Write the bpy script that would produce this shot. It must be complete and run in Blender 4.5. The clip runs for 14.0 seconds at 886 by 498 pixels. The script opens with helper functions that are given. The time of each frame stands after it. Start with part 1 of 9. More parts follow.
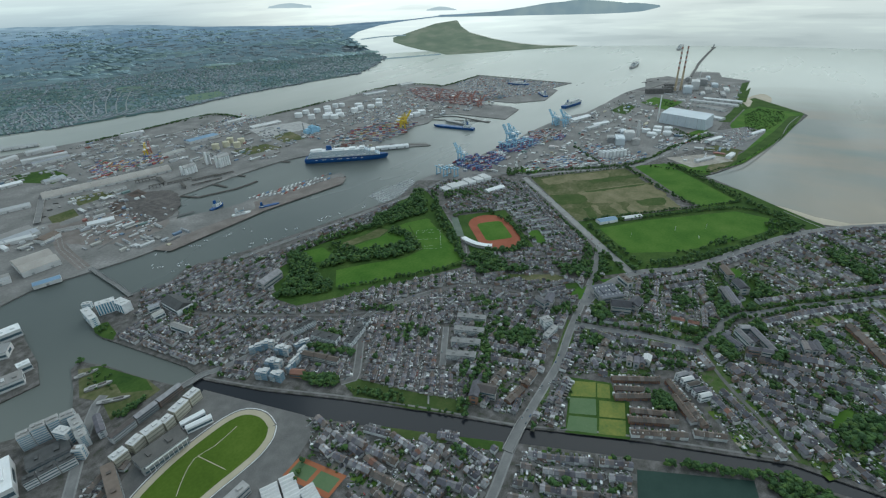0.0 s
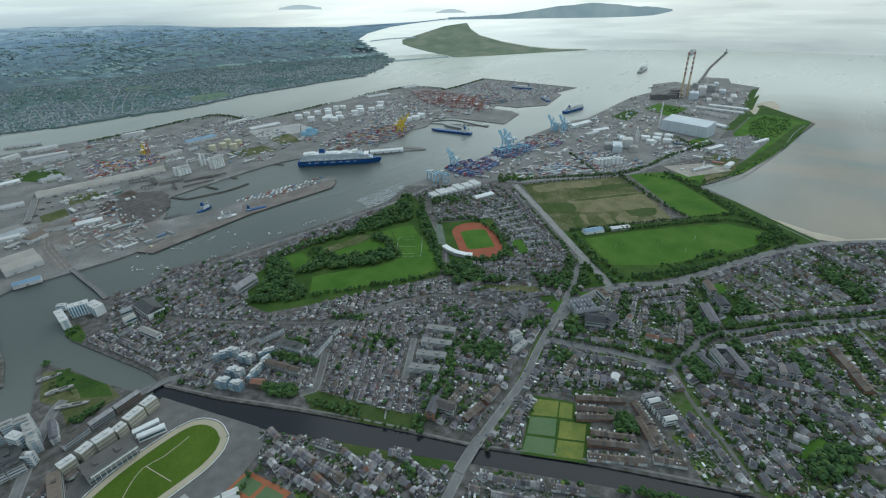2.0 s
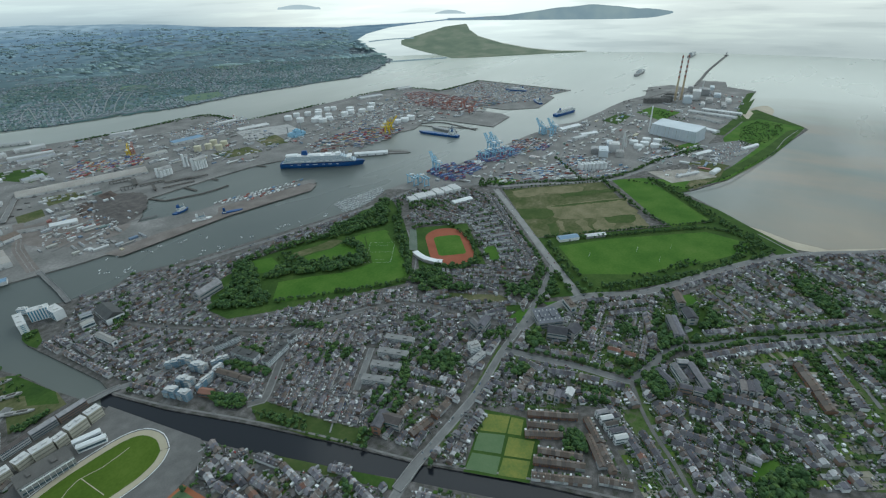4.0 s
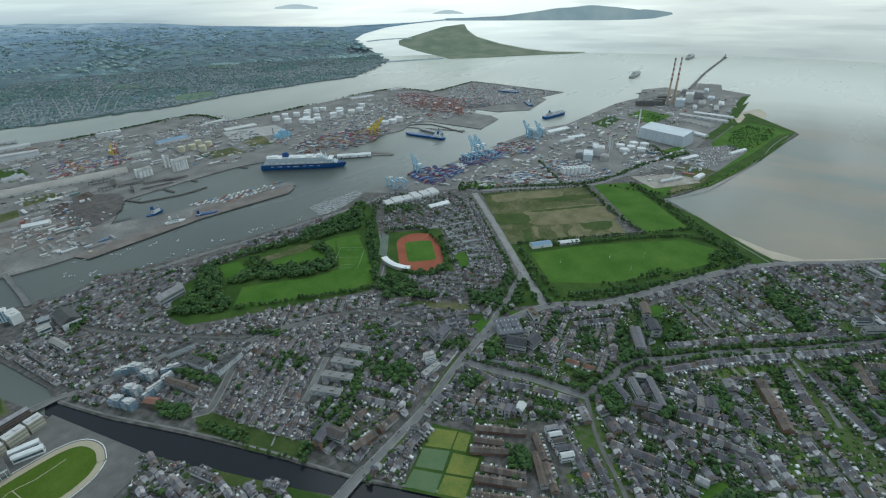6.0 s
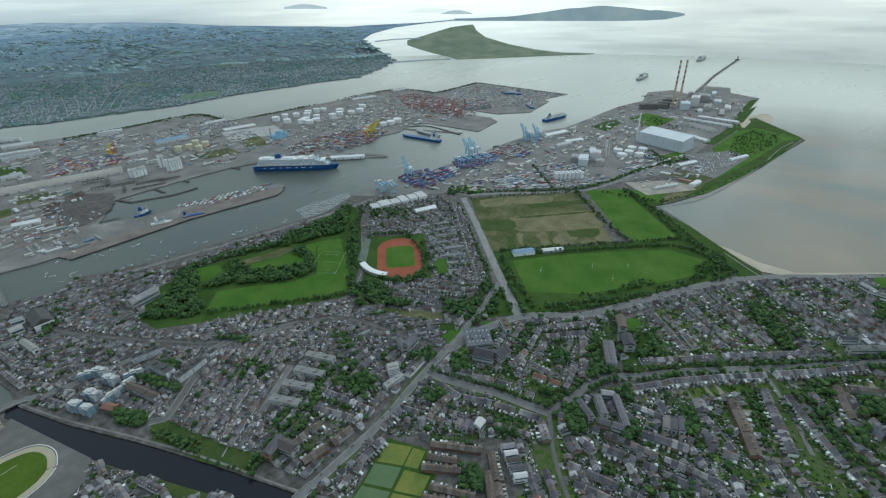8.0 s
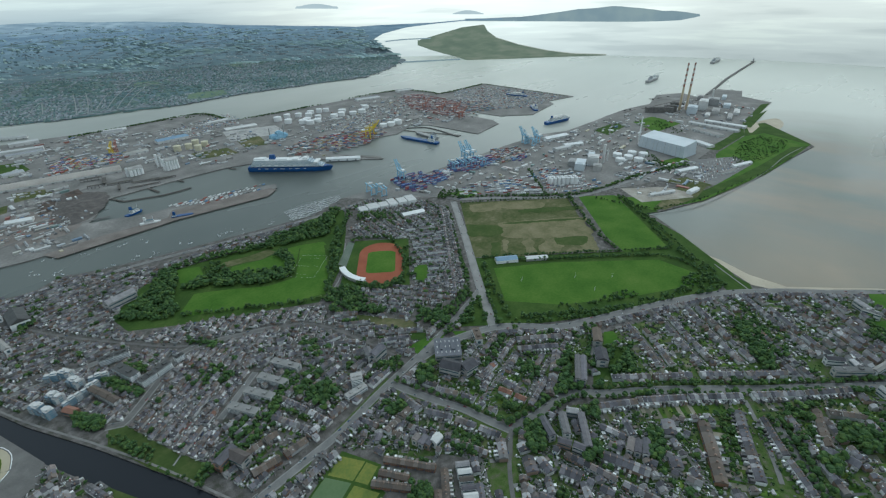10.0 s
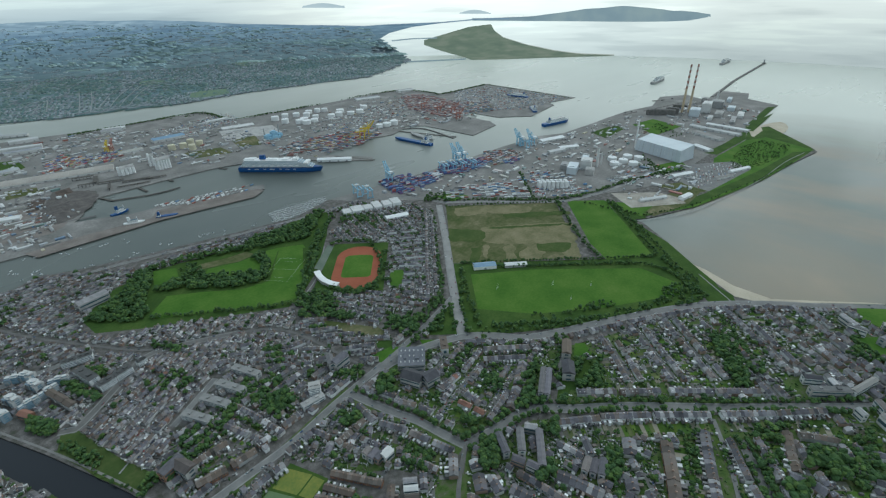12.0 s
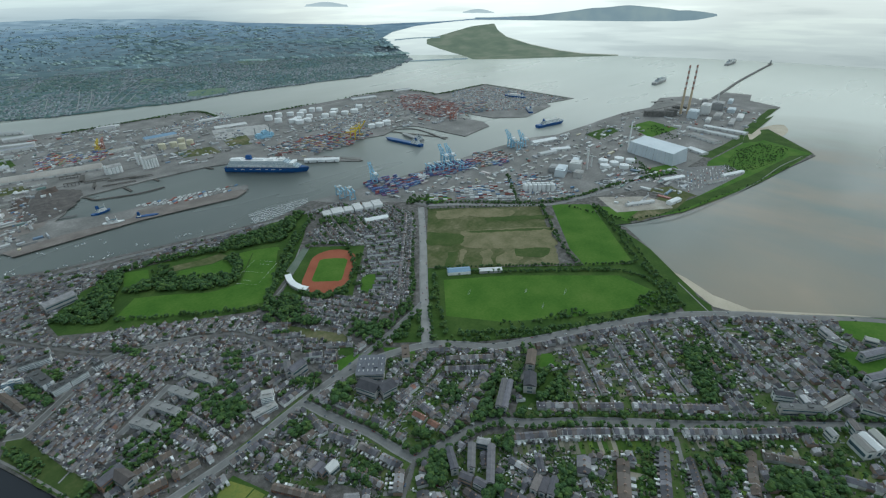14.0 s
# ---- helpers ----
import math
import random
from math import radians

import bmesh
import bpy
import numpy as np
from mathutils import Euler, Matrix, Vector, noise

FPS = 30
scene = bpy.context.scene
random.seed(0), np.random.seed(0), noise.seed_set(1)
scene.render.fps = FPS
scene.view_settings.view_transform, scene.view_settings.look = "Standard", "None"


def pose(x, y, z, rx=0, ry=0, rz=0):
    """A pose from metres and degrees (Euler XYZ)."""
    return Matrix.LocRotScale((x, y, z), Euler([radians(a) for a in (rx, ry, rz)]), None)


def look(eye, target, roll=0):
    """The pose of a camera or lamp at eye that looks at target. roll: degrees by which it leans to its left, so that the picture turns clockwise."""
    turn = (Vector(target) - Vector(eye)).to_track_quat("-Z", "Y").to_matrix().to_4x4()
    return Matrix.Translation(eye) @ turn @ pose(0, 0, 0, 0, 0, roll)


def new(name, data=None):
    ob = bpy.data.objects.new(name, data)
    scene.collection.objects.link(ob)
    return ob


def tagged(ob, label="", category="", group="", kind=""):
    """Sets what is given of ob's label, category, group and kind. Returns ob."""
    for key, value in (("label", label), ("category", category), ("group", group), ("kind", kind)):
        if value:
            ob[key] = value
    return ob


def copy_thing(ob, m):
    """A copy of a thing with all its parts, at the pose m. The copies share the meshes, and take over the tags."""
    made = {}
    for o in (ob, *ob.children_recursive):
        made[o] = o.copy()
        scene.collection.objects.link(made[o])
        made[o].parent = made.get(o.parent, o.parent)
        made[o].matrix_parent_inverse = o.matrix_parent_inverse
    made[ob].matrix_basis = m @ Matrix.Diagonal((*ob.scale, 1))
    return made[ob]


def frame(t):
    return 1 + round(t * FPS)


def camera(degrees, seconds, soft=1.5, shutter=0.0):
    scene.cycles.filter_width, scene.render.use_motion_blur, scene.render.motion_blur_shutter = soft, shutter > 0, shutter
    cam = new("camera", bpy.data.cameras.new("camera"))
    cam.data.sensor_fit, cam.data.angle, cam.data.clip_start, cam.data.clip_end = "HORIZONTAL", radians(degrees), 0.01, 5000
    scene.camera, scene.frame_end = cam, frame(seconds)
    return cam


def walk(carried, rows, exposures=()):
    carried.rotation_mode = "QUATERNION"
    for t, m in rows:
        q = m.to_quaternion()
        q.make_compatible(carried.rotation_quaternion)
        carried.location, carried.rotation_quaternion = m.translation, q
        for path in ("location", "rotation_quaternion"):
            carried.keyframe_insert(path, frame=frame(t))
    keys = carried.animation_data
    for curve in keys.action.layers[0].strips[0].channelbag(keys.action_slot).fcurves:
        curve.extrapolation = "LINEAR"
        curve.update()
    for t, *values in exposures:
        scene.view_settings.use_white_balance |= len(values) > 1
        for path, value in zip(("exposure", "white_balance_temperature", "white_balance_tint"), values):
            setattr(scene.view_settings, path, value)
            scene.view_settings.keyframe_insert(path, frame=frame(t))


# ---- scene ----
# The camera: an aerial pass, metres and degrees (heading, pitch, lean to the left).
cam = camera(85.57, 14.0, soft=1.22)
PATH = [
    (0, -817.70, -252.88, 509.62, -55.403, -28.810, -2.383),
    (0.5, -803.27, -264.85, 510.42, -54.980, -28.753, -2.318),
    (1, -788.84, -276.82, 511.23, -54.536, -28.686, -2.246),
    (1.5, -774.39, -288.85, 512.01, -54.075, -28.638, -2.160),
    (2, -759.85, -300.91, 512.79, -53.664, -28.590, -2.082),
    (2.5, -745.05, -313.07, 513.52, -53.360, -28.559, -2.006),
    (3, -729.89, -325.32, 514.11, -53.186, -28.555, -1.931),
    (5.5, -652.67, -386.49, 516.62, -52.691, -28.585, -1.586),
    (6, -637.27, -398.24, 517.36, -52.448, -28.590, -1.532),
    (6.5, -621.95, -409.62, 518.27, -52.072, -28.602, -1.488),
    (7, -606.67, -420.72, 519.23, -51.647, -28.602, -1.474),
    (7.5, -591.34, -431.62, 520.12, -51.179, -28.605, -1.468),
    (8, -575.86, -442.27, 520.89, -50.681, -28.603, -1.463),
    (10.5, -497.09, -494.38, 524.03, -48.233, -28.618, -1.394),
    (11, -480.92, -504.63, 524.45, -47.833, -28.625, -1.381),
    (11.5, -464.49, -514.69, 524.62, -47.466, -28.643, -1.367),
    (12, -447.93, -524.56, 524.55, -47.100, -28.673, -1.354),
    (12.5, -431.28, -534.21, 524.30, -46.754, -28.702, -1.351),
    (13, -414.51, -543.69, 523.91, -46.441, -28.732, -1.336),
    (13.5, -397.65, -553.05, 523.45, -46.165, -28.747, -1.320),
    (14, -380.74, -562.36, 522.97, -45.908, -28.746, -1.309),
]
walk(cam, [(t, pose(x, y, z, 90 + pitch, 0, yaw) @ pose(0, 0, 0, 0, 0, lean)) for t, x, y, z, yaw, pitch, lean in PATH], exposures=[(0.0, 0.05, 5650, -2), (14.0, 0.05, 5650, -2)])

# ---- world, sun and exposure ----
world = bpy.data.worlds.new("overcast_sky")
scene.world = world
world.use_nodes = True
wn, wl = world.node_tree.nodes, world.node_tree.links
wn.clear()
SUN_AZ, SUN_EL, GLOW_AZ = 84.0, 48.0, 60.0
sky = wn.new("ShaderNodeTexSky")
sky.sky_type = "NISHITA"
sky.sun_disc = False
sky.sun_elevation, sky.sun_rotation = radians(SUN_EL), radians(SUN_AZ)
sky.air_density, sky.dust_density, sky.ozone_density = 1.0, 4.0, 1.0
# A cloud deck over the clear sky: pale near the horizon and towards the sun, mottled overhead.
coords = wn.new("ShaderNodeTexCoord")
cloud = wn.new("ShaderNodeTexNoise")
cloud.inputs["Scale"].default_value, cloud.inputs["Detail"].default_value = 2.2, 5.0
wl.new(coords.outputs["Generated"], cloud.inputs["Vector"])
height = wn.new("ShaderNodeSeparateXYZ")
wl.new(coords.outputs["Generated"], height.inputs[0])
ramp = wn.new("ShaderNodeValToRGB")
for _k, (_pos, _col) in enumerate(((0.0, (1.0, 1.0, 0.96)), (0.1, (0.97, 0.98, 0.95)), (0.24, (0.54, 0.58, 0.57)), (0.38, (0.34, 0.37, 0.385)), (0.85, (0.31, 0.345, 0.365)))):
    _el = ramp.color_ramp.elements[_k] if _k < 2 else ramp.color_ramp.elements.new(_pos)
    _el.position, _el.color = _pos, (*_col, 1)
wl.new(height.outputs["Z"], ramp.inputs["Fac"])
mottle = wn.new("ShaderNodeMapRange")
mottle.inputs["From Min"].default_value, mottle.inputs["From Max"].default_value = 0.3, 0.7
mottle.inputs["To Min"].default_value, mottle.inputs["To Max"].default_value = 0.82, 1.15
wl.new(cloud.outputs["Fac"], mottle.inputs["Value"])
sunward = wn.new("ShaderNodeVectorMath")
sunward.operation = "DOT_PRODUCT"
sunward.inputs[1].default_value = (math.sin(radians(GLOW_AZ)), math.cos(radians(GLOW_AZ)), 0.0)
wl.new(coords.outputs["Generated"], sunward.inputs[0])
bright = wn.new("ShaderNodeMapRange")
bright.inputs["From Min"].default_value, bright.inputs["From Max"].default_value = 0.8, 1.0
bright.inputs["To Min"].default_value, bright.inputs["To Max"].default_value = 1.5, 2.75
bright.interpolation_type = "SMOOTHSTEP"
wl.new(sunward.outputs["Value"], bright.inputs["Value"])
glow = wn.new("ShaderNodeMath")
glow.operation = "MULTIPLY"
wl.new(mottle.outputs["Result"], glow.inputs[0])
wl.new(bright.outputs["Result"], glow.inputs[1])
deck = wn.new("ShaderNodeBackground")
wl.new(ramp.outputs["Color"], deck.inputs["Color"])
wl.new(glow.outputs[0], deck.inputs["Strength"])
clear = wn.new("ShaderNodeBackground")
clear.inputs["Strength"].default_value = 0.1
wl.new(sky.outputs["Color"], clear.inputs["Color"])
both = wn.new("ShaderNodeMixShader")
both.inputs["Fac"].default_value = 0.88
wl.new(clear.outputs[0], both.inputs[1])
wl.new(deck.outputs[0], both.inputs[2])
wout = wn.new("ShaderNodeOutputWorld")
wl.new(both.outputs[0], wout.inputs["Surface"])

sun_data = bpy.data.lights.new("sun", "SUN")
sun_data.energy, sun_data.angle, sun_data.color = 1.12, radians(70), (1.0, 0.95, 0.88)
sun = new("sun", sun_data)
sun.matrix_world = look((0, 0, 900), (-900 * math.sin(radians(SUN_AZ)), -900 * math.cos(radians(SUN_AZ)), 900 - 900 * math.tan(radians(SUN_EL))))


# ---- materials ----
def mat(name, cols, scale=0.2, fine=2.5, rough=0.85, metal=0.0, bump=0.0, bump_scale=1.0, rnd=0.0, spec=0.3, pick=None):
    """cols: colours of a two-scale noise. rnd: brightness spread from piece to piece. pick: colours chosen piece by piece."""
    m = bpy.data.materials.new(name)
    m.use_nodes = True
    n, l = m.node_tree.nodes, m.node_tree.links
    b = n["Principled BSDF"]
    b.inputs["Roughness"].default_value, b.inputs["Metallic"].default_value = rough, metal
    b.inputs["Specular IOR Level"].default_value = spec
    tc = n.new("ShaderNodeTexCoord")

    def noise_of(s, detail):
        x = n.new("ShaderNodeTexNoise")
        x.inputs["Scale"].default_value, x.inputs["Detail"].default_value = s, detail
        l.new(tc.outputs["Object"], x.inputs["Vector"])
        return x.outputs["Fac"]

    def maths(op, a, c):
        x = n.new("ShaderNodeMath")
        x.operation = op
        for k, v in enumerate((a, c)):
            if isinstance(v, (int, float)):
                x.inputs[k].default_value = v
            else:
                l.new(v, x.inputs[k])
        return x.outputs[0]

    def ramp_of(fac, colours, steps=False, lo=0.3, hi=0.7):
        r = n.new("ShaderNodeValToRGB")
        e = r.color_ramp.elements
        while len(e) < len(colours):
            e.new(0.5)
        for k, c in enumerate(colours):
            e[k].position = k / len(colours) if steps else lo + (hi - lo) * k / max(1, len(colours) - 1)
            e[k].color = (*c, 1)
        r.color_ramp.interpolation = "CONSTANT" if steps else "LINEAR"
        l.new(fac, r.inputs["Fac"])
        return r.outputs["Color"]

    mixed = maths("ADD", maths("MULTIPLY", noise_of(scale, 4), 0.65), maths("MULTIPLY", noise_of(fine, 5), 0.35))
    colour = ramp_of(mixed, cols)
    if rnd or pick:
        geo, info = n.new("ShaderNodeNewGeometry"), n.new("ShaderNodeObjectInfo")
        one = maths("FRACT", maths("ADD", geo.outputs["Random Per Island"], info.outputs["Random"]), 0)
        if pick:
            mul = n.new("ShaderNodeMix")
            mul.data_type, mul.blend_type = "RGBA", "MULTIPLY"
            mul.inputs["Factor"].default_value = 1.0
            l.new(ramp_of(one, pick, steps=True), mul.inputs["A"])
            l.new(colour, mul.inputs["B"])
            colour = mul.outputs["Result"]
        if rnd:
            two = maths("FRACT", maths("MULTIPLY", one, 7.31), 0)
            hsv = n.new("ShaderNodeHueSaturation")
            l.new(maths("ADD", maths("MULTIPLY", two, 2 * rnd), 1 - rnd), hsv.inputs["Value"])
            l.new(colour, hsv.inputs["Color"])
            colour = hsv.outputs["Color"]
    l.new(colour, b.inputs["Base Color"])
    if bump:
        bp = n.new("ShaderNodeBump")
        bp.inputs["Strength"].default_value, bp.inputs["Distance"].default_value = bump, 0.5
        l.new(noise_of(bump_scale, 6), bp.inputs["Height"])
        l.new(bp.outputs["Normal"], b.inputs["Normal"])
    return m


def grey(v, warm=0.0):
    return (v * (1 + warm), v, v * (1 - warm))


URBAN = mat("urban_ground", [(0.036, 0.044, 0.024), (0.066, 0.064, 0.053), (0.105, 0.097, 0.092), (0.158, 0.146, 0.141), (0.22, 0.205, 0.197)], 0.09, 0.8, bump=0.3)
GARDEN_GROUND = mat("garden_ground", [(0.026, 0.05, 0.014), (0.05, 0.085, 0.022), (0.08, 0.12, 0.034), (0.1, 0.105, 0.065), (0.19, 0.18, 0.15)], 0.11, 0.9, rough=0.95, spec=0.1, bump=0.5)
PAVEMENT = mat("pavement_slabs", [grey(0.17), grey(0.23, 0.02), grey(0.28, 0.03)], 0.1, 1.0)
PORT = mat("port_yard", [(0.105, 0.107, 0.098), (0.162, 0.156, 0.148), (0.212, 0.202, 0.193), (0.31, 0.295, 0.282)], 0.014, 0.16, bump=0.1)
ASPHALT = mat("asphalt", [grey(0.13), grey(0.175, 0.02), grey(0.225, 0.03)], 0.05, 0.8)
STREET = mat("street_asphalt", [grey(0.095, 0.03), grey(0.135, 0.04), grey(0.18, 0.04)], 0.05, 0.8)
CONCRETE = mat("concrete", [grey(0.24, 0.03), grey(0.36, 0.03), grey(0.45, 0.04)], 0.05, 0.6, bump=0.1)
QUAY = mat("quay_stone", [grey(0.08), grey(0.13, 0.05), grey(0.18, 0.05)], 0.1, 1.2, bump=0.3)
GRASS = mat("mown_grass", [(0.041, 0.1, 0.014), (0.061, 0.13, 0.019), (0.081, 0.152, 0.025), (0.108, 0.168, 0.036)], 0.016, 0.2, rough=0.95, spec=0.1, bump=0.2)
GRASS_DARK = mat("rough_grass", [(0.03, 0.06, 0.015), (0.05, 0.09, 0.02), (0.08, 0.12, 0.03)], 0.02, 0.2, rough=0.95, spec=0.1, bump=0.4)
GRASS_RACE = mat("race_infield_grass", [(0.056, 0.094, 0.012), (0.076, 0.12, 0.016), (0.1, 0.145, 0.024)], 0.02, 0.25, rough=0.95, spec=0.1)
MEADOW = mat("dry_meadow", [(0.045, 0.07, 0.02), (0.075, 0.092, 0.033), (0.13, 0.128, 0.066), (0.23, 0.2, 0.125)], 0.014, 0.11, rough=0.95, spec=0.1, bump=0.4)
GARDEN = mat("garden_plot", [grey(0.7), grey(1.0), grey(1.3)], 0.08, 0.8, rnd=0.3, rough=0.95, spec=0.1,
             pick=[(0.06, 0.11, 0.022), (0.085, 0.145, 0.028), (0.115, 0.135, 0.055), (0.06, 0.105, 0.024), (0.16, 0.155, 0.12), (0.12, 0.175, 0.036), (0.05, 0.09, 0.022), (0.22, 0.2, 0.16)])
YARD = mat("paved_yard", [grey(0.7), grey(1.0), grey(1.3)], 0.08, 0.8, rnd=0.3,
           pick=[grey(0.11), grey(0.16, 0.04), grey(0.2), (0.05, 0.07, 0.03), grey(0.13, 0.06)])
SAND = mat("sand", [(0.34, 0.295, 0.225), (0.44, 0.385, 0.3), (0.52, 0.46, 0.365)], 0.02, 0.3)
TRACK = mat("running_track", [(0.22, 0.06, 0.03), (0.27, 0.08, 0.04), (0.3, 0.1, 0.055)], 0.03, 0.5)
CLAY = mat("clay_court", [(0.28, 0.1, 0.05), (0.34, 0.13, 0.06)], 0.05, 0.7)
RACE_SAND = mat("race_track_sand", [(0.36, 0.32, 0.23), (0.44, 0.39, 0.29)], 0.04, 0.5)
PAINT = mat("white_line_paint", [grey(0.6), grey(0.75)], 0.2, 3.0)
SLATE = mat("roof_slate", [grey(0.58), grey(0.92), grey(1.26)], 0.15, 2.0, rnd=0.48, rough=0.7, bump=0.15, bump_scale=3.0,
            pick=[(0.1, 0.097, 0.112), (0.132, 0.126, 0.142), (0.17, 0.16, 0.174), (0.122, 0.114, 0.13), (0.16, 0.135, 0.128), (0.24, 0.23, 0.238), (0.11, 0.106, 0.122), (0.17, 0.15, 0.144), (0.34, 0.33, 0.335), (0.085, 0.083, 0.094)])
BROWN_TILE = mat("brown_roof_tile", [grey(0.8), grey(1.0), grey(1.2)], 0.15, 2.0, rnd=0.2, bump=0.15, bump_scale=3.0,
                 pick=[(0.125, 0.1, 0.085), (0.145, 0.115, 0.095), (0.11, 0.095, 0.085), (0.16, 0.135, 0.12)])
RED_TILE = mat("red_roof_tile", [(0.18, 0.095, 0.07), (0.23, 0.12, 0.09)], 0.2, 2.0, rnd=0.2)
WALL = mat("house_wall", [grey(0.85), grey(1.0), grey(1.1)], 0.2, 1.5, rnd=0.2,
           pick=[grey(0.45), grey(0.56, 0.03), (0.28, 0.2, 0.16), grey(0.38, 0.05), grey(0.66), (0.25, 0.18, 0.145), grey(0.52), grey(0.3)])
BRICK = mat("brick_wall", [(0.2, 0.11, 0.075), (0.26, 0.15, 0.1)], 0.3, 3.0, rnd=0.2)
CHIMNEY_POT = mat("chimney_brick", [(0.2, 0.13, 0.1), (0.32, 0.24, 0.2)], 0.5, 3.0, rnd=0.3)
EXTENSION = mat("flat_roof", [grey(0.8), grey(1.0), grey(1.2)], 0.2, 2.0, rnd=0.25,
                pick=[grey(0.18), grey(0.28), grey(0.48), (0.14, 0.13, 0.13), grey(0.64), (0.2, 0.17, 0.15), grey(0.12), grey(0.4)])
LID = mat("pale_flat_roof", [grey(0.85), grey(1.0), grey(1.1)], 0.2, 2.0, rnd=0.2, pick=[grey(0.6), grey(0.4), grey(0.72), (0.3, 0.29, 0.3), grey(0.52)])
WHITE = mat("white_render", [grey(0.62), grey(0.72), grey(0.8)], 0.05, 0.6)
PALE = mat("pale_cladding", [grey(0.45), grey(0.55, 0.02), grey(0.62)], 0.04, 0.5, rough=0.6)
DARK_ROOF = mat("dark_flat_roof", [grey(0.06), grey(0.085), grey(0.11)], 0.1, 0.9)
SHED = mat("shed_roof", [grey(0.85), grey(1.0), grey(1.1)], 0.04, 0.6, rnd=0.15, rough=0.6,
           pick=[grey(0.45), grey(0.3), grey(0.58), (0.33, 0.34, 0.36), grey(0.24, 0.05), (0.4, 0.39, 0.36)])
BLUE_ROOF = mat("blue_sheet_roof", [(0.16, 0.25, 0.36), (0.22, 0.32, 0.43)], 0.05, 0.5, rough=0.5)
GLASS = mat("window_glass", [(0.05, 0.08, 0.1), (0.09, 0.14, 0.17)], 0.1, 1.0, rough=0.12, spec=0.7)
BLUE_WALL = mat("blue_grey_cladding", [(0.2, 0.25, 0.3), (0.27, 0.33, 0.38)], 0.1, 0.8)
BLUE_GLASS = mat("blue_facade_glass", [(0.08, 0.2, 0.3), (0.14, 0.3, 0.4)], 0.1, 1.0, rough=0.15, spec=0.7)
CONTAINER = mat("container_steel", [grey(0.8), grey(1.0), grey(1.15)], 0.3, 2.0, rnd=0.2, rough=0.55,
                pick=[(0.3, 0.15, 0.13), (0.5, 0.5, 0.5), (0.15, 0.21, 0.3), (0.3, 0.22, 0.18), (0.55, 0.55, 0.54), (0.36, 0.34, 0.34), (0.17, 0.23, 0.3), (0.32, 0.14, 0.12), (0.2, 0.2, 0.21), (0.42, 0.38, 0.28), (0.18, 0.25, 0.24), (0.45, 0.4, 0.39)])
CONTAINER_BLUE = mat("blue_container_steel", [grey(0.8), grey(1.0), grey(1.15)], 0.3, 2.0, rnd=0.2, rough=0.55,
                     pick=[(0.08, 0.13, 0.3), (0.14, 0.22, 0.38), (0.45, 0.47, 0.5), (0.1, 0.11, 0.24), (0.3, 0.1, 0.1), (0.2, 0.32, 0.46), (0.2, 0.12, 0.24), (0.33, 0.3, 0.33)])
VEHICLE = mat("vehicle_paint", [grey(0.9), grey(1.0), grey(1.1)], 0.5, 3.0, rnd=0.2, rough=0.3, spec=0.5,
              pick=[grey(0.7), grey(0.04), grey(0.3), (0.25, 0.03, 0.03), (0.04, 0.08, 0.2), grey(0.6), grey(0.12)])
STEEL = mat("painted_steel", [grey(0.2), grey(0.28), grey(0.34)], 0.2, 2.0, rough=0.5)
BLUE_STEEL = mat("blue_crane_paint", [(0.26, 0.44, 0.58), (0.34, 0.52, 0.65)], 0.2, 2.0, rough=0.5)
YELLOW_STEEL = mat("yellow_crane_paint", [(0.55, 0.4, 0.03), (0.65, 0.48, 0.05)], 0.2, 2.0, rough=0.5)
RED_STEEL = mat("red_crane_paint", [(0.32, 0.14, 0.11), (0.38, 0.18, 0.14)], 0.2, 2.0, rough=0.5)
NAVY = mat("navy_hull_paint", [(0.012, 0.06, 0.19), (0.02, 0.085, 0.26)], 0.05, 0.6, rough=0.4)
SHIP_WHITE = mat("ship_white_paint", [grey(0.66), grey(0.76)], 0.05, 0.6, rough=0.45)
DARK = mat("dark_steel", [grey(0.03), grey(0.06)], 0.1, 1.0, rough=0.6)
WOOD = mat("weathered_timber", [grey(0.06, 0.1), grey(0.11, 0.1)], 0.3, 2.0)
COAL = mat("dark_scrap", [(0.06, 0.055, 0.053), (0.098, 0.087, 0.082), (0.15, 0.131, 0.121)], 0.05, 0.4, bump=0.5)
BARK = mat("bark", [(0.05, 0.04, 0.03), (0.09, 0.07, 0.05)], 1.0, 6.0)
LEAF = mat("foliage", [grey(0.62), grey(1.0), grey(1.4)], 0.09, 1.1, rnd=0.16, rough=0.8, spec=0.15, bump=0.6, bump_scale=1.5,
           pick=[(0.042, 0.08, 0.029), (0.052, 0.095, 0.032), (0.064, 0.113, 0.034), (0.046, 0.085, 0.034), (0.082, 0.13, 0.036)])
# Far-shore colours are paled and blued, with the haze mixed into them.
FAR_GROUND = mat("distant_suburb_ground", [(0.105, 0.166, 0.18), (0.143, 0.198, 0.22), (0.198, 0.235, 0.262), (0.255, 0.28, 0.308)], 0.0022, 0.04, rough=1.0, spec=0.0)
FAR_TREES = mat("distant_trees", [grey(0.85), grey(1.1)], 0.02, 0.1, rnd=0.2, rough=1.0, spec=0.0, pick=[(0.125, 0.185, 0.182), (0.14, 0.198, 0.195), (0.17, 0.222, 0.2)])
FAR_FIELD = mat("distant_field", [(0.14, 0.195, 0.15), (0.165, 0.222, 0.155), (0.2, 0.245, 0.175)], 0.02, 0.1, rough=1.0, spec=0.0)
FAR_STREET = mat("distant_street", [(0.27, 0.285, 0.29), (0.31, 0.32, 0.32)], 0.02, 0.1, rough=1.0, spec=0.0)
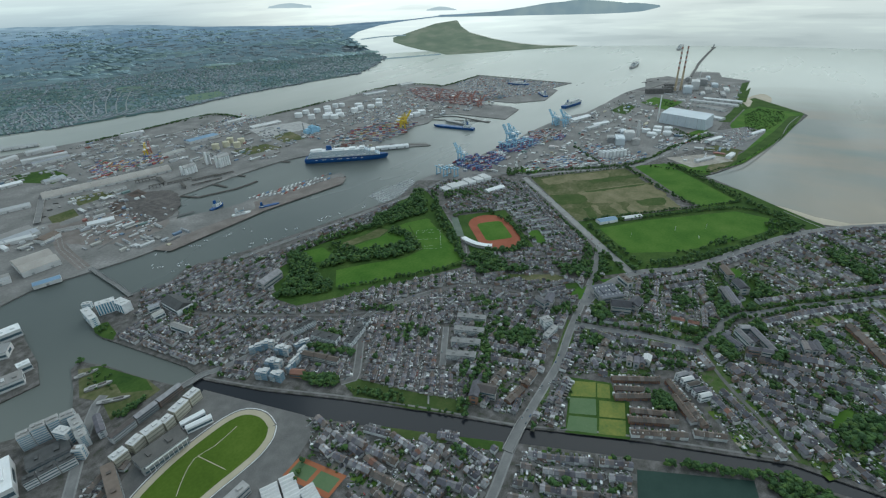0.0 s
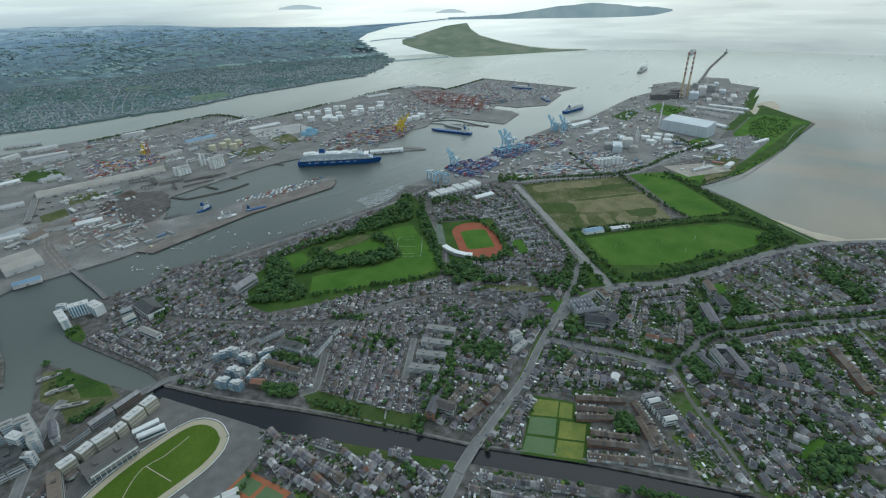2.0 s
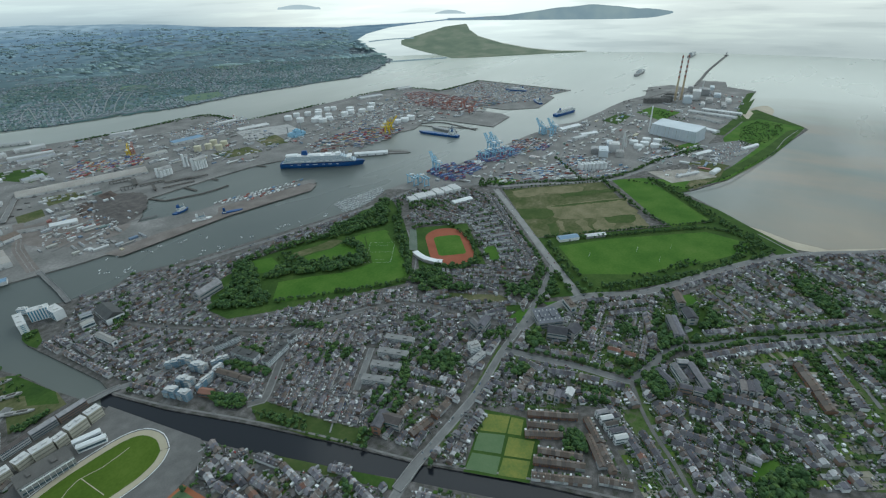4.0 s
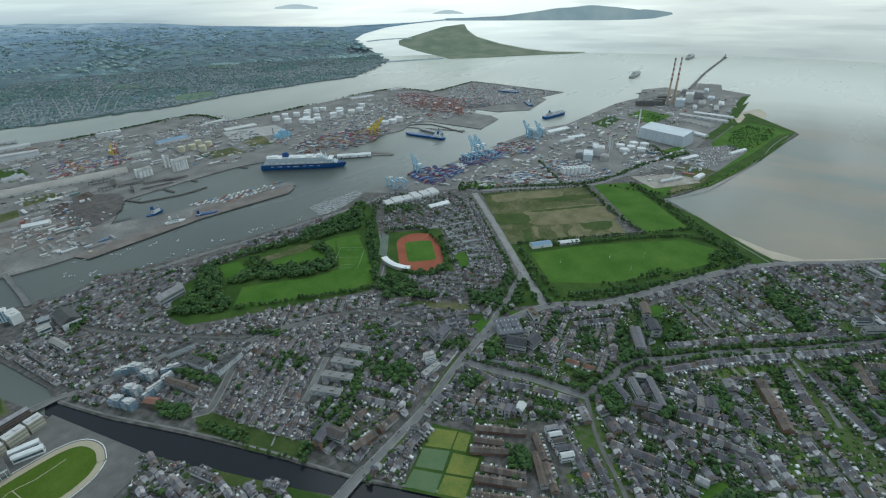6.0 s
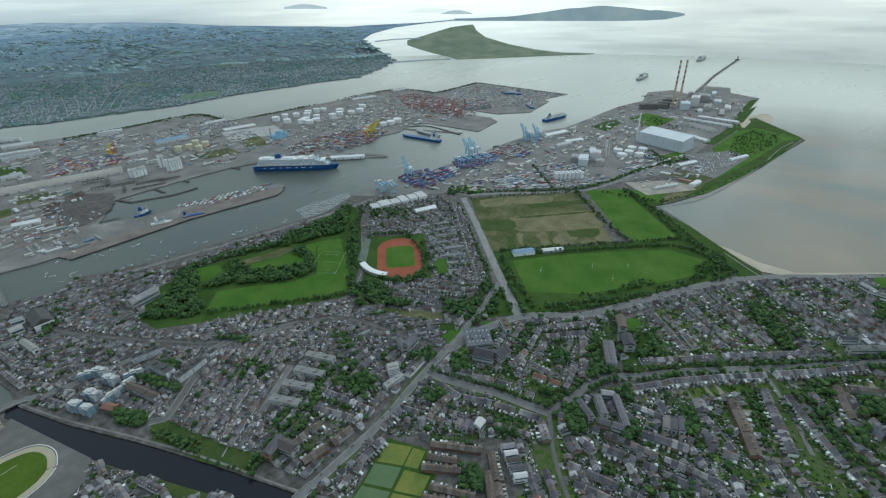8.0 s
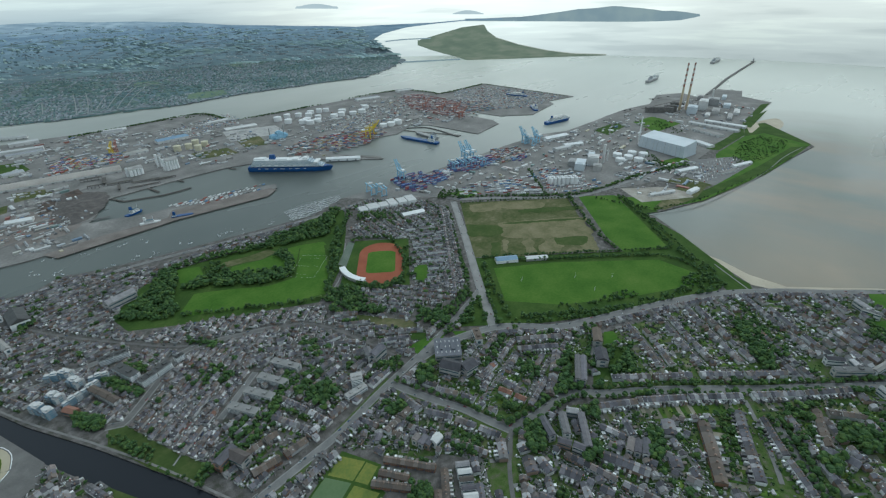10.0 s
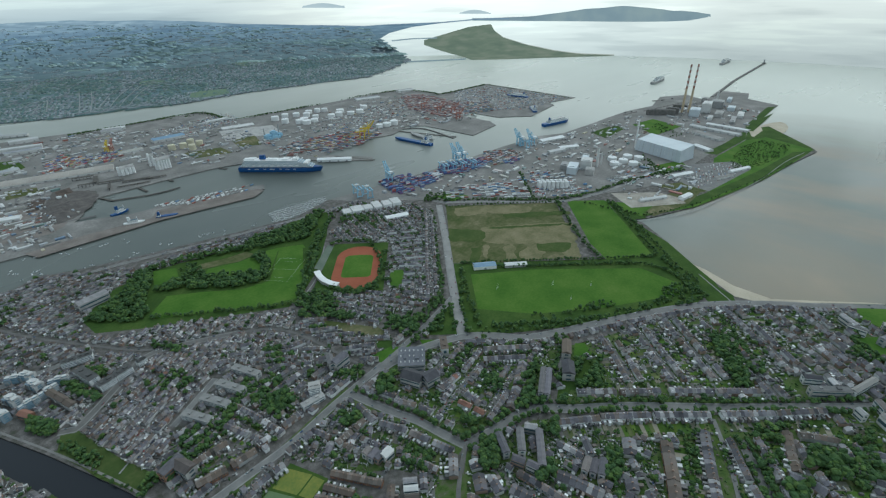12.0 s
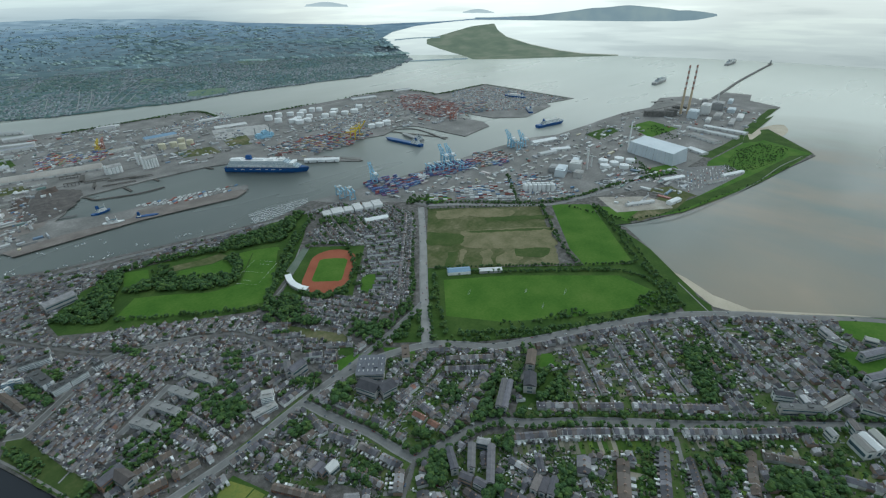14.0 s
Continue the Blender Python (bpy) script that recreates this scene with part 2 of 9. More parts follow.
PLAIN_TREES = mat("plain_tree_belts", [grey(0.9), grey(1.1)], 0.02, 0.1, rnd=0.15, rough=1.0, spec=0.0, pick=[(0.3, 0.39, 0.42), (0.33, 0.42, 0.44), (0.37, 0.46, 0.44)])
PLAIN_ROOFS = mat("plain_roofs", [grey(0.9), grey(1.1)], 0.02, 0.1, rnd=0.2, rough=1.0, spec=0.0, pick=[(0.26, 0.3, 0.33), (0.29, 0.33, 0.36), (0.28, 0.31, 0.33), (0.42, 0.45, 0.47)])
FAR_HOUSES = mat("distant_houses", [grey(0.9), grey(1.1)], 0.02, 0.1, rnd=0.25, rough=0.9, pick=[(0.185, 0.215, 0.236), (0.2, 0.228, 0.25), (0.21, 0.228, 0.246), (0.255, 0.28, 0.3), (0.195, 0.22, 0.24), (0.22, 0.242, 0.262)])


# Unlit emission for distant land and sea, haze included in the colours.
def backdrop_mat(name, cols, scale, strength, tall=1.0):
    m = bpy.data.materials.new(name)
    m.use_nodes = True
    n, l = m.node_tree.nodes, m.node_tree.links
    n.clear()
    tc, tex, r, e, out = (n.new("ShaderNode" + k) for k in ("TexCoord", "TexNoise", "ValToRGB", "Emission", "OutputMaterial"))
    tex.inputs["Scale"].default_value, tex.inputs["Detail"].default_value = scale, 5.0
    stretch = n.new("ShaderNodeMapping")
    stretch.inputs["Scale"].default_value = (1.0, 1.0, tall)
    l.new(tc.outputs["Object"], stretch.inputs["Vector"])
    l.new(stretch.outputs[0], tex.inputs["Vector"])
    el = r.color_ramp.elements
    while len(el) < len(cols):
        el.new(0.5)
    for k, c in enumerate(cols):
        el[k].position, el[k].color = 0.35 + 0.3 * k / (len(cols) - 1), (*c, 1)
    l.new(tex.outputs["Fac"], r.inputs["Fac"])
    l.new(r.outputs["Color"], e.inputs["Color"])
    e.inputs["Strength"].default_value = strength
    l.new(e.outputs[0], out.inputs["Surface"])
    return m


# Cloud-reflection streaks, and haze paling with height, painted into the sea's emission.
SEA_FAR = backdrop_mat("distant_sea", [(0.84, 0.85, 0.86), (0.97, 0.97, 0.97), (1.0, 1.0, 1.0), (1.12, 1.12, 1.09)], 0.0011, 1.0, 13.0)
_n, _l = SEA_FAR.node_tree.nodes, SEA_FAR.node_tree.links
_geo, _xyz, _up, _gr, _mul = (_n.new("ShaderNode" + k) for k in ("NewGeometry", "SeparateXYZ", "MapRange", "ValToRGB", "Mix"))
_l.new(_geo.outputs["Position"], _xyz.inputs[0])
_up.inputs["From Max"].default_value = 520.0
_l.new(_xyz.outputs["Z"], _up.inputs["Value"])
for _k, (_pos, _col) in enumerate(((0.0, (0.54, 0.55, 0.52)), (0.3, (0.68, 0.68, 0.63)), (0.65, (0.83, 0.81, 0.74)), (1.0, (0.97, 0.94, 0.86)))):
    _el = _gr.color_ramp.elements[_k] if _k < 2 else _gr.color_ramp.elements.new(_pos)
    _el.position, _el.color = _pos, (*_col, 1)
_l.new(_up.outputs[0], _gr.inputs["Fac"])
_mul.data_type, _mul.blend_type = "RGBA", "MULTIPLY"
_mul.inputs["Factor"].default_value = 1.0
# Away from the sun the painted haze over the sea is greyer and bluer.
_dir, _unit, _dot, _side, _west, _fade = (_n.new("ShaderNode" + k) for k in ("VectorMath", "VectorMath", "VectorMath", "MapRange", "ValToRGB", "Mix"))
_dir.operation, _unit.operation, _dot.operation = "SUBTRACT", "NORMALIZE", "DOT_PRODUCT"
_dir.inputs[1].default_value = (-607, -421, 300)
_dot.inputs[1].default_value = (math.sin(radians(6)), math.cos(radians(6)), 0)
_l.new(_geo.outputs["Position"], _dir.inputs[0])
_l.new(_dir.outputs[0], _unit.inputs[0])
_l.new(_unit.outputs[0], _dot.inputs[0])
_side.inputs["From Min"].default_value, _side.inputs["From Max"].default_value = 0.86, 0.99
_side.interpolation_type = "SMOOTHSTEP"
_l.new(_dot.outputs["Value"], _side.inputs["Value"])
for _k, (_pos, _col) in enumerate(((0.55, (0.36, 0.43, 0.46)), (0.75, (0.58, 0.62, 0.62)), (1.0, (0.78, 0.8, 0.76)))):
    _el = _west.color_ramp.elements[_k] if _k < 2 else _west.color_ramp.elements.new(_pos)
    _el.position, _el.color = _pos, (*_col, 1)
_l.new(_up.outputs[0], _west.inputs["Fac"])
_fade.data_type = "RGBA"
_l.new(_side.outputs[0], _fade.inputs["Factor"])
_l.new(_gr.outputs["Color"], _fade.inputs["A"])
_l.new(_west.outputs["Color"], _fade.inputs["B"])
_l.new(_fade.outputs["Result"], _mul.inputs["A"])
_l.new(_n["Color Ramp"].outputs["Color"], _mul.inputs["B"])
# Sheen of the bright low sky, painted into the sea's glow.
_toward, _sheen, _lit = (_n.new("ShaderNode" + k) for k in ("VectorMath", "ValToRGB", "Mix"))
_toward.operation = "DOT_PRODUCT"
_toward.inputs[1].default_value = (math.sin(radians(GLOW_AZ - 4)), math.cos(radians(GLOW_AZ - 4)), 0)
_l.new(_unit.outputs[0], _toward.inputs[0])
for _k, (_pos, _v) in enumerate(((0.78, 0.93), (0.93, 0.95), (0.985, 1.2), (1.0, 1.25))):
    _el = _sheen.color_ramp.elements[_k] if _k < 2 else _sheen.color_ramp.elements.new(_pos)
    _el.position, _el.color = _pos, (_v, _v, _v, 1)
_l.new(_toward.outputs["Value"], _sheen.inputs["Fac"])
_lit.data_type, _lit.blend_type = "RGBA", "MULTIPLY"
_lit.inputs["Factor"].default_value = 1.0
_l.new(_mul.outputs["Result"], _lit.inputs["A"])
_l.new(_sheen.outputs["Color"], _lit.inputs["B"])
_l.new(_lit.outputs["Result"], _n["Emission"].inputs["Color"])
# These far lands glow in flat colours with the haze already painted in.
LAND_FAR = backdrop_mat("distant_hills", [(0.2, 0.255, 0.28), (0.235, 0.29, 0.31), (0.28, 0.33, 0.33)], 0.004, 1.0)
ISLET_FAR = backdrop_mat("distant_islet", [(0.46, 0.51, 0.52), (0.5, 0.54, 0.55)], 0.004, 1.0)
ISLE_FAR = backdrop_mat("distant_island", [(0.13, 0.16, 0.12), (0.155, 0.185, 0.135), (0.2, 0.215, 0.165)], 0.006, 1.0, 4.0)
# Emissive plain; haze is painted in as it grows paler and bluer upward.
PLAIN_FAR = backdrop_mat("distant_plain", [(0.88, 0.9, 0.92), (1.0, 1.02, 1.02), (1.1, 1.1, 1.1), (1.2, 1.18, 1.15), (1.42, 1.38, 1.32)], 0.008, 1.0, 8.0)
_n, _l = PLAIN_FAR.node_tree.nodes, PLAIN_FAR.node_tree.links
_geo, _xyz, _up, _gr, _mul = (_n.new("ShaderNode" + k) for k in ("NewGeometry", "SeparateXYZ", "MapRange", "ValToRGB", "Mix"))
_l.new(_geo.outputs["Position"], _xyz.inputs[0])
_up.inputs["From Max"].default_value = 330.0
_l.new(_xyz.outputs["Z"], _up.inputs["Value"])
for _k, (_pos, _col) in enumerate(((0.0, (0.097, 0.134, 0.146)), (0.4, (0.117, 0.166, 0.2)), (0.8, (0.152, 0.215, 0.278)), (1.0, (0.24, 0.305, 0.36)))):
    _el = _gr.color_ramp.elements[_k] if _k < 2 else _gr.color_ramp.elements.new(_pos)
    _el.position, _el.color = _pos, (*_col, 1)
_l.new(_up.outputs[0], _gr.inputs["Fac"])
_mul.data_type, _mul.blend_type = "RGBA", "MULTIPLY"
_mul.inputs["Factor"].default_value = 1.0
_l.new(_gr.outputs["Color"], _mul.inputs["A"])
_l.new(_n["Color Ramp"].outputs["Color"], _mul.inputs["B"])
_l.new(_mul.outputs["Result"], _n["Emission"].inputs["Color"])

WATER = bpy.data.materials.new("water")
WATER.use_nodes = True
_n, _l = WATER.node_tree.nodes, WATER.node_tree.links
_b = _n["Principled BSDF"]
_b.inputs["Base Color"].default_value = (0.075, 0.085, 0.085, 1)
_b.inputs["Roughness"].default_value, _b.inputs["IOR"].default_value = 0.28, 1.33
_tc, _w1, _w2, _bp, _bed, _rr = (_n.new("ShaderNode" + k) for k in ("TexCoord", "TexNoise", "TexNoise", "Bump", "TexNoise", "ValToRGB"))
_w1.inputs["Scale"].default_value, _w1.inputs["Detail"].default_value = 0.12, 6.0
_bed.inputs["Scale"].default_value, _bed.inputs["Detail"].default_value = 0.0016, 3.0
_bp.inputs["Strength"].default_value, _bp.inputs["Distance"].default_value = 0.08, 0.5
for _x in (_w1, _bed):
    _l.new(_tc.outputs["Object"], _x.inputs["Vector"])
_l.new(_w1.outputs["Fac"], _bp.inputs["Height"])
_l.new(_bp.outputs["Normal"], _b.inputs["Normal"])
_e = _rr.color_ramp.elements
_e[0].position, _e[0].color = 0.35, (0.078, 0.09, 0.084, 1)
_e[1].position, _e[1].color = 0.65, (0.112, 0.122, 0.11, 1)
_l.new(_bed.outputs["Fac"], _rr.inputs["Fac"])
# The shallow bay is turbid over its sand.
_map, _sph, _mix, _tur = (_n.new("ShaderNode" + k) for k in ("Mapping", "TexGradient", "Mix", "ValToRGB"))
_sph.gradient_type = "SPHERICAL"
_map.inputs["Location"].default_value = (-1080 / 1250, 740 / 1250, 0)
_map.inputs["Scale"].default_value = (1 / 1250, 1 / 1250, 0)
_l.new(_tc.outputs["Object"], _map.inputs["Vector"])
_l.new(_map.outputs[0], _sph.inputs["Vector"])
_tur.color_ramp.elements[0].position, _tur.color_ramp.elements[1].position = 0.0, 0.55
_tur.color_ramp.elements[0].color, _tur.color_ramp.elements[1].color = (0, 0, 0, 1), (1, 1, 1, 1)
_l.new(_sph.outputs["Fac"], _tur.inputs["Fac"])
_mix.data_type = "RGBA"
_mix.inputs["B"].default_value = (0.04, 0.066, 0.056, 1)
# Noise patches vary the bay's sand tint and paint in cloud reflections.
_bay_mottle, _sr, _sm = (_n.new("ShaderNode" + k) for k in ("TexNoise", "ValToRGB", "Math"))
_bay_mottle.inputs["Scale"].default_value, _bay_mottle.inputs["Detail"].default_value = 0.0023, 4.0
_l.new(_tc.outputs["Object"], _bay_mottle.inputs["Vector"])
_sr.color_ramp.elements[0].position, _sr.color_ramp.elements[1].position = 0.36, 0.62
_sr.color_ramp.elements[0].color, _sr.color_ramp.elements[1].color = (0.28, 0.28, 0.28, 1), (1, 1, 1, 1)
_l.new(_bay_mottle.outputs["Fac"], _sr.inputs["Fac"])
_sm.operation = "MULTIPLY"
_l.new(_tur.outputs["Color"], _sm.inputs[0])
_l.new(_sr.outputs["Color"], _sm.inputs[1])
_l.new(_sm.outputs[0], _mix.inputs["Factor"])
_l.new(_rr.outputs["Color"], _mix.inputs["A"])
# Open water is painted paler away from the river for haze and glitter.
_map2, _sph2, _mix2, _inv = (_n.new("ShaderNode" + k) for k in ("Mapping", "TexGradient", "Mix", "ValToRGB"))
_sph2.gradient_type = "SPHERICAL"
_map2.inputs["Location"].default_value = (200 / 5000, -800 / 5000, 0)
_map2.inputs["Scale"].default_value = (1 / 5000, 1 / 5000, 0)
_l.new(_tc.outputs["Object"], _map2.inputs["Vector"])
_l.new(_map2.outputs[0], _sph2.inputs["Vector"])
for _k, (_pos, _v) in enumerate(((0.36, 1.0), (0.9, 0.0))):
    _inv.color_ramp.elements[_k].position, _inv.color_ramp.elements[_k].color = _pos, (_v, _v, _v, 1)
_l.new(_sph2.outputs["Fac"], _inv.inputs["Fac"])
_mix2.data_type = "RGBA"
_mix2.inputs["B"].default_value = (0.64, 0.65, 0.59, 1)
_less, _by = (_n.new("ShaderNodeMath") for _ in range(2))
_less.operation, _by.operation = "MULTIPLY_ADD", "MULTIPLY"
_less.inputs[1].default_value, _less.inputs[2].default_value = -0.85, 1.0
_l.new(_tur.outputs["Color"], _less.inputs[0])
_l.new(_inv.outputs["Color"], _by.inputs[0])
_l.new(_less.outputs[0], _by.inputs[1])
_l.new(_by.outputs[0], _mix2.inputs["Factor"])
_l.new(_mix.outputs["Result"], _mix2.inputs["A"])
# Sand shows through the shallows off the beach.
_map3, _sph3, _mix3, _bank = (_n.new("ShaderNode" + k) for k in ("Mapping", "TexGradient", "Mix", "Math"))
_sph3.gradient_type = "SPHERICAL"
_map3.inputs["Location"].default_value = (-640 / 330, 530 / 330, 0)
_map3.inputs["Scale"].default_value = (1 / 330, 1 / 330, 0)
_l.new(_tc.outputs["Object"], _map3.inputs["Vector"])
_l.new(_map3.outputs[0], _sph3.inputs["Vector"])
_bank.operation = "MULTIPLY"
_l.new(_sph3.outputs["Fac"], _bank.inputs[0])
_l.new(_sr.outputs["Color"], _bank.inputs[1])
_mix3.data_type = "RGBA"
_mix3.inputs["B"].default_value = (0.23, 0.18, 0.12, 1)
_l.new(_bank.outputs[0], _mix3.inputs["Factor"])
_l.new(_mix2.outputs["Result"], _mix3.inputs["A"])
# Long sandbanks lie under the shallow bay.
_map4, _bars, _br, _mix4, _bs = (_n.new("ShaderNode" + k) for k in ("Mapping", "TexNoise", "ValToRGB", "Mix", "Math"))
_map4.inputs["Scale"].default_value, _map4.inputs["Rotation"].default_value = (0.0034, 0.0013, 0.001), (0, 0, 0.35)
_bars.inputs["Scale"].default_value, _bars.inputs["Detail"].default_value = 1.0, 5.0
_l.new(_tc.outputs["Object"], _map4.inputs["Vector"])
_l.new(_map4.outputs[0], _bars.inputs["Vector"])
_br.color_ramp.elements[0].position, _br.color_ramp.elements[1].position = 0.46, 0.66
_br.color_ramp.elements[0].color, _br.color_ramp.elements[1].color = (0, 0, 0, 1), (1, 1, 1, 1)
_l.new(_bars.outputs["Fac"], _br.inputs["Fac"])
_bs.operation = "MULTIPLY"
_l.new(_br.outputs["Color"], _bs.inputs[0])
_l.new(_tur.outputs["Color"], _bs.inputs[1])
_mix4.data_type = "RGBA"
_mix4.inputs["B"].default_value = (0.2, 0.152, 0.1, 1)
_l.new(_bs.outputs[0], _mix4.inputs["Factor"])
_l.new(_mix3.outputs["Result"], _mix4.inputs["A"])
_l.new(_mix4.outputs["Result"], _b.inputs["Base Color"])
# Slicks and wind lanes vary the gloss.
_lane, _lm, _gl = (_n.new("ShaderNode" + k) for k in ("TexNoise", "Mapping", "MapRange"))
_lm.inputs["Scale"].default_value, _lm.inputs["Rotation"].default_value = (0.0007, 0.0026, 0.001), (0, 0, 0.6)
_lane.inputs["Scale"].default_value, _lane.inputs["Detail"].default_value = 1.0, 4.0
_l.new(_tc.outputs["Object"], _lm.inputs["Vector"])
_l.new(_lm.outputs[0], _lane.inputs["Vector"])
_gl.inputs["From Min"].default_value, _gl.inputs["From Max"].default_value = 0.35, 0.65
_gl.inputs["To Min"].default_value, _gl.inputs["To Max"].default_value = 0.24, 0.4
_l.new(_lane.outputs["Fac"], _gl.inputs["Value"])
_l.new(_gl.outputs[0], _b.inputs["Roughness"])


CANAL_WATER = bpy.data.materials.new("dark_canal_water")
CANAL_WATER.use_nodes = True
_n, _l = CANAL_WATER.node_tree.nodes, CANAL_WATER.node_tree.links
_b = _n["Principled BSDF"]
_b.inputs["Base Color"].default_value = (0.016, 0.018, 0.023, 1)
_b.inputs["Roughness"].default_value, _b.inputs["IOR"].default_value = 0.14, 1.33
_tc, _w1, _bp = (_n.new("ShaderNode" + k) for k in ("TexCoord", "TexNoise", "Bump"))
_w1.inputs["Scale"].default_value, _w1.inputs["Detail"].default_value = 0.2, 5.0
_bp.inputs["Strength"].default_value, _bp.inputs["Distance"].default_value = 0.06, 0.5
_l.new(_tc.outputs["Object"], _w1.inputs["Vector"])
_l.new(_w1.outputs["Fac"], _bp.inputs["Height"])
_l.new(_bp.outputs["Normal"], _b.inputs["Normal"])


# ---- mesh helpers ----
def mesh_of(name, verts, faces, material, smooth=False):
    me = bpy.data.meshes.new(name)
    me.from_pydata(verts, [], faces)
    me.materials.append(material)
    if smooth:
        me.polygons.foreach_set("use_smooth", [True] * len(me.polygons))
    me.update()
    return me


def from_bm(name, bm, material):
    me = bpy.data.meshes.new(name)
    bm.to_mesh(me)
    bm.free()
    me.materials.append(material)
    return me


def part(name, bm, material, parent, label=""):
    """One mesh under a thing or a part. bm: a bmesh or a mesh."""
    ob = new(name, bm if isinstance(bm, bpy.types.Mesh) else from_bm(name, bm, material))
    ob.parent = parent
    return tagged(ob, label)


def thing(name, label, category, group="", at=None):
    ob = new(name)
    ob.empty_display_size = 1.0
    if at is not None:
        ob.matrix_basis = at
    return tagged(ob, label, category, group)


def structure(name, me, label="", category="ground"):
    return tagged(new(name, me), label, category, kind="structure")


class Bag:
    """Gathers many small solids into one mesh."""

    def __init__(self):
        self.v, self.f = [], []

    def add(self, verts, faces):
        k = len(self.v)
        self.v.extend(verts)
        self.f.extend([tuple(i + k for i in f) for f in faces])

    def box(self, x, y, z, lx, ly, lz, a=0.0, taper=0.0):
        """A box on its base centre, turned by a (radians)."""
        c, s = math.cos(a), math.sin(a)
        out = []
        for k, q in ((0, 1.0), (1, 1.0 - taper)):
            for sx, sy in ((-1, -1), (1, -1), (1, 1), (-1, 1)):
                u, w = sx * lx / 2 * q, sy * ly / 2 * q
                out.append((x + u * c - w * s, y + u * s + w * c, z + k * lz))
        self.add(out, [(3, 2, 1, 0), (4, 5, 6, 7), (0, 1, 5, 4), (1, 2, 6, 5), (2, 3, 7, 6), (3, 0, 4, 7)])
        return self

    def gable(self, x, y, z, lx, ly, rise, a=0.0, over=0.3, hip=0.0, thick=0.25):
        """A pitched roof with its ridge along lx."""
        c, s = math.cos(a), math.sin(a)
        hx, hy = lx / 2 + over * 0.3, ly / 2 + over
        pts = [(-hx, -hy, 0), (hx, -hy, 0), (hx, hy, 0), (-hx, hy, 0), (-hx + hip, 0, rise), (hx - hip, 0, rise)]
        pts += [(u, w, -thick) for u, w, _ in pts[:4]]
        self.add([(x + u * c - w * s, y + u * s + w * c, z + h) for u, w, h in pts],
                 [(0, 1, 5, 4), (2, 3, 4, 5), (1, 2, 5), (3, 0, 4), (9, 8, 7, 6), (6, 7, 1, 0), (7, 8, 2, 1), (8, 9, 3, 2), (9, 6, 0, 3)])
        return self

    def cyl(self, x, y, z, r, h, n=14, r2=None, dome=0.0):
        r2 = r if r2 is None else r2
        v = [(x + q * math.cos(2 * math.pi * k / n), y + q * math.sin(2 * math.pi * k / n), z + w) for q, w in ((r, 0), (r2, h)) for k in range(n)]
        f = [(k, (k + 1) % n, n + (k + 1) % n, n + k) for k in range(n)] + [tuple(range(n - 1, -1, -1))]
        v.append((x, y, z + h + dome))
        f += [(n + k, n + (k + 1) % n, 2 * n) for k in range(n)]
        self.add(v, f)
        return self

    def beam(self, p, q, w, h=None):
        """A square bar from p to q."""
        h = h or w
        p, q = Vector(p), Vector(q)
        d = (q - p).normalized()
        side = d.cross(Vector((0, 0, 1)))
        side = side.normalized() if side.length > 1e-4 else Vector((1, 0, 0))
        up = side.cross(d)
        v = [tuple(o + side * sx * w / 2 + up * sy * h / 2) for o in (p, q) for sx, sy in ((-1, -1), (1, -1), (1, 1), (-1, 1))]
        self.add(v, [(0, 1, 2, 3), (7, 6, 5, 4), (0, 4, 5, 1), (1, 5, 6, 2), (2, 6, 7, 3), (3, 7, 4, 0)])
        return self

    def quad(self, x, y, z, lx, ly, a=0.0):
        c, s = math.cos(a), math.sin(a)
        self.add([(x + u * c - w * s, y + u * s + w * c, z) for u, w in ((-lx / 2, -ly / 2), (lx / 2, -ly / 2), (lx / 2, ly / 2), (-lx / 2, ly / 2))], [(0, 1, 2, 3)])
        return self

    def mesh(self, name, material, smooth=False):
        return mesh_of(name, self.v, self.f, material, smooth)


def stuff(name, bag, material, label, category, smooth=False):
    return tagged(new(name, bag.mesh(name, material, smooth)), label, category, kind="stuff")


def slab_mesh(name, pts, z, depth, material):
    """A flat-topped piece of ground with upright sides."""
    bm = bmesh.new()
    top = [bm.verts.new((x, y, z)) for x, y in pts]
    face = bm.faces.new(top)
    bm.normal_update()
    if face.normal.z < 0:
        face.normal_flip()
    if depth:
        low = [bm.verts.new((x, y, z - depth)) for x, y in pts]
        for k in range(len(pts)):
            j = (k + 1) % len(pts)
            bm.faces.new((top[k], top[j], low[j], low[k]))
    bmesh.ops.triangulate(bm, faces=[face])
    if depth:
        bmesh.ops.recalc_face_normals(bm, faces=bm.faces)
    bm.normal_update()
    for f in bm.faces:
        if abs(f.normal.z) > 0.9 and f.normal.z < 0:
            f.normal_flip()
    return from_bm(name, bm, material)


def smooth_line(pts, step=12.0):
    """Points along a line through pts, rounded at the bends."""
    out = []
    n = len(pts)
    for k in range(n - 1):
        p0, p1, p2, p3 = (Vector(pts[max(0, min(n - 1, k + j))]) for j in (-1, 0, 1, 2))
        m = max(1, int((p2 - p1).length / step))
        for i in range(m):
            t = i / m
            out.append(tuple(0.5 * ((2 * p1) + (p2 - p0) * t + (2 * p0 - 5 * p1 + 4 * p2 - p3) * t * t + (3 * p1 - p0 - 3 * p2 + p3) * t ** 3)))
    out.append(tuple(pts[-1]))
    return out


def sides(line, half):
    left, right = [], []
    for k, p in enumerate(line):
        a, b = Vector(line[max(0, k - 1)]), Vector(line[min(len(line) - 1, k + 1)])
        d = (b - a).normalized()
        left.append((p[0] - d.y * half, p[1] + d.x * half))
        right.append((p[0] + d.y * half, p[1] - d.x * half))
    return left, right


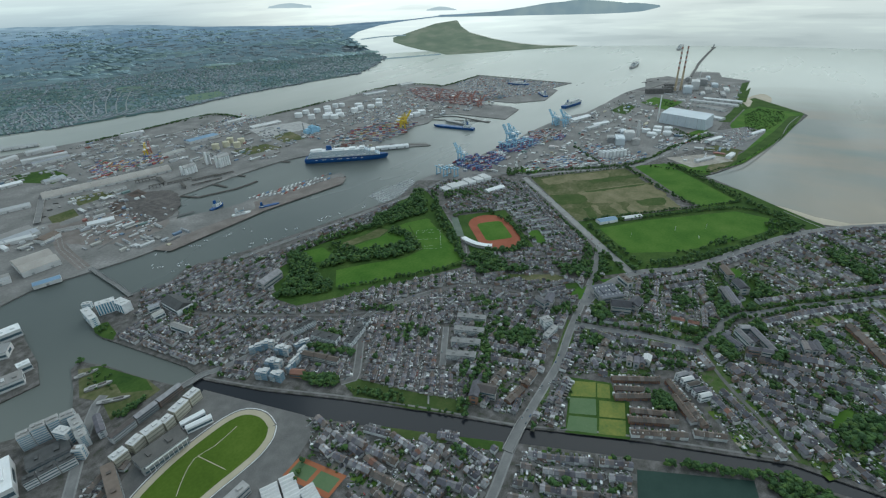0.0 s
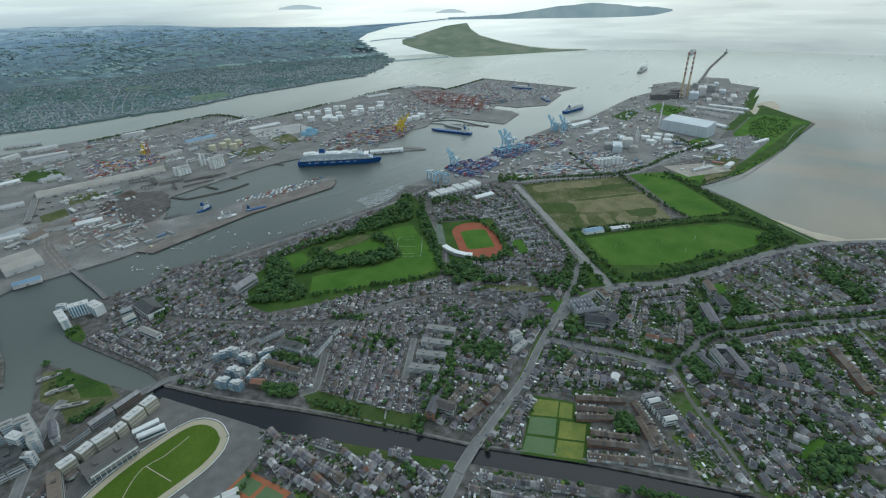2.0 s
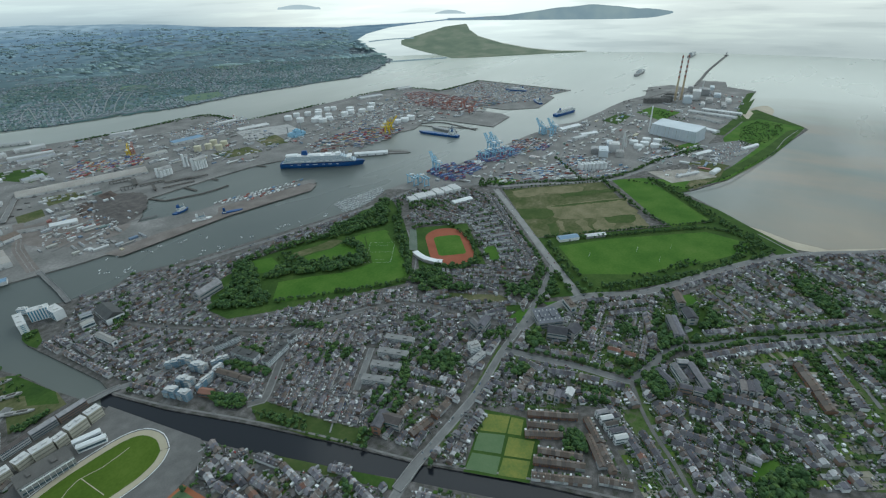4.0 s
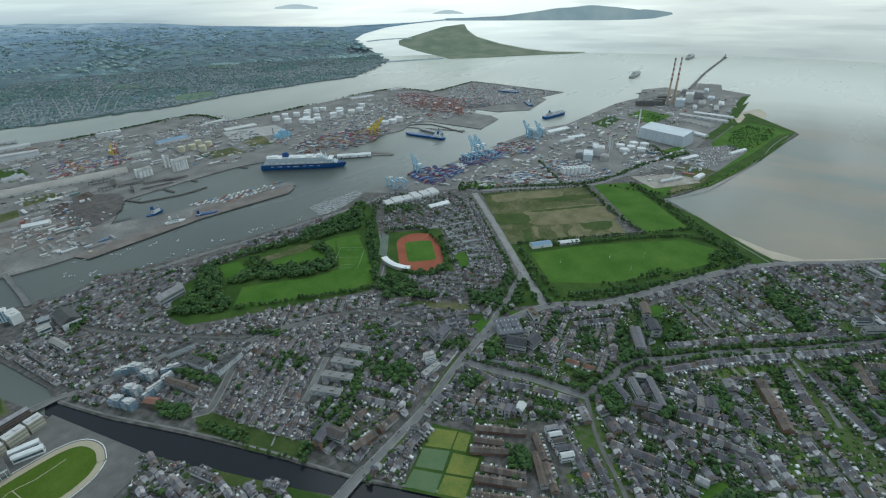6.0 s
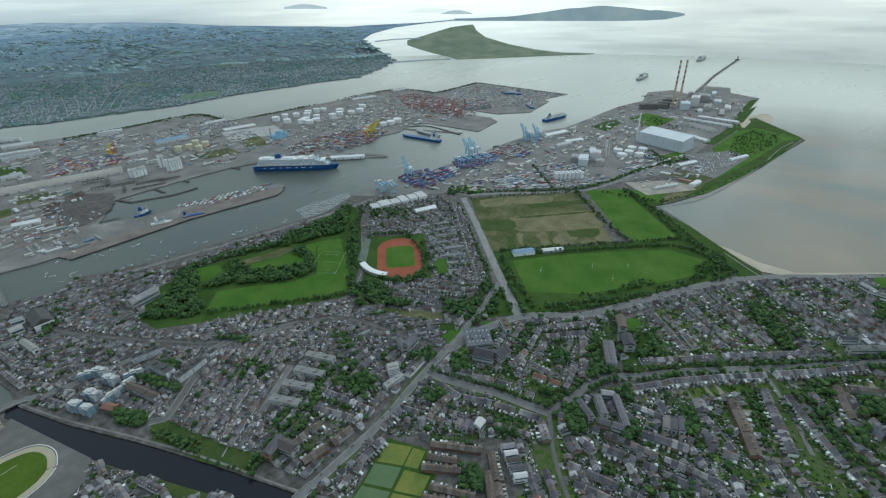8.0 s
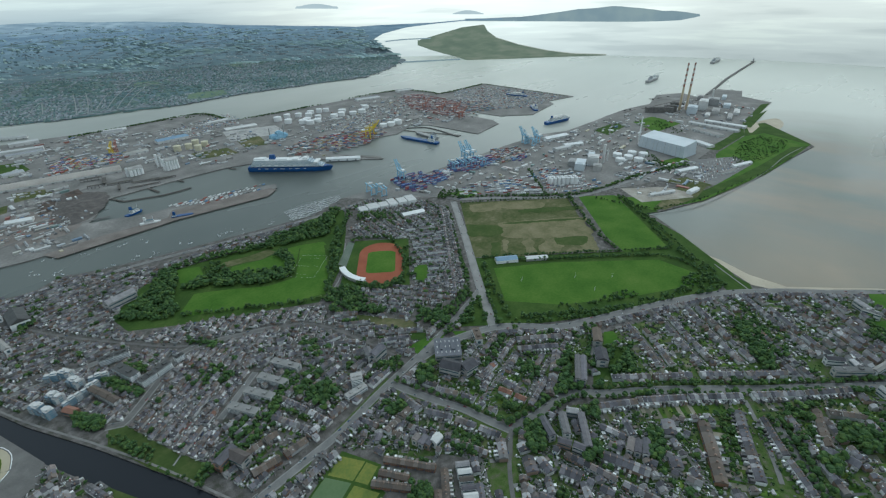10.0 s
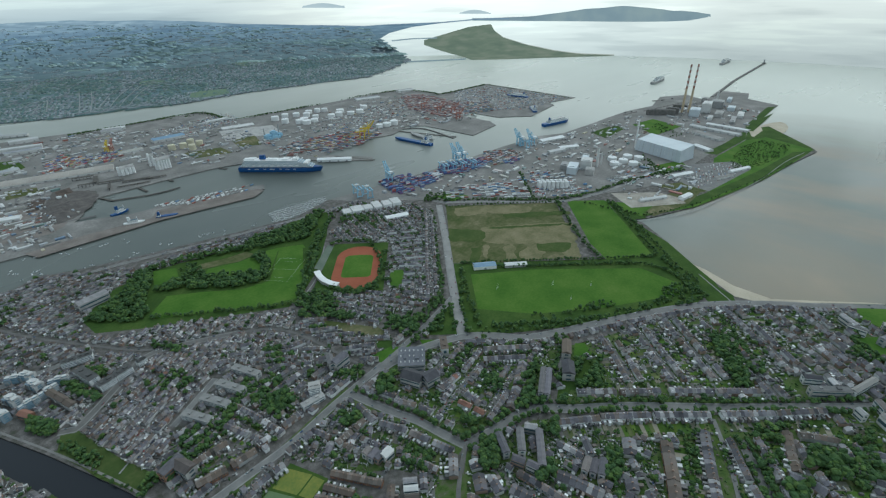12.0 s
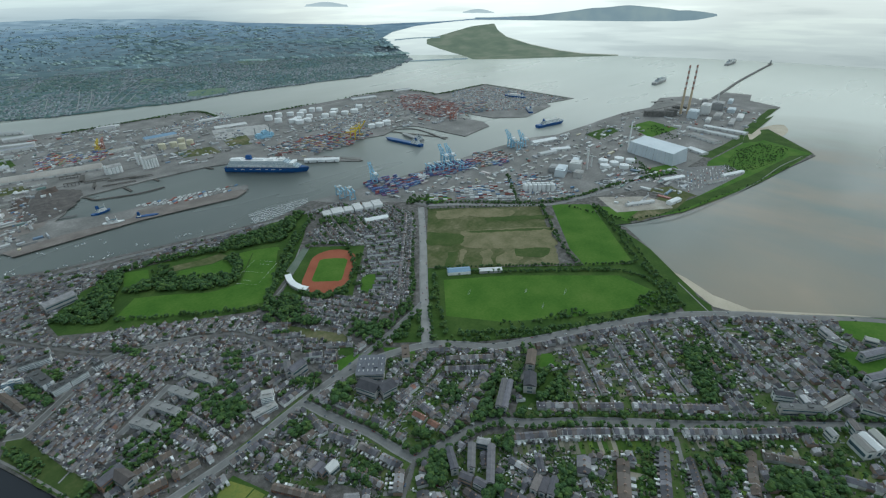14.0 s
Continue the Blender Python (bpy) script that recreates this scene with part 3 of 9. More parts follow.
def strip_mesh(name, pts, width, z, material, thick=0.0, bend=True):
    line = smooth_line(pts) if bend else pts
    left, right = sides(line, width / 2)
    v, f = [], []
    n = len(line)
    for (a, b), (c, d) in zip(left, right):
        v += [(a, b, z), (c, d, z)]
    f = [(2 * k, 2 * k + 1, 2 * k + 3, 2 * k + 2) for k in range(n - 1)]  # facing up
    if thick:
        m = len(v)
        v += [(x, y, z - thick) for x, y, _ in v[:m]]
        f += [(2 * k + s, 2 * k + 2 + s, m + 2 * k + 2 + s, m + 2 * k + s) for k in range(n - 1) for s in (0, 1)]
        f += [(0, 1, m + 1, m), (2 * n - 2, 2 * n - 1, m + 2 * n - 1, m + 2 * n - 2)]
    return mesh_of(name, v, f, material)


def inside(x, y, poly):
    hit, j = False, len(poly) - 1
    for i in range(len(poly)):
        (xi, yi), (xj, yj) = poly[i], poly[j]
        if (yi > y) != (yj > y) and x < (xj - xi) * (y - yi) / (yj - yi) + xi:
            hit = not hit
        j = i
    return hit


def near_line(x, y, line, dist):
    p = Vector((x, y))
    for a, b in zip(line, line[1:]):
        a, b = Vector(a), Vector(b)
        t = max(0.0, min(1.0, (p - a).dot(b - a) / max(1e-6, (b - a).length_squared)))
        if (a + (b - a) * t - p).length < dist:
            return True
    return False


def bounds(poly):
    xs, ys = [p[0] for p in poly], [p[1] for p in poly]
    return min(xs), min(ys), max(xs), max(ys)


def scatter(poly, n, rng):
    """n places strewn over a polygon."""
    x0, y0, x1, y1 = bounds(poly)
    out = []
    for _ in range(n * 40):
        x, y = rng.uniform(x0, x1), rng.uniform(y0, y1)
        if inside(x, y, poly):
            out.append((x, y))
            if len(out) == n:
                break
    return out


# ---- the sea and the far distance ----
# Beyond REACH the distance is a backdrop: it stands on the same lines of sight from the middle of the
# flight, drawn in to within FAR metres.
EYE = Vector((-607, -421, 519))
REACH, FAR = 4600.0, 4900.0


def drawn_in(x, y, z, lift=0.0):
    d = Vector((x, y, z)) - EYE
    r = d.length
    if r > REACH:
        u = r - REACH
        d *= (REACH + (FAR - REACH) * u / (u + FAR - REACH)) / r * (1 - lift * min(1, u / 300))
    return tuple(EYE + d)


def ring_sheet(name, radii, z, material, n=360):
    v = [drawn_in(EYE.x + r * math.sin(2 * math.pi * k / n), EYE.y + r * math.cos(2 * math.pi * k / n), z) for r in radii for k in range(n)]
    f = [(i * n + k, i * n + (k + 1) % n, (i + 1) * n + (k + 1) % n, (i + 1) * n + k) for i in range(len(radii) - 1) for k in range(n)]
    return mesh_of(name, v, f, material, smooth=True)


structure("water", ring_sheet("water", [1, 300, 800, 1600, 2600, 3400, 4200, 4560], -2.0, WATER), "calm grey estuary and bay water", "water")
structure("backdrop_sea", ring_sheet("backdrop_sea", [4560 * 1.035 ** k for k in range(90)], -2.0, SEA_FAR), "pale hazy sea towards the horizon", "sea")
# Glowing ring added above the sea to carry the haze colour.
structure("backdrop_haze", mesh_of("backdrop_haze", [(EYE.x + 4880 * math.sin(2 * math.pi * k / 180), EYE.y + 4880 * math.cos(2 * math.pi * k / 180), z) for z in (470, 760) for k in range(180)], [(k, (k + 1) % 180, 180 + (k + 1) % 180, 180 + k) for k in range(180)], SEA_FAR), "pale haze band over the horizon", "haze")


def resample(pts, n):
    """n points evenly along a line."""
    run = [0.0]
    for a, b in zip(pts, pts[1:]):
        run.append(run[-1] + math.dist(a, b))
    out, k = [], 0
    for i in range(n):
        s = run[-1] * i / (n - 1)
        while k < len(pts) - 2 and run[k + 1] < s:
            k += 1
        t = (s - run[k]) / max(1e-6, run[k + 1] - run[k])
        out.append((pts[k][0] + (pts[k + 1][0] - pts[k][0]) * t, pts[k][1] + (pts[k + 1][1] - pts[k][1]) * t))
    return out


def between(near, far, s):
    """A place between a near and a far one, even in the eye's angle."""
    rn, rf = (math.dist(p, EYE.xy) for p in (near, far))
    r = 1 / ((1 - s) / rn + s / rf)
    t = (r - rn) / (rf - rn) if abs(rf - rn) > 1 else s
    return near[0] + (far[0] - near[0]) * t, near[1] + (far[1] - near[1]) * t


def far_sheet(name, near, far, n, m, z, material, hill=None, lift=0.004):
    """Land between two lines, drawn in where it lies far off. hill(u, s): its height."""
    a, b = resample(near, n), resample(far, n)
    v = []
    for i in range(n):
        for k in range(m):
            x, y = between(a[i], b[i], k / (m - 1))
            v.append(drawn_in(x, y, z + (hill(i / (n - 1), k / (m - 1)) if hill else 0.0), lift))
    f = [(i * m + k, (i + 1) * m + k, (i + 1) * m + k + 1, i * m + k + 1) for i in range(n - 1) for k in range(m - 1)]
    return mesh_of(name, v, f, material)


NORTH_NEAR = [(-662, 2888), (-176, 2565), (-54, 2502), (73, 2437), (266, 2432), (543, 2303), (879, 2324), (1223, 2263), (1455, 2222), (1693, 2160), (1929, 2238), (2231, 2390), (2477, 2556)]
NORTH_FAR = [(-976, 20414), (1522, 15966), (2068, 15243), (3451, 15196), (3748, 13535), (4326, 12890), (4649, 11137), (4524, 8885), (4761, 8155), (4889, 7330), (5101, 6686), (5142, 6168), (5273, 5777)]
NORTH_FAR[-1] = NORTH_FAR[-2]
NORTH_MID = []
for _p, _f in zip(resample(NORTH_NEAR, 60), resample(NORTH_FAR, 60)):
    _s = 0.02
    while _s < 0.97 and math.dist(between(_p, _f, _s), EYE.xy) < 4540:
        _s += 0.01
    NORTH_MID.append(between(_p, _f, _s))
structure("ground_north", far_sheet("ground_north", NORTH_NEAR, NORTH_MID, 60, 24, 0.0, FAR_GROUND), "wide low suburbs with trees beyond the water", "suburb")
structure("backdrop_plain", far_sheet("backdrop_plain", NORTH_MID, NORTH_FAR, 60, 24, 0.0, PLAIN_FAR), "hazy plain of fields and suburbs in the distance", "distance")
# The shore of the point and the neck of land behind it.
structure("ground_point", far_sheet("ground_point", [(2477, 2556), (2658, 2770), (2882, 3073), (3172, 3489)], [(2326, 2847), (2516, 3052), (2763, 3320), (3048, 3630)], 12, 6, 0.0, FAR_GROUND, None, 0.006), "low wooded coast of the point", "coast")
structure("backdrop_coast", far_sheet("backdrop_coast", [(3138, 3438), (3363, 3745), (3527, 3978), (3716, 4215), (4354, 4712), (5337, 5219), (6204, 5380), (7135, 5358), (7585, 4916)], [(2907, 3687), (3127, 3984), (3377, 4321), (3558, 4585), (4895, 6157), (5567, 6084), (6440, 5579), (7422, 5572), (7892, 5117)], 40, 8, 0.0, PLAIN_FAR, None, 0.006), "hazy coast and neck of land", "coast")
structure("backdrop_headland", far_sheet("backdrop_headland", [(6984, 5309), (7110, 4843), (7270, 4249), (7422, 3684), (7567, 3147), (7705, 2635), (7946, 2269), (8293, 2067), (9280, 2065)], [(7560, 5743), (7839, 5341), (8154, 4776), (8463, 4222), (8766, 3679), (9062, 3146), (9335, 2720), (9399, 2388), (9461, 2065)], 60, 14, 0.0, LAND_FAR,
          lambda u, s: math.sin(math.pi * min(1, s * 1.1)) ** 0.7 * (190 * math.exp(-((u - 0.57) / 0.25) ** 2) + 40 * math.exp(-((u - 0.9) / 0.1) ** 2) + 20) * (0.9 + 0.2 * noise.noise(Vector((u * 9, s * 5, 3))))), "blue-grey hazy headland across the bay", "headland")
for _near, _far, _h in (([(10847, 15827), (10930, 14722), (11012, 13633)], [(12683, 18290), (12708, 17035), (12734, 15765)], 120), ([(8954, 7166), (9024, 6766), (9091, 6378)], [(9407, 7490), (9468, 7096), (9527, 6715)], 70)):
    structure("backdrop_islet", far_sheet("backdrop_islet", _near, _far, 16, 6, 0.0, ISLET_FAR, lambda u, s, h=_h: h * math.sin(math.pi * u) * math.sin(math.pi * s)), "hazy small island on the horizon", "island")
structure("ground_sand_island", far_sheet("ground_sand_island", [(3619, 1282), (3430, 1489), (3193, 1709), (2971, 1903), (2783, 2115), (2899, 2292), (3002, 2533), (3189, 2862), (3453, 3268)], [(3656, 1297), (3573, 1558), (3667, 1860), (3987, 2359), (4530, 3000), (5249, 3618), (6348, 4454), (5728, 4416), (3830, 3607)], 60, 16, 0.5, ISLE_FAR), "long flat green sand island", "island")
# The strand glows too, its haze put into the pale sand colour.
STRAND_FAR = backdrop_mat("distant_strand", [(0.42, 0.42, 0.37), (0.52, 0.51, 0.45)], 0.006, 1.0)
_shore = [(3656, 1297), (3573, 1558), (3667, 1860), (3987, 2359), (4530, 3000), (5249, 3618)]
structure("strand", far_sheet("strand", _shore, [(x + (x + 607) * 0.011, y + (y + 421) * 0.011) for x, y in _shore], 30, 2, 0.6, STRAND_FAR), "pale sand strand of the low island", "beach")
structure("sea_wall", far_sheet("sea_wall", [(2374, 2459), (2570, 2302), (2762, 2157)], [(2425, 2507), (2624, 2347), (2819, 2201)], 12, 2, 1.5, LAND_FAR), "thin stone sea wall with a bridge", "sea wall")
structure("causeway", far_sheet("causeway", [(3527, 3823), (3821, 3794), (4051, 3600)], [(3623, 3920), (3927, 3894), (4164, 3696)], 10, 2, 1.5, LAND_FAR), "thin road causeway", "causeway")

# Houses and trees of the far suburbs.
rng = random.Random(5)
far_trees, far_houses = Bag(), Bag()
_a, _b2 = resample(NORTH_NEAR, 240), resample(NORTH_MID, 240)
PATCHES = []
for _k in range(75):
    _i, _s = rng.randrange(240), rng.random()
    PATCHES.append((*between(_a[_i], _b2[_i], _s), 1.0 + rng.uniform(-0.35, 0.35) + (1.57 if rng.random() < 0.1 else 0.0), rng.random() < 0.3))
_px, _py = (np.array([p[_k] for p in PATCHES]) for _k in (0, 1))
for _k in range(6500):
    _i, _s = rng.randrange(240), rng.random() ** 1.25 * 0.985
    _x, _y = between(_a[_i], _b2[_i], 0.012 + _s)
    _patch = PATCHES[int(np.argmin((_px - _x) ** 2 + (_py - _y) ** 2))]
    _r = math.dist((_x, _y), EYE.xy)
    _q = (Vector(drawn_in(_x, _y, 0)) - EYE).length / max(1, (Vector((_x, _y, 0)) - EYE).length)
    _p = drawn_in(_x, _y, 0, 0.0045)
    _ang = _patch[2] + 0.2 * noise.noise(Vector((_x / 260, _y / 260, 7)))

    def strip(bag, off, length, width, high, taper=0.0):
        p = drawn_in(_x - math.sin(_ang) * off, _y + math.cos(_ang) * off, 0, 0.0045)
        bag.box(p[0], p[1], p[2], length * _q, width * _q, high * _q, _ang, taper)

    if rng.random() < (0.95 if _patch[3] else 0.3) + 0.5 * noise.noise(Vector((_x / 420, _y / 420, 11))):
        _w = rng.uniform(6, 16) * (1 + _r / 12000)
        strip(far_trees, 0, _w * 1.8, _w, rng.uniform(4, 8), 0.45)
    else:
        # a street: two long rows of houses, gardens with trees behind them
        _v = -_x * math.sin(_ang) + _y * math.cos(_ang)
        _v = 66 * round(_v / 66) - _v
        _x, _y = _x - math.sin(_ang) * _v, _y + math.cos(_ang) * _v
        for _o in (-12, 12):
            strip(far_houses, _o + rng.uniform(-1, 1), rng.choice((16, 24, 40, 60)), rng.uniform(6, 9), rng.uniform(4, 6))
        strip(far_trees, 33 + rng.uniform(-5, 5), rng.uniform(16, 60), rng.uniform(8, 14), rng.uniform(4, 7), 0.4)
# Farther off, belts of trees and long roofs lie on the plain.
plain_trees, plain_roofs = Bag(), Bag()
_a, _b2 = resample(NORTH_MID, 240), resample(NORTH_FAR, 240)
for _k in range(2600):
    _i, _s = rng.randrange(240), rng.random() ** 0.8 * 0.9
    _x, _y = between(_a[_i], _b2[_i], 0.01 + _s)
    _p = drawn_in(_x, _y, 0, 0.006)
    _q = (Vector(_p) - EYE).length / max(1, (Vector((_x, _y, 0)) - EYE).length)
    _ang = 2.0 + 1.2 * noise.noise(Vector((_x / 900, _y / 900, 4))) + rng.uniform(-0.2, 0.2)
    if noise.noise(Vector((_x / 700, _y / 900, 2))) > rng.uniform(-0.1, 0.25):
        plain_trees.box(_p[0], _p[1], _p[2], rng.uniform(40, 190) * _q, rng.uniform(14, 40) * _q, rng.uniform(8, 14) * _q, _ang, 0.3)
    else:
        plain_roofs.box(_p[0], _p[1], _p[2], rng.choice((16, 30, 50, 110)) * _q, rng.uniform(8, 16) * _q, rng.uniform(4, 7) * _q, _ang)
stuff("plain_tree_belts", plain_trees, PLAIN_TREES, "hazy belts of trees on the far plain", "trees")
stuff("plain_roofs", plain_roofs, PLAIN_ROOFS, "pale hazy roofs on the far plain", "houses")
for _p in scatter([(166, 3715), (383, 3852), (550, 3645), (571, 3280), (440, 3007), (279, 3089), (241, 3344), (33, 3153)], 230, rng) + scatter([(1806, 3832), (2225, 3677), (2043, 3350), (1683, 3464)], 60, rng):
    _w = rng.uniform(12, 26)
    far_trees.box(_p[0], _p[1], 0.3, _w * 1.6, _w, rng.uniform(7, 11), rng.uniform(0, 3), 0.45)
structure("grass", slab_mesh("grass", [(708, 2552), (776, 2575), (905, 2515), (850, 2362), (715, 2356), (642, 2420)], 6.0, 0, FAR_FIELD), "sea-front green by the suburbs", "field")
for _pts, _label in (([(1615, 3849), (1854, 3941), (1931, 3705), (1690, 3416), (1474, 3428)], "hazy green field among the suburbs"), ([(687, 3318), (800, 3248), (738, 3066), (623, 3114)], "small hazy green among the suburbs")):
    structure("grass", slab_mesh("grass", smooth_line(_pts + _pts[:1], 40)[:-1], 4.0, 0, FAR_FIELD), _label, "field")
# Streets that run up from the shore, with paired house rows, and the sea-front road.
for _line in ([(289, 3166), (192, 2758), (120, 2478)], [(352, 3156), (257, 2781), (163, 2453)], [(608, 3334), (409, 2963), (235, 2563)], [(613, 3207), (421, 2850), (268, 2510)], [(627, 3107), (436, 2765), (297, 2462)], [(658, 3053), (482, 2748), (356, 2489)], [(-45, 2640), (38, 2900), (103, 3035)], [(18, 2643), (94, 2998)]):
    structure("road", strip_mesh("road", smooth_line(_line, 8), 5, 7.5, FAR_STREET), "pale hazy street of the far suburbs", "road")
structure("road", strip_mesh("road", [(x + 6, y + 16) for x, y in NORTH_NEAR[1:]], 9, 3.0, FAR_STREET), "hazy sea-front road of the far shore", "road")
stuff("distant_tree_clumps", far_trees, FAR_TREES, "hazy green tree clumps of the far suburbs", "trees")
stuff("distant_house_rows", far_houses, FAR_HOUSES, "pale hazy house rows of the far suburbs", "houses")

# ---- the land ----
for _k, _pts in enumerate(([(-588, 380), (-566, 363), (-531, 277), (-482, 151), (-431, 10), (-394, -82), (-448, -88), (-508, 48), (-594, 284), (-601, 341)], [(-396, -75), (-339, -207), (-267, -386), (-273, -488), (-331, -481), (-330, -455), (-328, -371), (-396, -208), (-455, -80)])):
    structure("canal_water", slab_mesh("canal_water", _pts, -1.85 + 0.01 * _k, 0, CANAL_WATER), "dark still water of the tidal canal", "water")
SOUTH_LAND = [(-517, 709), (-449, 682), (-397, 708), (-322, 672), (-225, 640), (-116, 609), (20, 572), (129, 544), (263, 575), (363, 556), (526, 532), (718, 509), (981, 492), (1187, 464), (1286, 410), (1512, 391), (1619, 388), (1801, 373), (1972, 323), (2207, 373), (2336, 283), (2258, 170), (2551, 165), (2561, 42), (2407, 11), (2335, -134), (1936, -135), (1819, -150), (1880, -188), (1640, -373), (1605, -390), (1415, -351), (1184, -313), (1025, -267), (861, -226), (746, -177), (709, -158), (672, -128), (680, -157), (612, -245), (541, -327), (502, -376), (472, -420), (486, -480), (550, -544), (636, -652), (721, -874), (204, -1013), (-594, -434), (-285, -462), (-291, -375), (-357, -197), (-409, -81), (-449, 35), (-494, 151), (-546, 271), (-577, 362), (-575, 412), (-593, 514), (-611, 611), (-604, 669), (-571, 733)]
structure("ground", slab_mesh("ground", SOUTH_LAND, 0.0, 5.0, URBAN), "town ground with streets, yards and gardens", "ground")
CANAL_S = [(-321, -536), (-301, -461), (-314, -370), (-384, -205), (-437, -79), (-499, 55), (-548, 184), (-587, 293), (-594, 345), (-626, 452), (-641, 525), (-660, 578), (-677, 567), (-694, 515), (-718, 460), (-781, 485), (-821, 513), (-1024, 398), (-788, -417)]
structure("ground_west", slab_mesh("ground_west", CANAL_S, -0.03, 5.0, URBAN), "town ground west of the river", "ground")
structure("ground_dockland", slab_mesh("ground_dockland", [(-824, 902), (-675, 789), (-697, 639), (-717, 574), (-764, 580), (-876, 618)], 0.0, 5.0, URBAN), "dockland quay with flat sheds", "ground")
NORTH_PORT = [(-879, 980), (-669, 891), (-608, 904), (-510, 874), (-431, 853), (-329, 844), (-199, 830), (-50, 817), (43, 810), (188, 798), (204, 833), (-57, 924), (-96, 905), (-145, 912), (-195, 940), (-266, 971), (-235, 1012), (-204, 1088), (-166, 1120), (16, 1120), (186, 1107), (262, 1078), (369, 1010), (485, 862), (573, 748), (598, 778), (505, 932), (569, 989), (729, 975), (843, 941), (922, 970), (975, 997), (1026, 935), (1036, 673), (1074, 681), (1222, 701), (1259, 761), (1265, 966), (1330, 1049), (1342, 776), (1450, 669), (1712, 708), (1748, 758), (1935, 712), (1953, 944), (1985, 1339), (1596, 1346), (1590, 1425), (1527, 1634), (1255, 1666), (974, 1679), (531, 1720)]
NORTH_PORT += [(558, 1814), (542, 2014), (401, 2026), (123, 2040), (-285, 2143), (-760, 2336)]
structure("ground_port", slab_mesh("ground_port", NORTH_PORT, 0.5, 6.0, PORT), "worn concrete port land with quays", "port ground")

# ---- parks, fields, courts and yards ----
PITCH = [(210, 10), (311, -78), (459, -245), (450, -332), (411, -340), (271, -245), (179, -163), (125, -77)]
PARK_E = [(221, 67), (446, -169), (525, -245), (501, -331), (442, -379), (384, -371), (225, -261), (126, -180), (45, -110)]
MEADOW_N = [(440, 286), (650, 71), (425, -128), (297, -15), (221, 71)]
FIELD_E = [(680, 54), (749, -25), (528, -244), (448, -175), (495, -111)]
PARK_W = [(-378, 454), (-309, 521), (-242, 548), (-130, 520), (-21, 501), (128, 529), (214, 511), (128, 397), (10, 269), (-63, 214), (-102, 198), (-216, 275), (-313, 342), (-372, 390)]
NATURE = [(1312, -143), (1607, -168), (1700, -214), (1624, -378), (1415, -351), (1184, -313), (1014, -269), (857, -227), (710, -145), (734, -9), (811, -160), (907, -221), (1022, -218)]
COURT_GREY = mat("grey_green_court", [(0.09, 0.12, 0.09), (0.13, 0.16, 0.125), (0.17, 0.19, 0.16)], 0.05, 0.4)
RANK = mat("rank_meadow_grass", [(0.042, 0.068, 0.02), (0.062, 0.09, 0.027), (0.095, 0.11, 0.042)], 0.03, 0.2, rough=0.95, spec=0.1, bump=0.4)
RUBBLE = mat("pale_rubble", [(0.2, 0.18, 0.15), (0.33, 0.3, 0.26), (0.44, 0.41, 0.36)], 0.03, 0.25, bump=0.3)
TAN = mat("dry_cut_grass", [(0.105, 0.112, 0.052), (0.15, 0.143, 0.076), (0.2, 0.18, 0.105), (0.235, 0.205, 0.13)], 0.03, 0.2, rough=0.95, spec=0.1, bump=0.3)
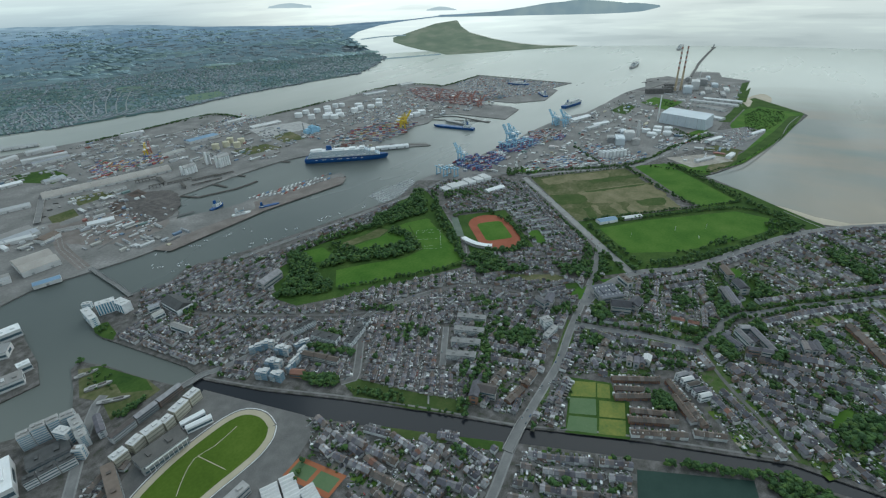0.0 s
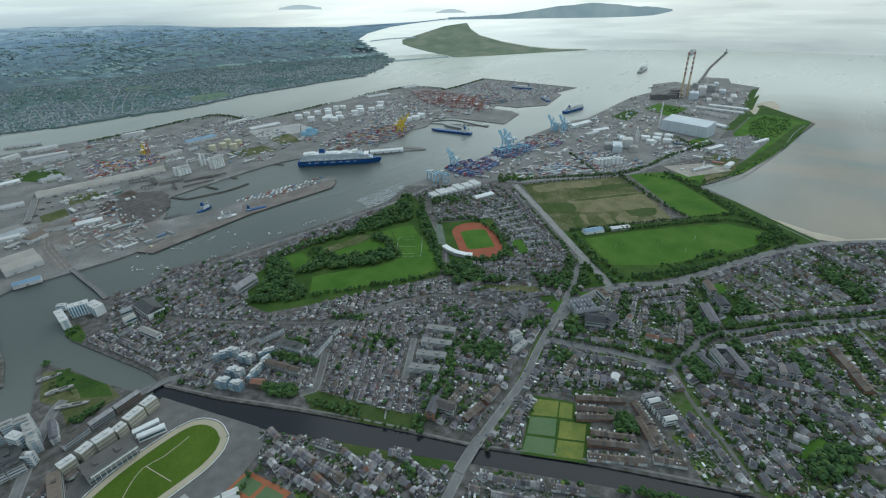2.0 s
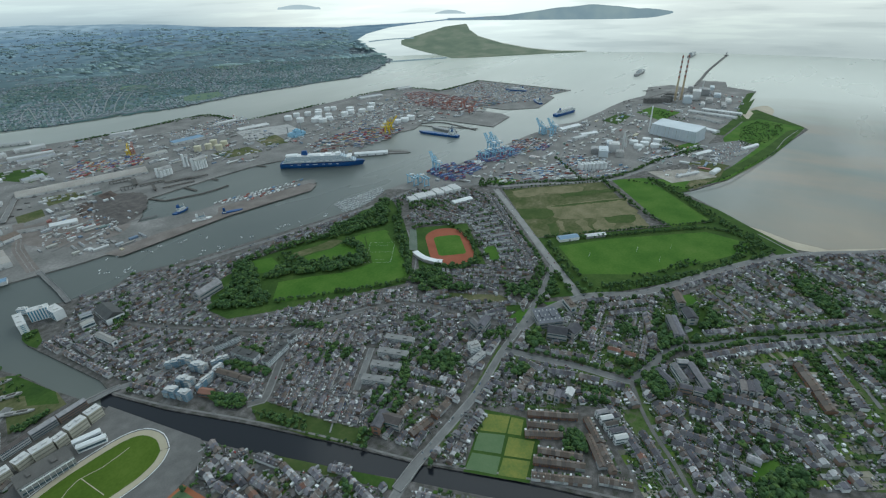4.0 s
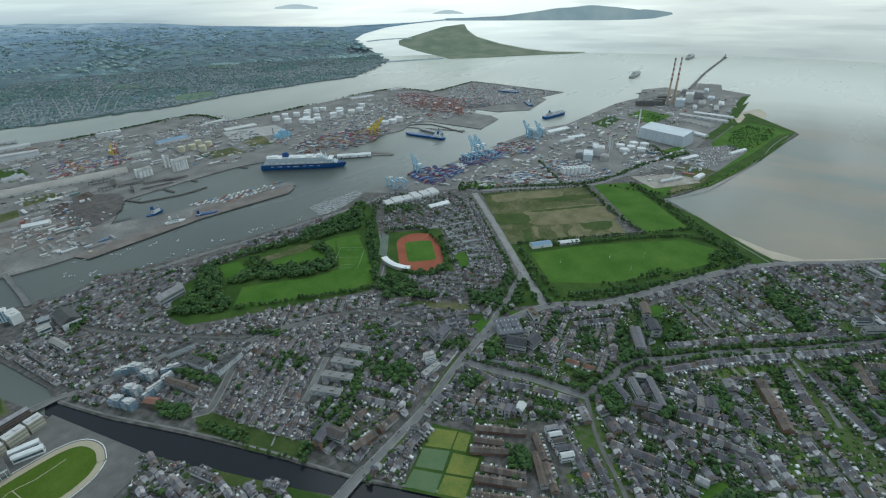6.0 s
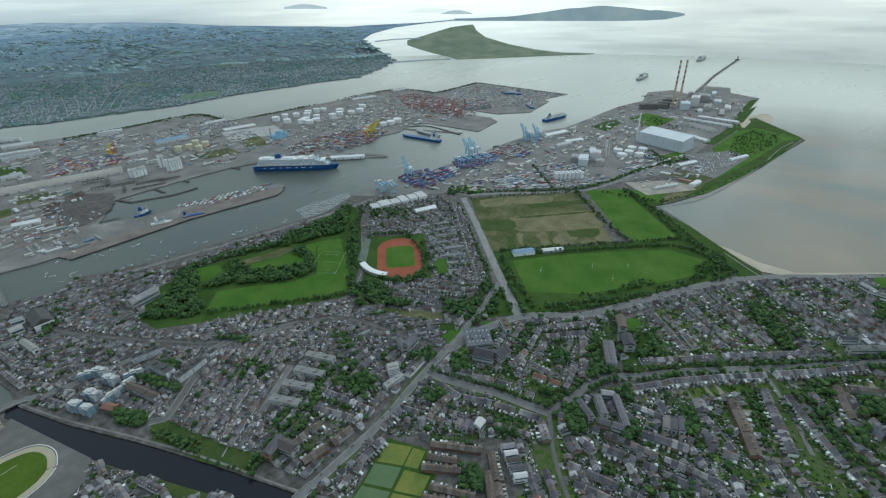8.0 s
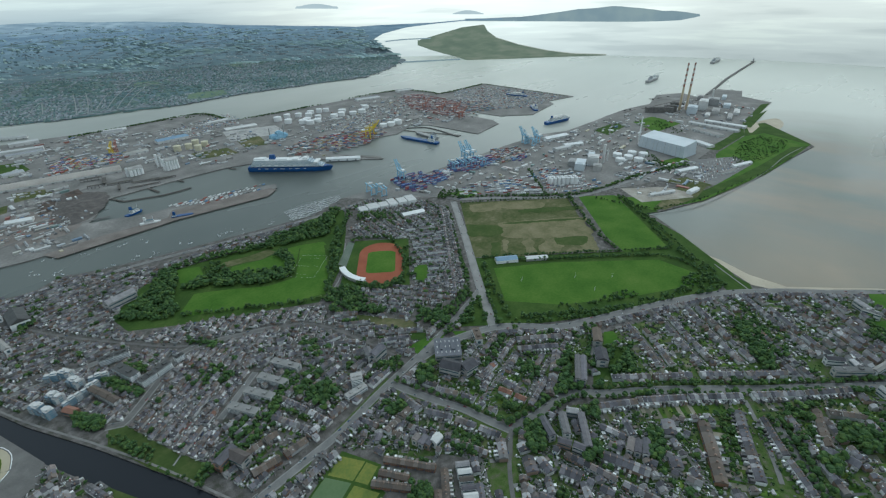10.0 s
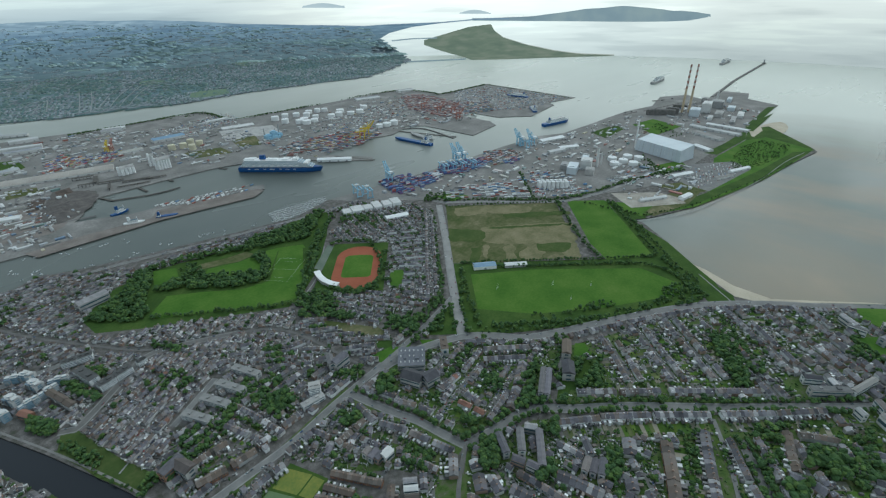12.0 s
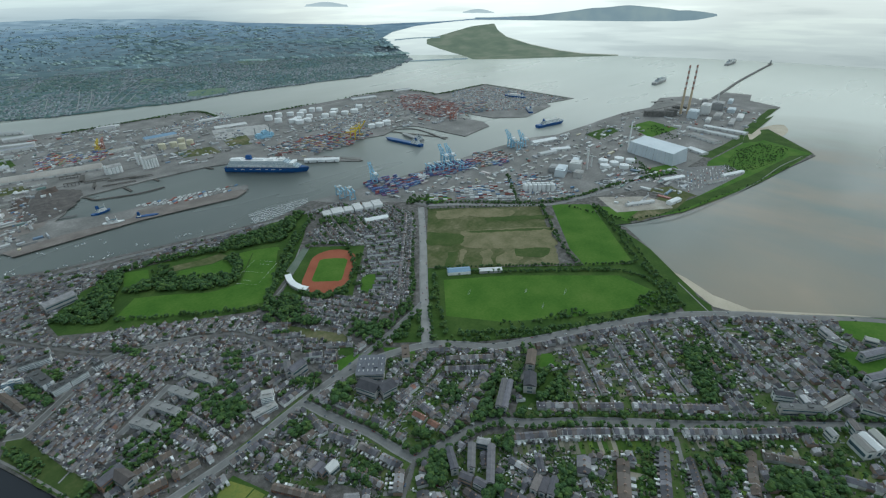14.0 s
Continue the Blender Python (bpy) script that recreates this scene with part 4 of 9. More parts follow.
SURFACES = [
    ([(755, -25), (738, -130), (709, -158), (674, -132), (610, -247), (539, -329), (500, -378), (470, -400), (495, -331), (521, -245), (640, -130)], GRASS_DARK, 0.1, "rough green bank along the shore path"),
    (PARK_E, GRASS_DARK, 0.12, "rough parkland grass with shrubs"), (PITCH, GRASS, 0.2, "bright mown playing field"),
    (MEADOW_N, MEADOW, 0.12, "dry olive-brown meadow with patches"), (FIELD_E, GRASS, 0.12, "mown green field beside a hedge"),
    (PARK_W, GRASS_DARK, 0.12, "tree-ringed park grass"), (NATURE, GRASS, 0.12, "scrubby green shore park"),
    ([(-287, 373), (-241, 416), (-189, 377), (-133, 325), (-78, 310), (-49, 344), (4, 411), (50, 383), (-20, 276), (-73, 212), (-131, 236), (-210, 299), (-281, 349)], GRASS, 0.2, "bright mown park field"),
    ([(-225, 540), (-184, 515), (-196, 471), (-209, 457), (-242, 478)], GRASS, 0.2, "small mown park lawn"),
    ([(-159, 437), (-140, 456), (-82, 433), (-43, 431), (-20, 436), (10, 426), (58, 396), (54, 378), (3, 413), (-55, 345), (-72, 350), (-122, 400)], GRASS, 0.2, "mown park lawn among trees"),
    ([(-166, 471), (-144, 490), (-89, 472), (-46, 466), (-41, 440), (-80, 435), (-111, 452)], MEADOW, 0.2, "pale worn park courts and paths"),
    ([(72, 112), (109, 145), (139, 136), (100, 96), (78, 91)], GRASS, 0.2, "small green among the houses"),
    ([(-86, 114), (-74, 96), (-32, 21), (-33, 1), (-47, 2), (-69, 36), (-92, 96)], MEADOW, 0.2, "long rough green behind the houses"),
    ([(6, -42), (70, -24), (106, -34), (44, -96), (5, -55)], GRASS_DARK, 0.2, "triangular green in the road fork"),
    ([(17, 262), (11, 282), (95, 348), (99, 326)], COURT_GREY, 0.45, "grey-green practice courts beside the track"),
    ([(1346, -143), (1619, -186), (1680, -217), (1523, -221), (1316, -200)], GRASS, 0.2, "bright shore meadow"),
    ([(1605, -376), (1430, -348), (1201, -309), (1040, -263), (874, -222), (758, -172), (719, -152), (743, -136), (937, -207), (1110, -253), (1297, -290), (1546, -328)], GRASS_DARK, 0.12, "green shore bank of the park"),
    ([(2251, -104), (2300, -131), (1876, -142), (1766, -141), (1834, -114)], GRASS_DARK, 0.12, "olive shore margin beside the works"),
    ([(1764, -137), (1835, -156), (1846, -193), (1779, -233), (1675, -208), (1607, -168)], GRASS_DARK, 0.12, "green margin beside the sand spit"),
    ([(1700, -214), (1819, -155), (1876, -188), (1642, -369), (1607, -382), (1624, -366)], GRASS_DARK, 0.1, "green shore tip of the park"),
    ([(1353, -100), (1361, -140), (1626, -165), (1761, -133), (1536, -121)], GRASS_DARK, 0.12, "rough green beside the works"),
    ([(546, -254), (582, -257), (536, -312), (499, -364), (473, -416), (449, -429), (415, -394), (461, -351)], GRASS_DARK, 0.12, "grass bank behind the beach"),
    ([(729, -167), (745, -140), (1004, -144), (1044, -204), (869, -207)], MEADOW, 0.16, "bare olive ground"),
    ([(-590, 344), (-544, 177), (-562, 144), (-627, 125), (-653, 123), (-702, 108), (-786, 198), (-788, 255), (-697, 313), (-634, 315)], STREET, 0.15, "grey asphalt apron round the race track"),
    ([(-670, 557), (-647, 535), (-623, 438), (-624, 399), (-661, 398), (-686, 403), (-693, 402), (-683, 450), (-697, 488)], MEADOW, 0.15, "overgrown waste ground by the river"),
    ([(-657, 547), (-647, 535), (-624, 441), (-630, 410), (-659, 443), (-654, 471), (-673, 491)], GRASS_DARK, 0.15, "rough green bank by the river"),
    ([(-472, 173), (-455, 167), (-432, 76), (-406, 0), (-436, 6), (-459, 59), (-482, 144)], RANK, 0.15, "green river bank lawn"),
    ([(-489, 153), (-471, 128), (-423, 25), (-415, -7), (-428, -6), (-454, 51)], RANK, 0.15, "green bank beside the river"),
    ([(-467, -13), (-441, -73), (-454, -79), (-473, -33)], GRASS_DARK, 0.15, "grass verge below the bridge"),
    ([(-503, 74), (-470, -6), (-480, -14), (-514, 62)], RANK, 0.15, "grass bank along the canal"),
    ([(-604, 660), (-583, 651), (-591, 601), (-604, 587), (-610, 609), (-611, 635)], GRASS_DARK, 0.15, "small green on the river corner"),
    ([(807, -16), (897, -114), (894, -178), (865, -200), (745, -102), (771, -62)], RUBBLE, 0.15, "pale bare lot of rubble and sand"),
    ([(-47, -44), (-23, -44), (-18, -52), (-36, -57)], GRASS, 0.15, "grass triangle at the road fork"),
    ([(-9, -57), (27, -99), (16, -109), (-14, -70)], GRASS, 0.15, "grass strip beside the coast road"),
    ([(-57, 2), (-38, -29), (-58, -37), (-70, -19)], GRASS_DARK, 0.15, "rough green beside the road fork"),
    ([(-89, -26), (-49, -34), (-44, -48), (-90, -51)], GRASS, 0.15, "small roadside green"),
    ([(583, -588), (630, -652), (626, -705), (579, -707), (531, -633), (533, -603)], GRASS, 0.15, "school playing field"),
    ([(459, -595), (528, -661), (497, -685), (412, -626)], GRASS, 0.15, "mown field beside the school"),
    ([(-179, -416), (-153, -435), (-162, -443), (-209, -427), (-201, -415)], GRASS, 0.15, "bright garden lawn among trees"),
    ([(102, -267), (114, -280), (145, -307), (97, -336), (56, -307), (24, -311), (21, -303)], GRASS_DARK, 0.15, "green square with trees"),
    ([(154, -260), (164, -272), (147, -294), (124, -274)], GRASS, 0.15, "green walled playing court"),
    ([(1055, -80), (1206, -105), (1318, -203), (1265, -264), (993, -221), (1009, -151)], ASPHALT, 0.2, "grey paved works yard"),
    ([(1110, -17), (1221, -63), (1167, -110), (1059, -83)], GRASS, 0.15, "small green beside the tanks"),
    ([(943, -89), (1085, -180), (1007, -222), (921, -184)], MEADOW, 0.18, "olive scrub beside the lot"),
    ([(1577, 251), (1721, 222), (1667, 83), (1470, 116)], GRASS, 0.15, "green patch by the old power station"),
    ([(1358, 328), (1531, 307), (1487, 249), (1321, 248)], GRASS_DARK, 0.15, "rough green by the channel"),
    ([(472, 356), (534, 328), (534, 284), (474, 292)], GRASS, 0.15, "green roundabout verge"),
    ([(1756, -120), (1993, -132), (2137, -152), (1756, -160)], GRASS_DARK, 0.15, "rough shore grass"),
    ([(1836, -118), (1884, -154), (1793, -184), (1679, -181), (1674, -173)], SAND, 0.1, "pale sand flat on the shore"),
]


def ragged(pts, amp=5.0):
    """A closed outline with a worn, uneven edge."""
    line = smooth_line(pts + pts[:1], 5)[:-1]
    return [(x + amp * noise.noise(Vector((x / 16, y / 16, 1))), y + amp * noise.noise(Vector((x / 16, y / 16, 8)))) for x, y in line]


# Cut strips in the dry meadow.
for _pts in ([(536, 180), (580, 111), (538, 94), (480, 173)], [(399, 129), (554, -13), (525, -46), (479, -81), (386, 10), (344, 80)], [(350, 28), (374, 20), (324, -24), (310, -15)], [(356, -11), (402, -17), (419, -44), (358, -63), (330, -38)],
             [(323, 67), (335, 61), (286, 24), (279, 28)], [(484, -78), (423, -127), (399, -107), (439, -68)], [(443, 256), (528, 189), (474, 174), (413, 219)]):
    SURFACES.append((ragged(_pts), TAN, 0.2, "tan strip of cut grass in the meadow"))
for _pts in ([(342, 186), (384, 118), (346, 91), (297, 139)], [(411, -19), (466, -74), (425, -91), (393, -46)], [(502, 131), (613, 22), (600, 8), (490, 113)], [(415, 112), (556, -22), (552, -30), (408, 104)], [(300, 80), (316, 66), (262, 30), (250, 45)]):
    SURFACES.append((ragged(_pts, 8.0), RANK, 0.2, "green rank strip in the meadow"))
for _i, (_pts, _m, _z, _label) in enumerate(SURFACES):
    _z += 0.008 * _i
    structure("grass" if _m in (GRASS, GRASS_DARK, MEADOW, TAN, RANK) else "pavement", slab_mesh("surface", _pts, _z, 0, _m), _label, "field" if _m in (GRASS, GRASS_DARK, MEADOW, TAN, RANK) else "yard")
structure("beach", slab_mesh("beach", [(549, -313), (540, -349), (512, -408), (508, -474), (560, -545), (606, -606), (646, -672), (640, -668), (600, -612), (548, -544), (482, -481), (468, -422), (498, -378)], -0.6, 3.0, SAND), "pale sand beach along the bay", "beach")

structure("beach", slab_mesh("beach", smooth_line([(1684, -156), (1824, -156), (1939, -178), (1988, -216), (1906, -251), (1798, -251), (1713, -222), (1650, -190), (1684, -156)], 12)[:-1], -0.5, 2.0, SAND), "pale sand spit beside the shore park", "beach")
structure("path", strip_mesh("path", [(688, -152), (807, -226), (1004, -274), (1196, -310), (1406, -329), (1564, -359)], 2.4, 0.62, PAVEMENT), "pale shore path round the park", "path")
structure("pavement", slab_mesh("pavement", [(263, 575), (363, 556), (526, 532), (718, 509), (981, 492), (1187, 464), (1286, 410), (1512, 391), (1619, 388), (1801, 373), (1972, 323), (2207, 373), (2336, 283), (2258, 170), (2551, 165), (2561, 42), (2407, 11), (2335, -134), (1936, -135), (1819, -150), (1607, -168), (1364, -117), (975, -101), (831, -25), (710, 67), (484, 318), (319, 481)], 0.05, 0, PORT), "worn pale yards of the peninsula works", "yard")
# The running track.
TRACK_AT, TRACK_TURN = (78, 218), radians(45)


def oval(straight, radius, n=20):
    pts = []
    for end, start in ((straight / 2, -math.pi / 2), (-straight / 2, math.pi / 2)):
        pts += [(end + radius * math.cos(start + math.pi * k / n), radius * math.sin(start + math.pi * k / n)) for k in range(n + 1)]
    return pts


def placed(pts, at, turn):
    c, s = math.cos(turn), math.sin(turn)
    return [(at[0] + x * c - y * s, at[1] + x * s + y * c) for x, y in pts]


structure("running_track", slab_mesh("running_track", placed(oval(80, 49), TRACK_AT, TRACK_TURN), 0.68, 0, TRACK), "worn red oval running track", "track")
structure("infield", slab_mesh("infield", placed([(x, y - 2) for x, y in ((-46, -24), (-40, -30), (40, -30), (47, -22), (49, 0), (47, 24), (40, 32), (-40, 32), (-46, 26))], TRACK_AT, TRACK_TURN), 0.75, 0, GRASS), "green infield of the running track", "field")
structure("track_surround", slab_mesh("track_surround", placed([(-100, -62), (105, -62), (105, 64), (-100, 80)], TRACK_AT, TRACK_TURN), 0.62, 0, GRASS_DARK), "rough grass round the running track", "field")

# The race track: a sand oval round an infield.
RACE = [(-581, 201), (-575, 226), (-583, 251), (-604, 263), (-645, 266), (-688, 264), (-730, 255), (-760, 240), (-772, 215), (-760, 192), (-728, 184), (-681, 184), (-648, 182), (-619, 182), (-595, 189)]
RACE = smooth_line(RACE + RACE[:1], 8.0)
structure("infield_grass", slab_mesh("infield_grass", RACE, 0.5, 0, GRASS_RACE), "yellow-green race track infield", "field")
structure("race_track", strip_mesh("race_track", RACE, 9, 0.58, RACE_SAND, bend=False), "pale sand oval race track", "track")
_out = sides(RACE, 6.2)[0 if math.dist(sides(RACE, 6.2)[0][0], RACE[len(RACE) // 2]) > math.dist(sides(RACE, 6.2)[1][0], RACE[len(RACE) // 2]) else 1]
structure("race_rail", strip_mesh("race_rail", _out, 1.0, 1.3, WHITE, 0.3, bend=False), "white running rail round the race track", "rail")
structure("race_path", strip_mesh("race_path", [(-606, 242), (-641, 239), (-666, 244), (-689, 231), (-708, 214)], 1.0, 0.56, RACE_SAND), "thin worn path over the infield", "path")
structure("race_path", strip_mesh("race_path", [(-662, 244), (-655, 196)], 1.0, 0.57, RACE_SAND), "thin worn path over the infield", "path")

# Courts.
COURT_A = mat("court_yellow_green", [(0.09, 0.13, 0.035), (0.13, 0.165, 0.035), (0.175, 0.19, 0.04), (0.22, 0.225, 0.05)], 0.05, 0.3)
COURT_B = mat("court_green", [(0.09, 0.145, 0.065), (0.125, 0.175, 0.085)], 0.05, 0.4)
COURT_D = mat("court_dark_green", [(0.02, 0.043, 0.034), (0.03, 0.057, 0.046)], 0.05, 0.4)
_c = [(-288, -104), (-269, -158), (-293, -172), (-292, -190), (-354, -207), (-386, -134)]
for _m, _q in ((COURT_A, [(-294, -109), (-279, -139), (-307, -148), (-322, -118)]), (COURT_B, [(-326, -118), (-310, -149), (-338, -159), (-353, -127)]), (COURT_B, [(-357, -128), (-342, -161), (-367, -169), (-381, -134)]),
               (COURT_A, [(-279, -141), (-274, -157), (-299, -166), (-306, -150)]), (COURT_A, [(-310, -154), (-297, -185), (-324, -193), (-338, -163)]), (COURT_A, [(-341, -164), (-327, -194), (-352, -201), (-366, -171)])):
    structure("tennis_court", slab_mesh("tennis_court", _q, 0.5, 0, _m), "yellow-green artificial tennis court" if _m is COURT_A else "grey-green artificial tennis court", "court")
structure("court_surround", slab_mesh("court_surround", _c, 0.42, 0, GRASS_DARK), "green ground round the courts", "court")
_c = [(-623, 130), (-593, 132), (-582, 63), (-616, 61)]
structure("clay_court", slab_mesh("clay_court", _c, 0.45, 0, CLAY), "orange clay court surround", "court")
for _s in (0.06, 0.54):
    _q = [tuple(Vector(_c[0]).lerp(Vector(_c[3]), v).lerp(Vector(_c[1]).lerp(Vector(_c[2]), v), 0.0 + w)) for v, w in ((_s, 0.2), (_s + 0.4, 0.2), (_s + 0.4, 0.8), (_s, 0.8))]
    structure("court_green", slab_mesh("court_green", _q, 0.51, 0, COURT_B), "green playing court", "court")
structure("dark_pitch", slab_mesh("dark_pitch", [(-393, -225), (-338, -341), (-373, -351), (-444, -239)], 0.45, 0, COURT_D), "dark green all-weather pitch", "pitch")

# ---- roads ----
ROADS = [
    ([(-571, -100), (-514, -96), (-441, -85), (-391, -81), (-332, -80), (-264, -78), (-208, -69), (-164, -63), (-105, -57), (-25, -47), (42, -35), (127, -16)], 10, "main road over the river bridge"),
    ([(-164, -63), (-157, -96), (-146, -139), (-133, -180), (-127, -222), (-121, -253)], 11, "road lined with shops and houses"),
    ([(-119, -253), (-67, -269), (-13, -282), (21, -322), (85, -388), (171, -491), (254, -585), (335, -676), (421, -774)], 13, "tree-lined avenue"),
    ([(-121, -253), (-164, -279), (-199, -307), (-235, -343), (-282, -380)], 6.5, "residential side street"),
    ([(434, 306), (361, 227), (288, 149), (228, 87), (169, 26), (108, -39), (48, -104)], 14.5, "straight road beside the fields"),
    ([(-104, -61), (-34, -71), (44, -106), (87, -152), (126, -200), (282, -296), (395, -375), (479, -463), (539, -546), (620, -653), (691, -812)], 14, "coast road behind the beach"),
    ([(457, 304), (528, 230), (609, 127), (680, 55), (789, 11), (906, -18), (1033, -68), (1122, -116)], 13, "port access road"),
    ([(-13, -282), (56, -276), (118, -259), (166, -222)], 11, "short street with trees"),
    ([(-808, 275), (-706, 432), (-675, 461)], 12, "dockland street"),
    ([(-612, 381), (-579, 376), (-548, 362), (-498, 347), (-435, 339), (-387, 321)], 9, "old bridge road"),
    ([(-473, 179), (-455, 167), (-374, 226), (-322, 255), (-201, 196)], 10, "town street"),
    ([(-565, 601), (-516, 601), (-464, 488), (-388, 358), (-318, 262), (-201, 196), (-141, 127), (-113, -44)], 6, "narrow village street"),
    ([(-313, 640), (-224, 620), (-105, 584), (51, 548), (161, 521), (319, 503)], 9, "riverside road"),
    ([(-282, 117), (-364, 70)], 8, "street between flats"),
    ([(134, -479), (89, -507), (53, -526), (16, -543)], 7, "street of terraces with front gardens"),
    ([(122, -516), (70, -552), (30, -587), (-6, -628)], 10, "suburban street"),
    ([(319, 481), (409, 428), (457, 304)], 10, "lane to the terminal"),
]
PALE_ROAD = mat("pale_worn_asphalt", [grey(0.2, 0.02), grey(0.26, 0.03), grey(0.31, 0.03)], 0.05, 0.8)
ROAD_LINES = []
for _pts, _w, _label in ROADS:
    structure("road", strip_mesh("road", _pts, _w * 0.84, 0.5 + 0.012 * len(ROAD_LINES), PALE_ROAD if "beside the fields" in _label or "access" in _label else STREET if "village" in _label or "side street" in _label or "town street" in _label else ASPHALT), "grey asphalt " + _label, "road")
    if 7 < _w < 15:
        structure("pavement", strip_mesh("pavement", _pts, _w + 2.6, 0.4 + 0.003 * len(ROAD_LINES), PAVEMENT), "pale footways beside a road", "pavement")
    ROAD_LINES.append((smooth_line(_pts, 25.0), _w))
structure("riverside_path", strip_mesh("riverside_path", [(-574, 367), (-542, 276), (-490, 155), (-445, 38), (-407, -76), (-352, -196), (-285, -375)], 3, 0.43, YARD), "pale riverside path on the embankment", "path")
for _pts in ([(-78, 199), (-5, 248), (86, 349)], [(512, -343), (445, -425)], [(-439, 44), (-417, 59)]):
    structure("path", strip_mesh("path", _pts, 2.4, 0.46, PAVEMENT), "thin pale footpath", "path")

# ---- what stands where: a coarse plan of the town ----
GX, GY, GS, GW, GH = -1100, -1000, 4, 800, 620
_gx, _gy = np.meshgrid(GX + GS * (np.arange(GW) + 0.5), GY + GS * (np.arange(GH) + 0.5), indexing="ij")


def cells_in(poly):
    hit = np.zeros(_gx.shape, bool)
    j = len(poly) - 1
    for i in range(len(poly)):
        (xi, yi), (xj, yj) = poly[i], poly[j]
        if yi != yj:
            hit ^= ((yi > _gy) != (yj > _gy)) & (_gx < (xj - xi) * (_gy - yi) / (yj - yi) + xi)
        j = i
    return hit


def cells_near(line, dist):
    near = np.zeros(_gx.shape, bool)
    for (ax, ay), (bx, by) in zip(line, line[1:]):
        dx, dy = bx - ax, by - ay
        t = np.clip(((_gx - ax) * dx + (_gy - ay) * dy) / max(1e-6, dx * dx + dy * dy), 0, 1)
        near |= (ax + t * dx - _gx) ** 2 + (ay + t * dy - _gy) ** 2 < dist * dist
    return near


on_land = cells_in(SOUTH_LAND) | cells_in(CANAL_S)
taken = ~on_land
for _pts, _m, _z, _label in SURFACES:
    taken |= cells_in(_pts)
for _pts in (placed([(-100, -70), (105, -70), (105, 80), (-115, 90)], TRACK_AT, TRACK_TURN), [(-286, -100), (-250, -176), (-354, -209), (-390, -134)], [(-627, 136), (-589, 138), (-578, 58), (-621, 56)], [(-389, -219), (-328, -346), (-378, -357), (-454, -236)], [(-9, 193), (19, 155), (59, 134), (45, 107), (3, 134), (-22, 174)],
             [(-86, 185), (-53, 204), (-20, 187), (-56, 132), (-39, 77), (-53, 72), (-81, 113), (-113, 145)], [(-33, 7), (-6, 29), (24, 10), (51, -6), (104, 11), (129, 5), (76, -18), (3, -29)]):
    taken |= cells_in(_pts)
for _line, _w in ROAD_LINES:
    taken |= cells_near(_line, _w / 2 + 6)
taken |= cells_near(SOUTH_LAND[:6] + SOUTH_LAND[:0], 9)


def free(x, y):
    i, k = int((x - GX) // GS), int((y - GY) // GS)
    return 0 <= i < GW and 0 <= k < GH and not taken[i, k]


def take(poly):
    global taken
    taken |= cells_in(poly)


TREES = []      # x, y, height, crown radius
HOUSES = []     # x, y, heading, width, depth, eaves, style


def tree_line(pts, gap, h=9.0, spread=3.0, seed=1, fat=0.55):
    r = random.Random(seed)
    line = smooth_line(pts, gap)
    for x, y in line:
        k = r.uniform(0.65, 1.25)
        TREES.append((x + r.uniform(-spread, spread), y + r.uniform(-spread, spread), h * k, h * fat * k))


def tree_area(poly, n, h=9.0, seed=1):
    r = random.Random(seed)
    for x, y in scatter(poly, int(n * 1.8), r):
        k = r.uniform(0.6, 1.3)
        TREES.append((x, y, h * k, h * 0.55 * k))


# ---- larger buildings of the town ----
def rect(a, b, width):
    """Centre, heading and length of a block along a-b."""
    a, b = Vector(a), Vector(b)
    return (a + b) / 2, math.atan2(b.y - a.y, b.x - a.x), (b - a).length


def footprint(c, turn, length, width, more=4):
    return placed([(-length / 2 - more, -width / 2 - more), (length / 2 + more, -width / 2 - more), (length / 2 + more, width / 2 + more), (-length / 2 - more, width / 2 + more)], c, turn)


FLATS = []
CREAM_WALL = mat("cream_render", [(0.42, 0.39, 0.31), (0.5, 0.47, 0.38), (0.56, 0.53, 0.44)], 0.1, 0.8)

CREAM_TRIM = mat("shaded_cream_panels", [(0.24, 0.23, 0.2), (0.33, 0.31, 0.26)], 0.1, 0.8)


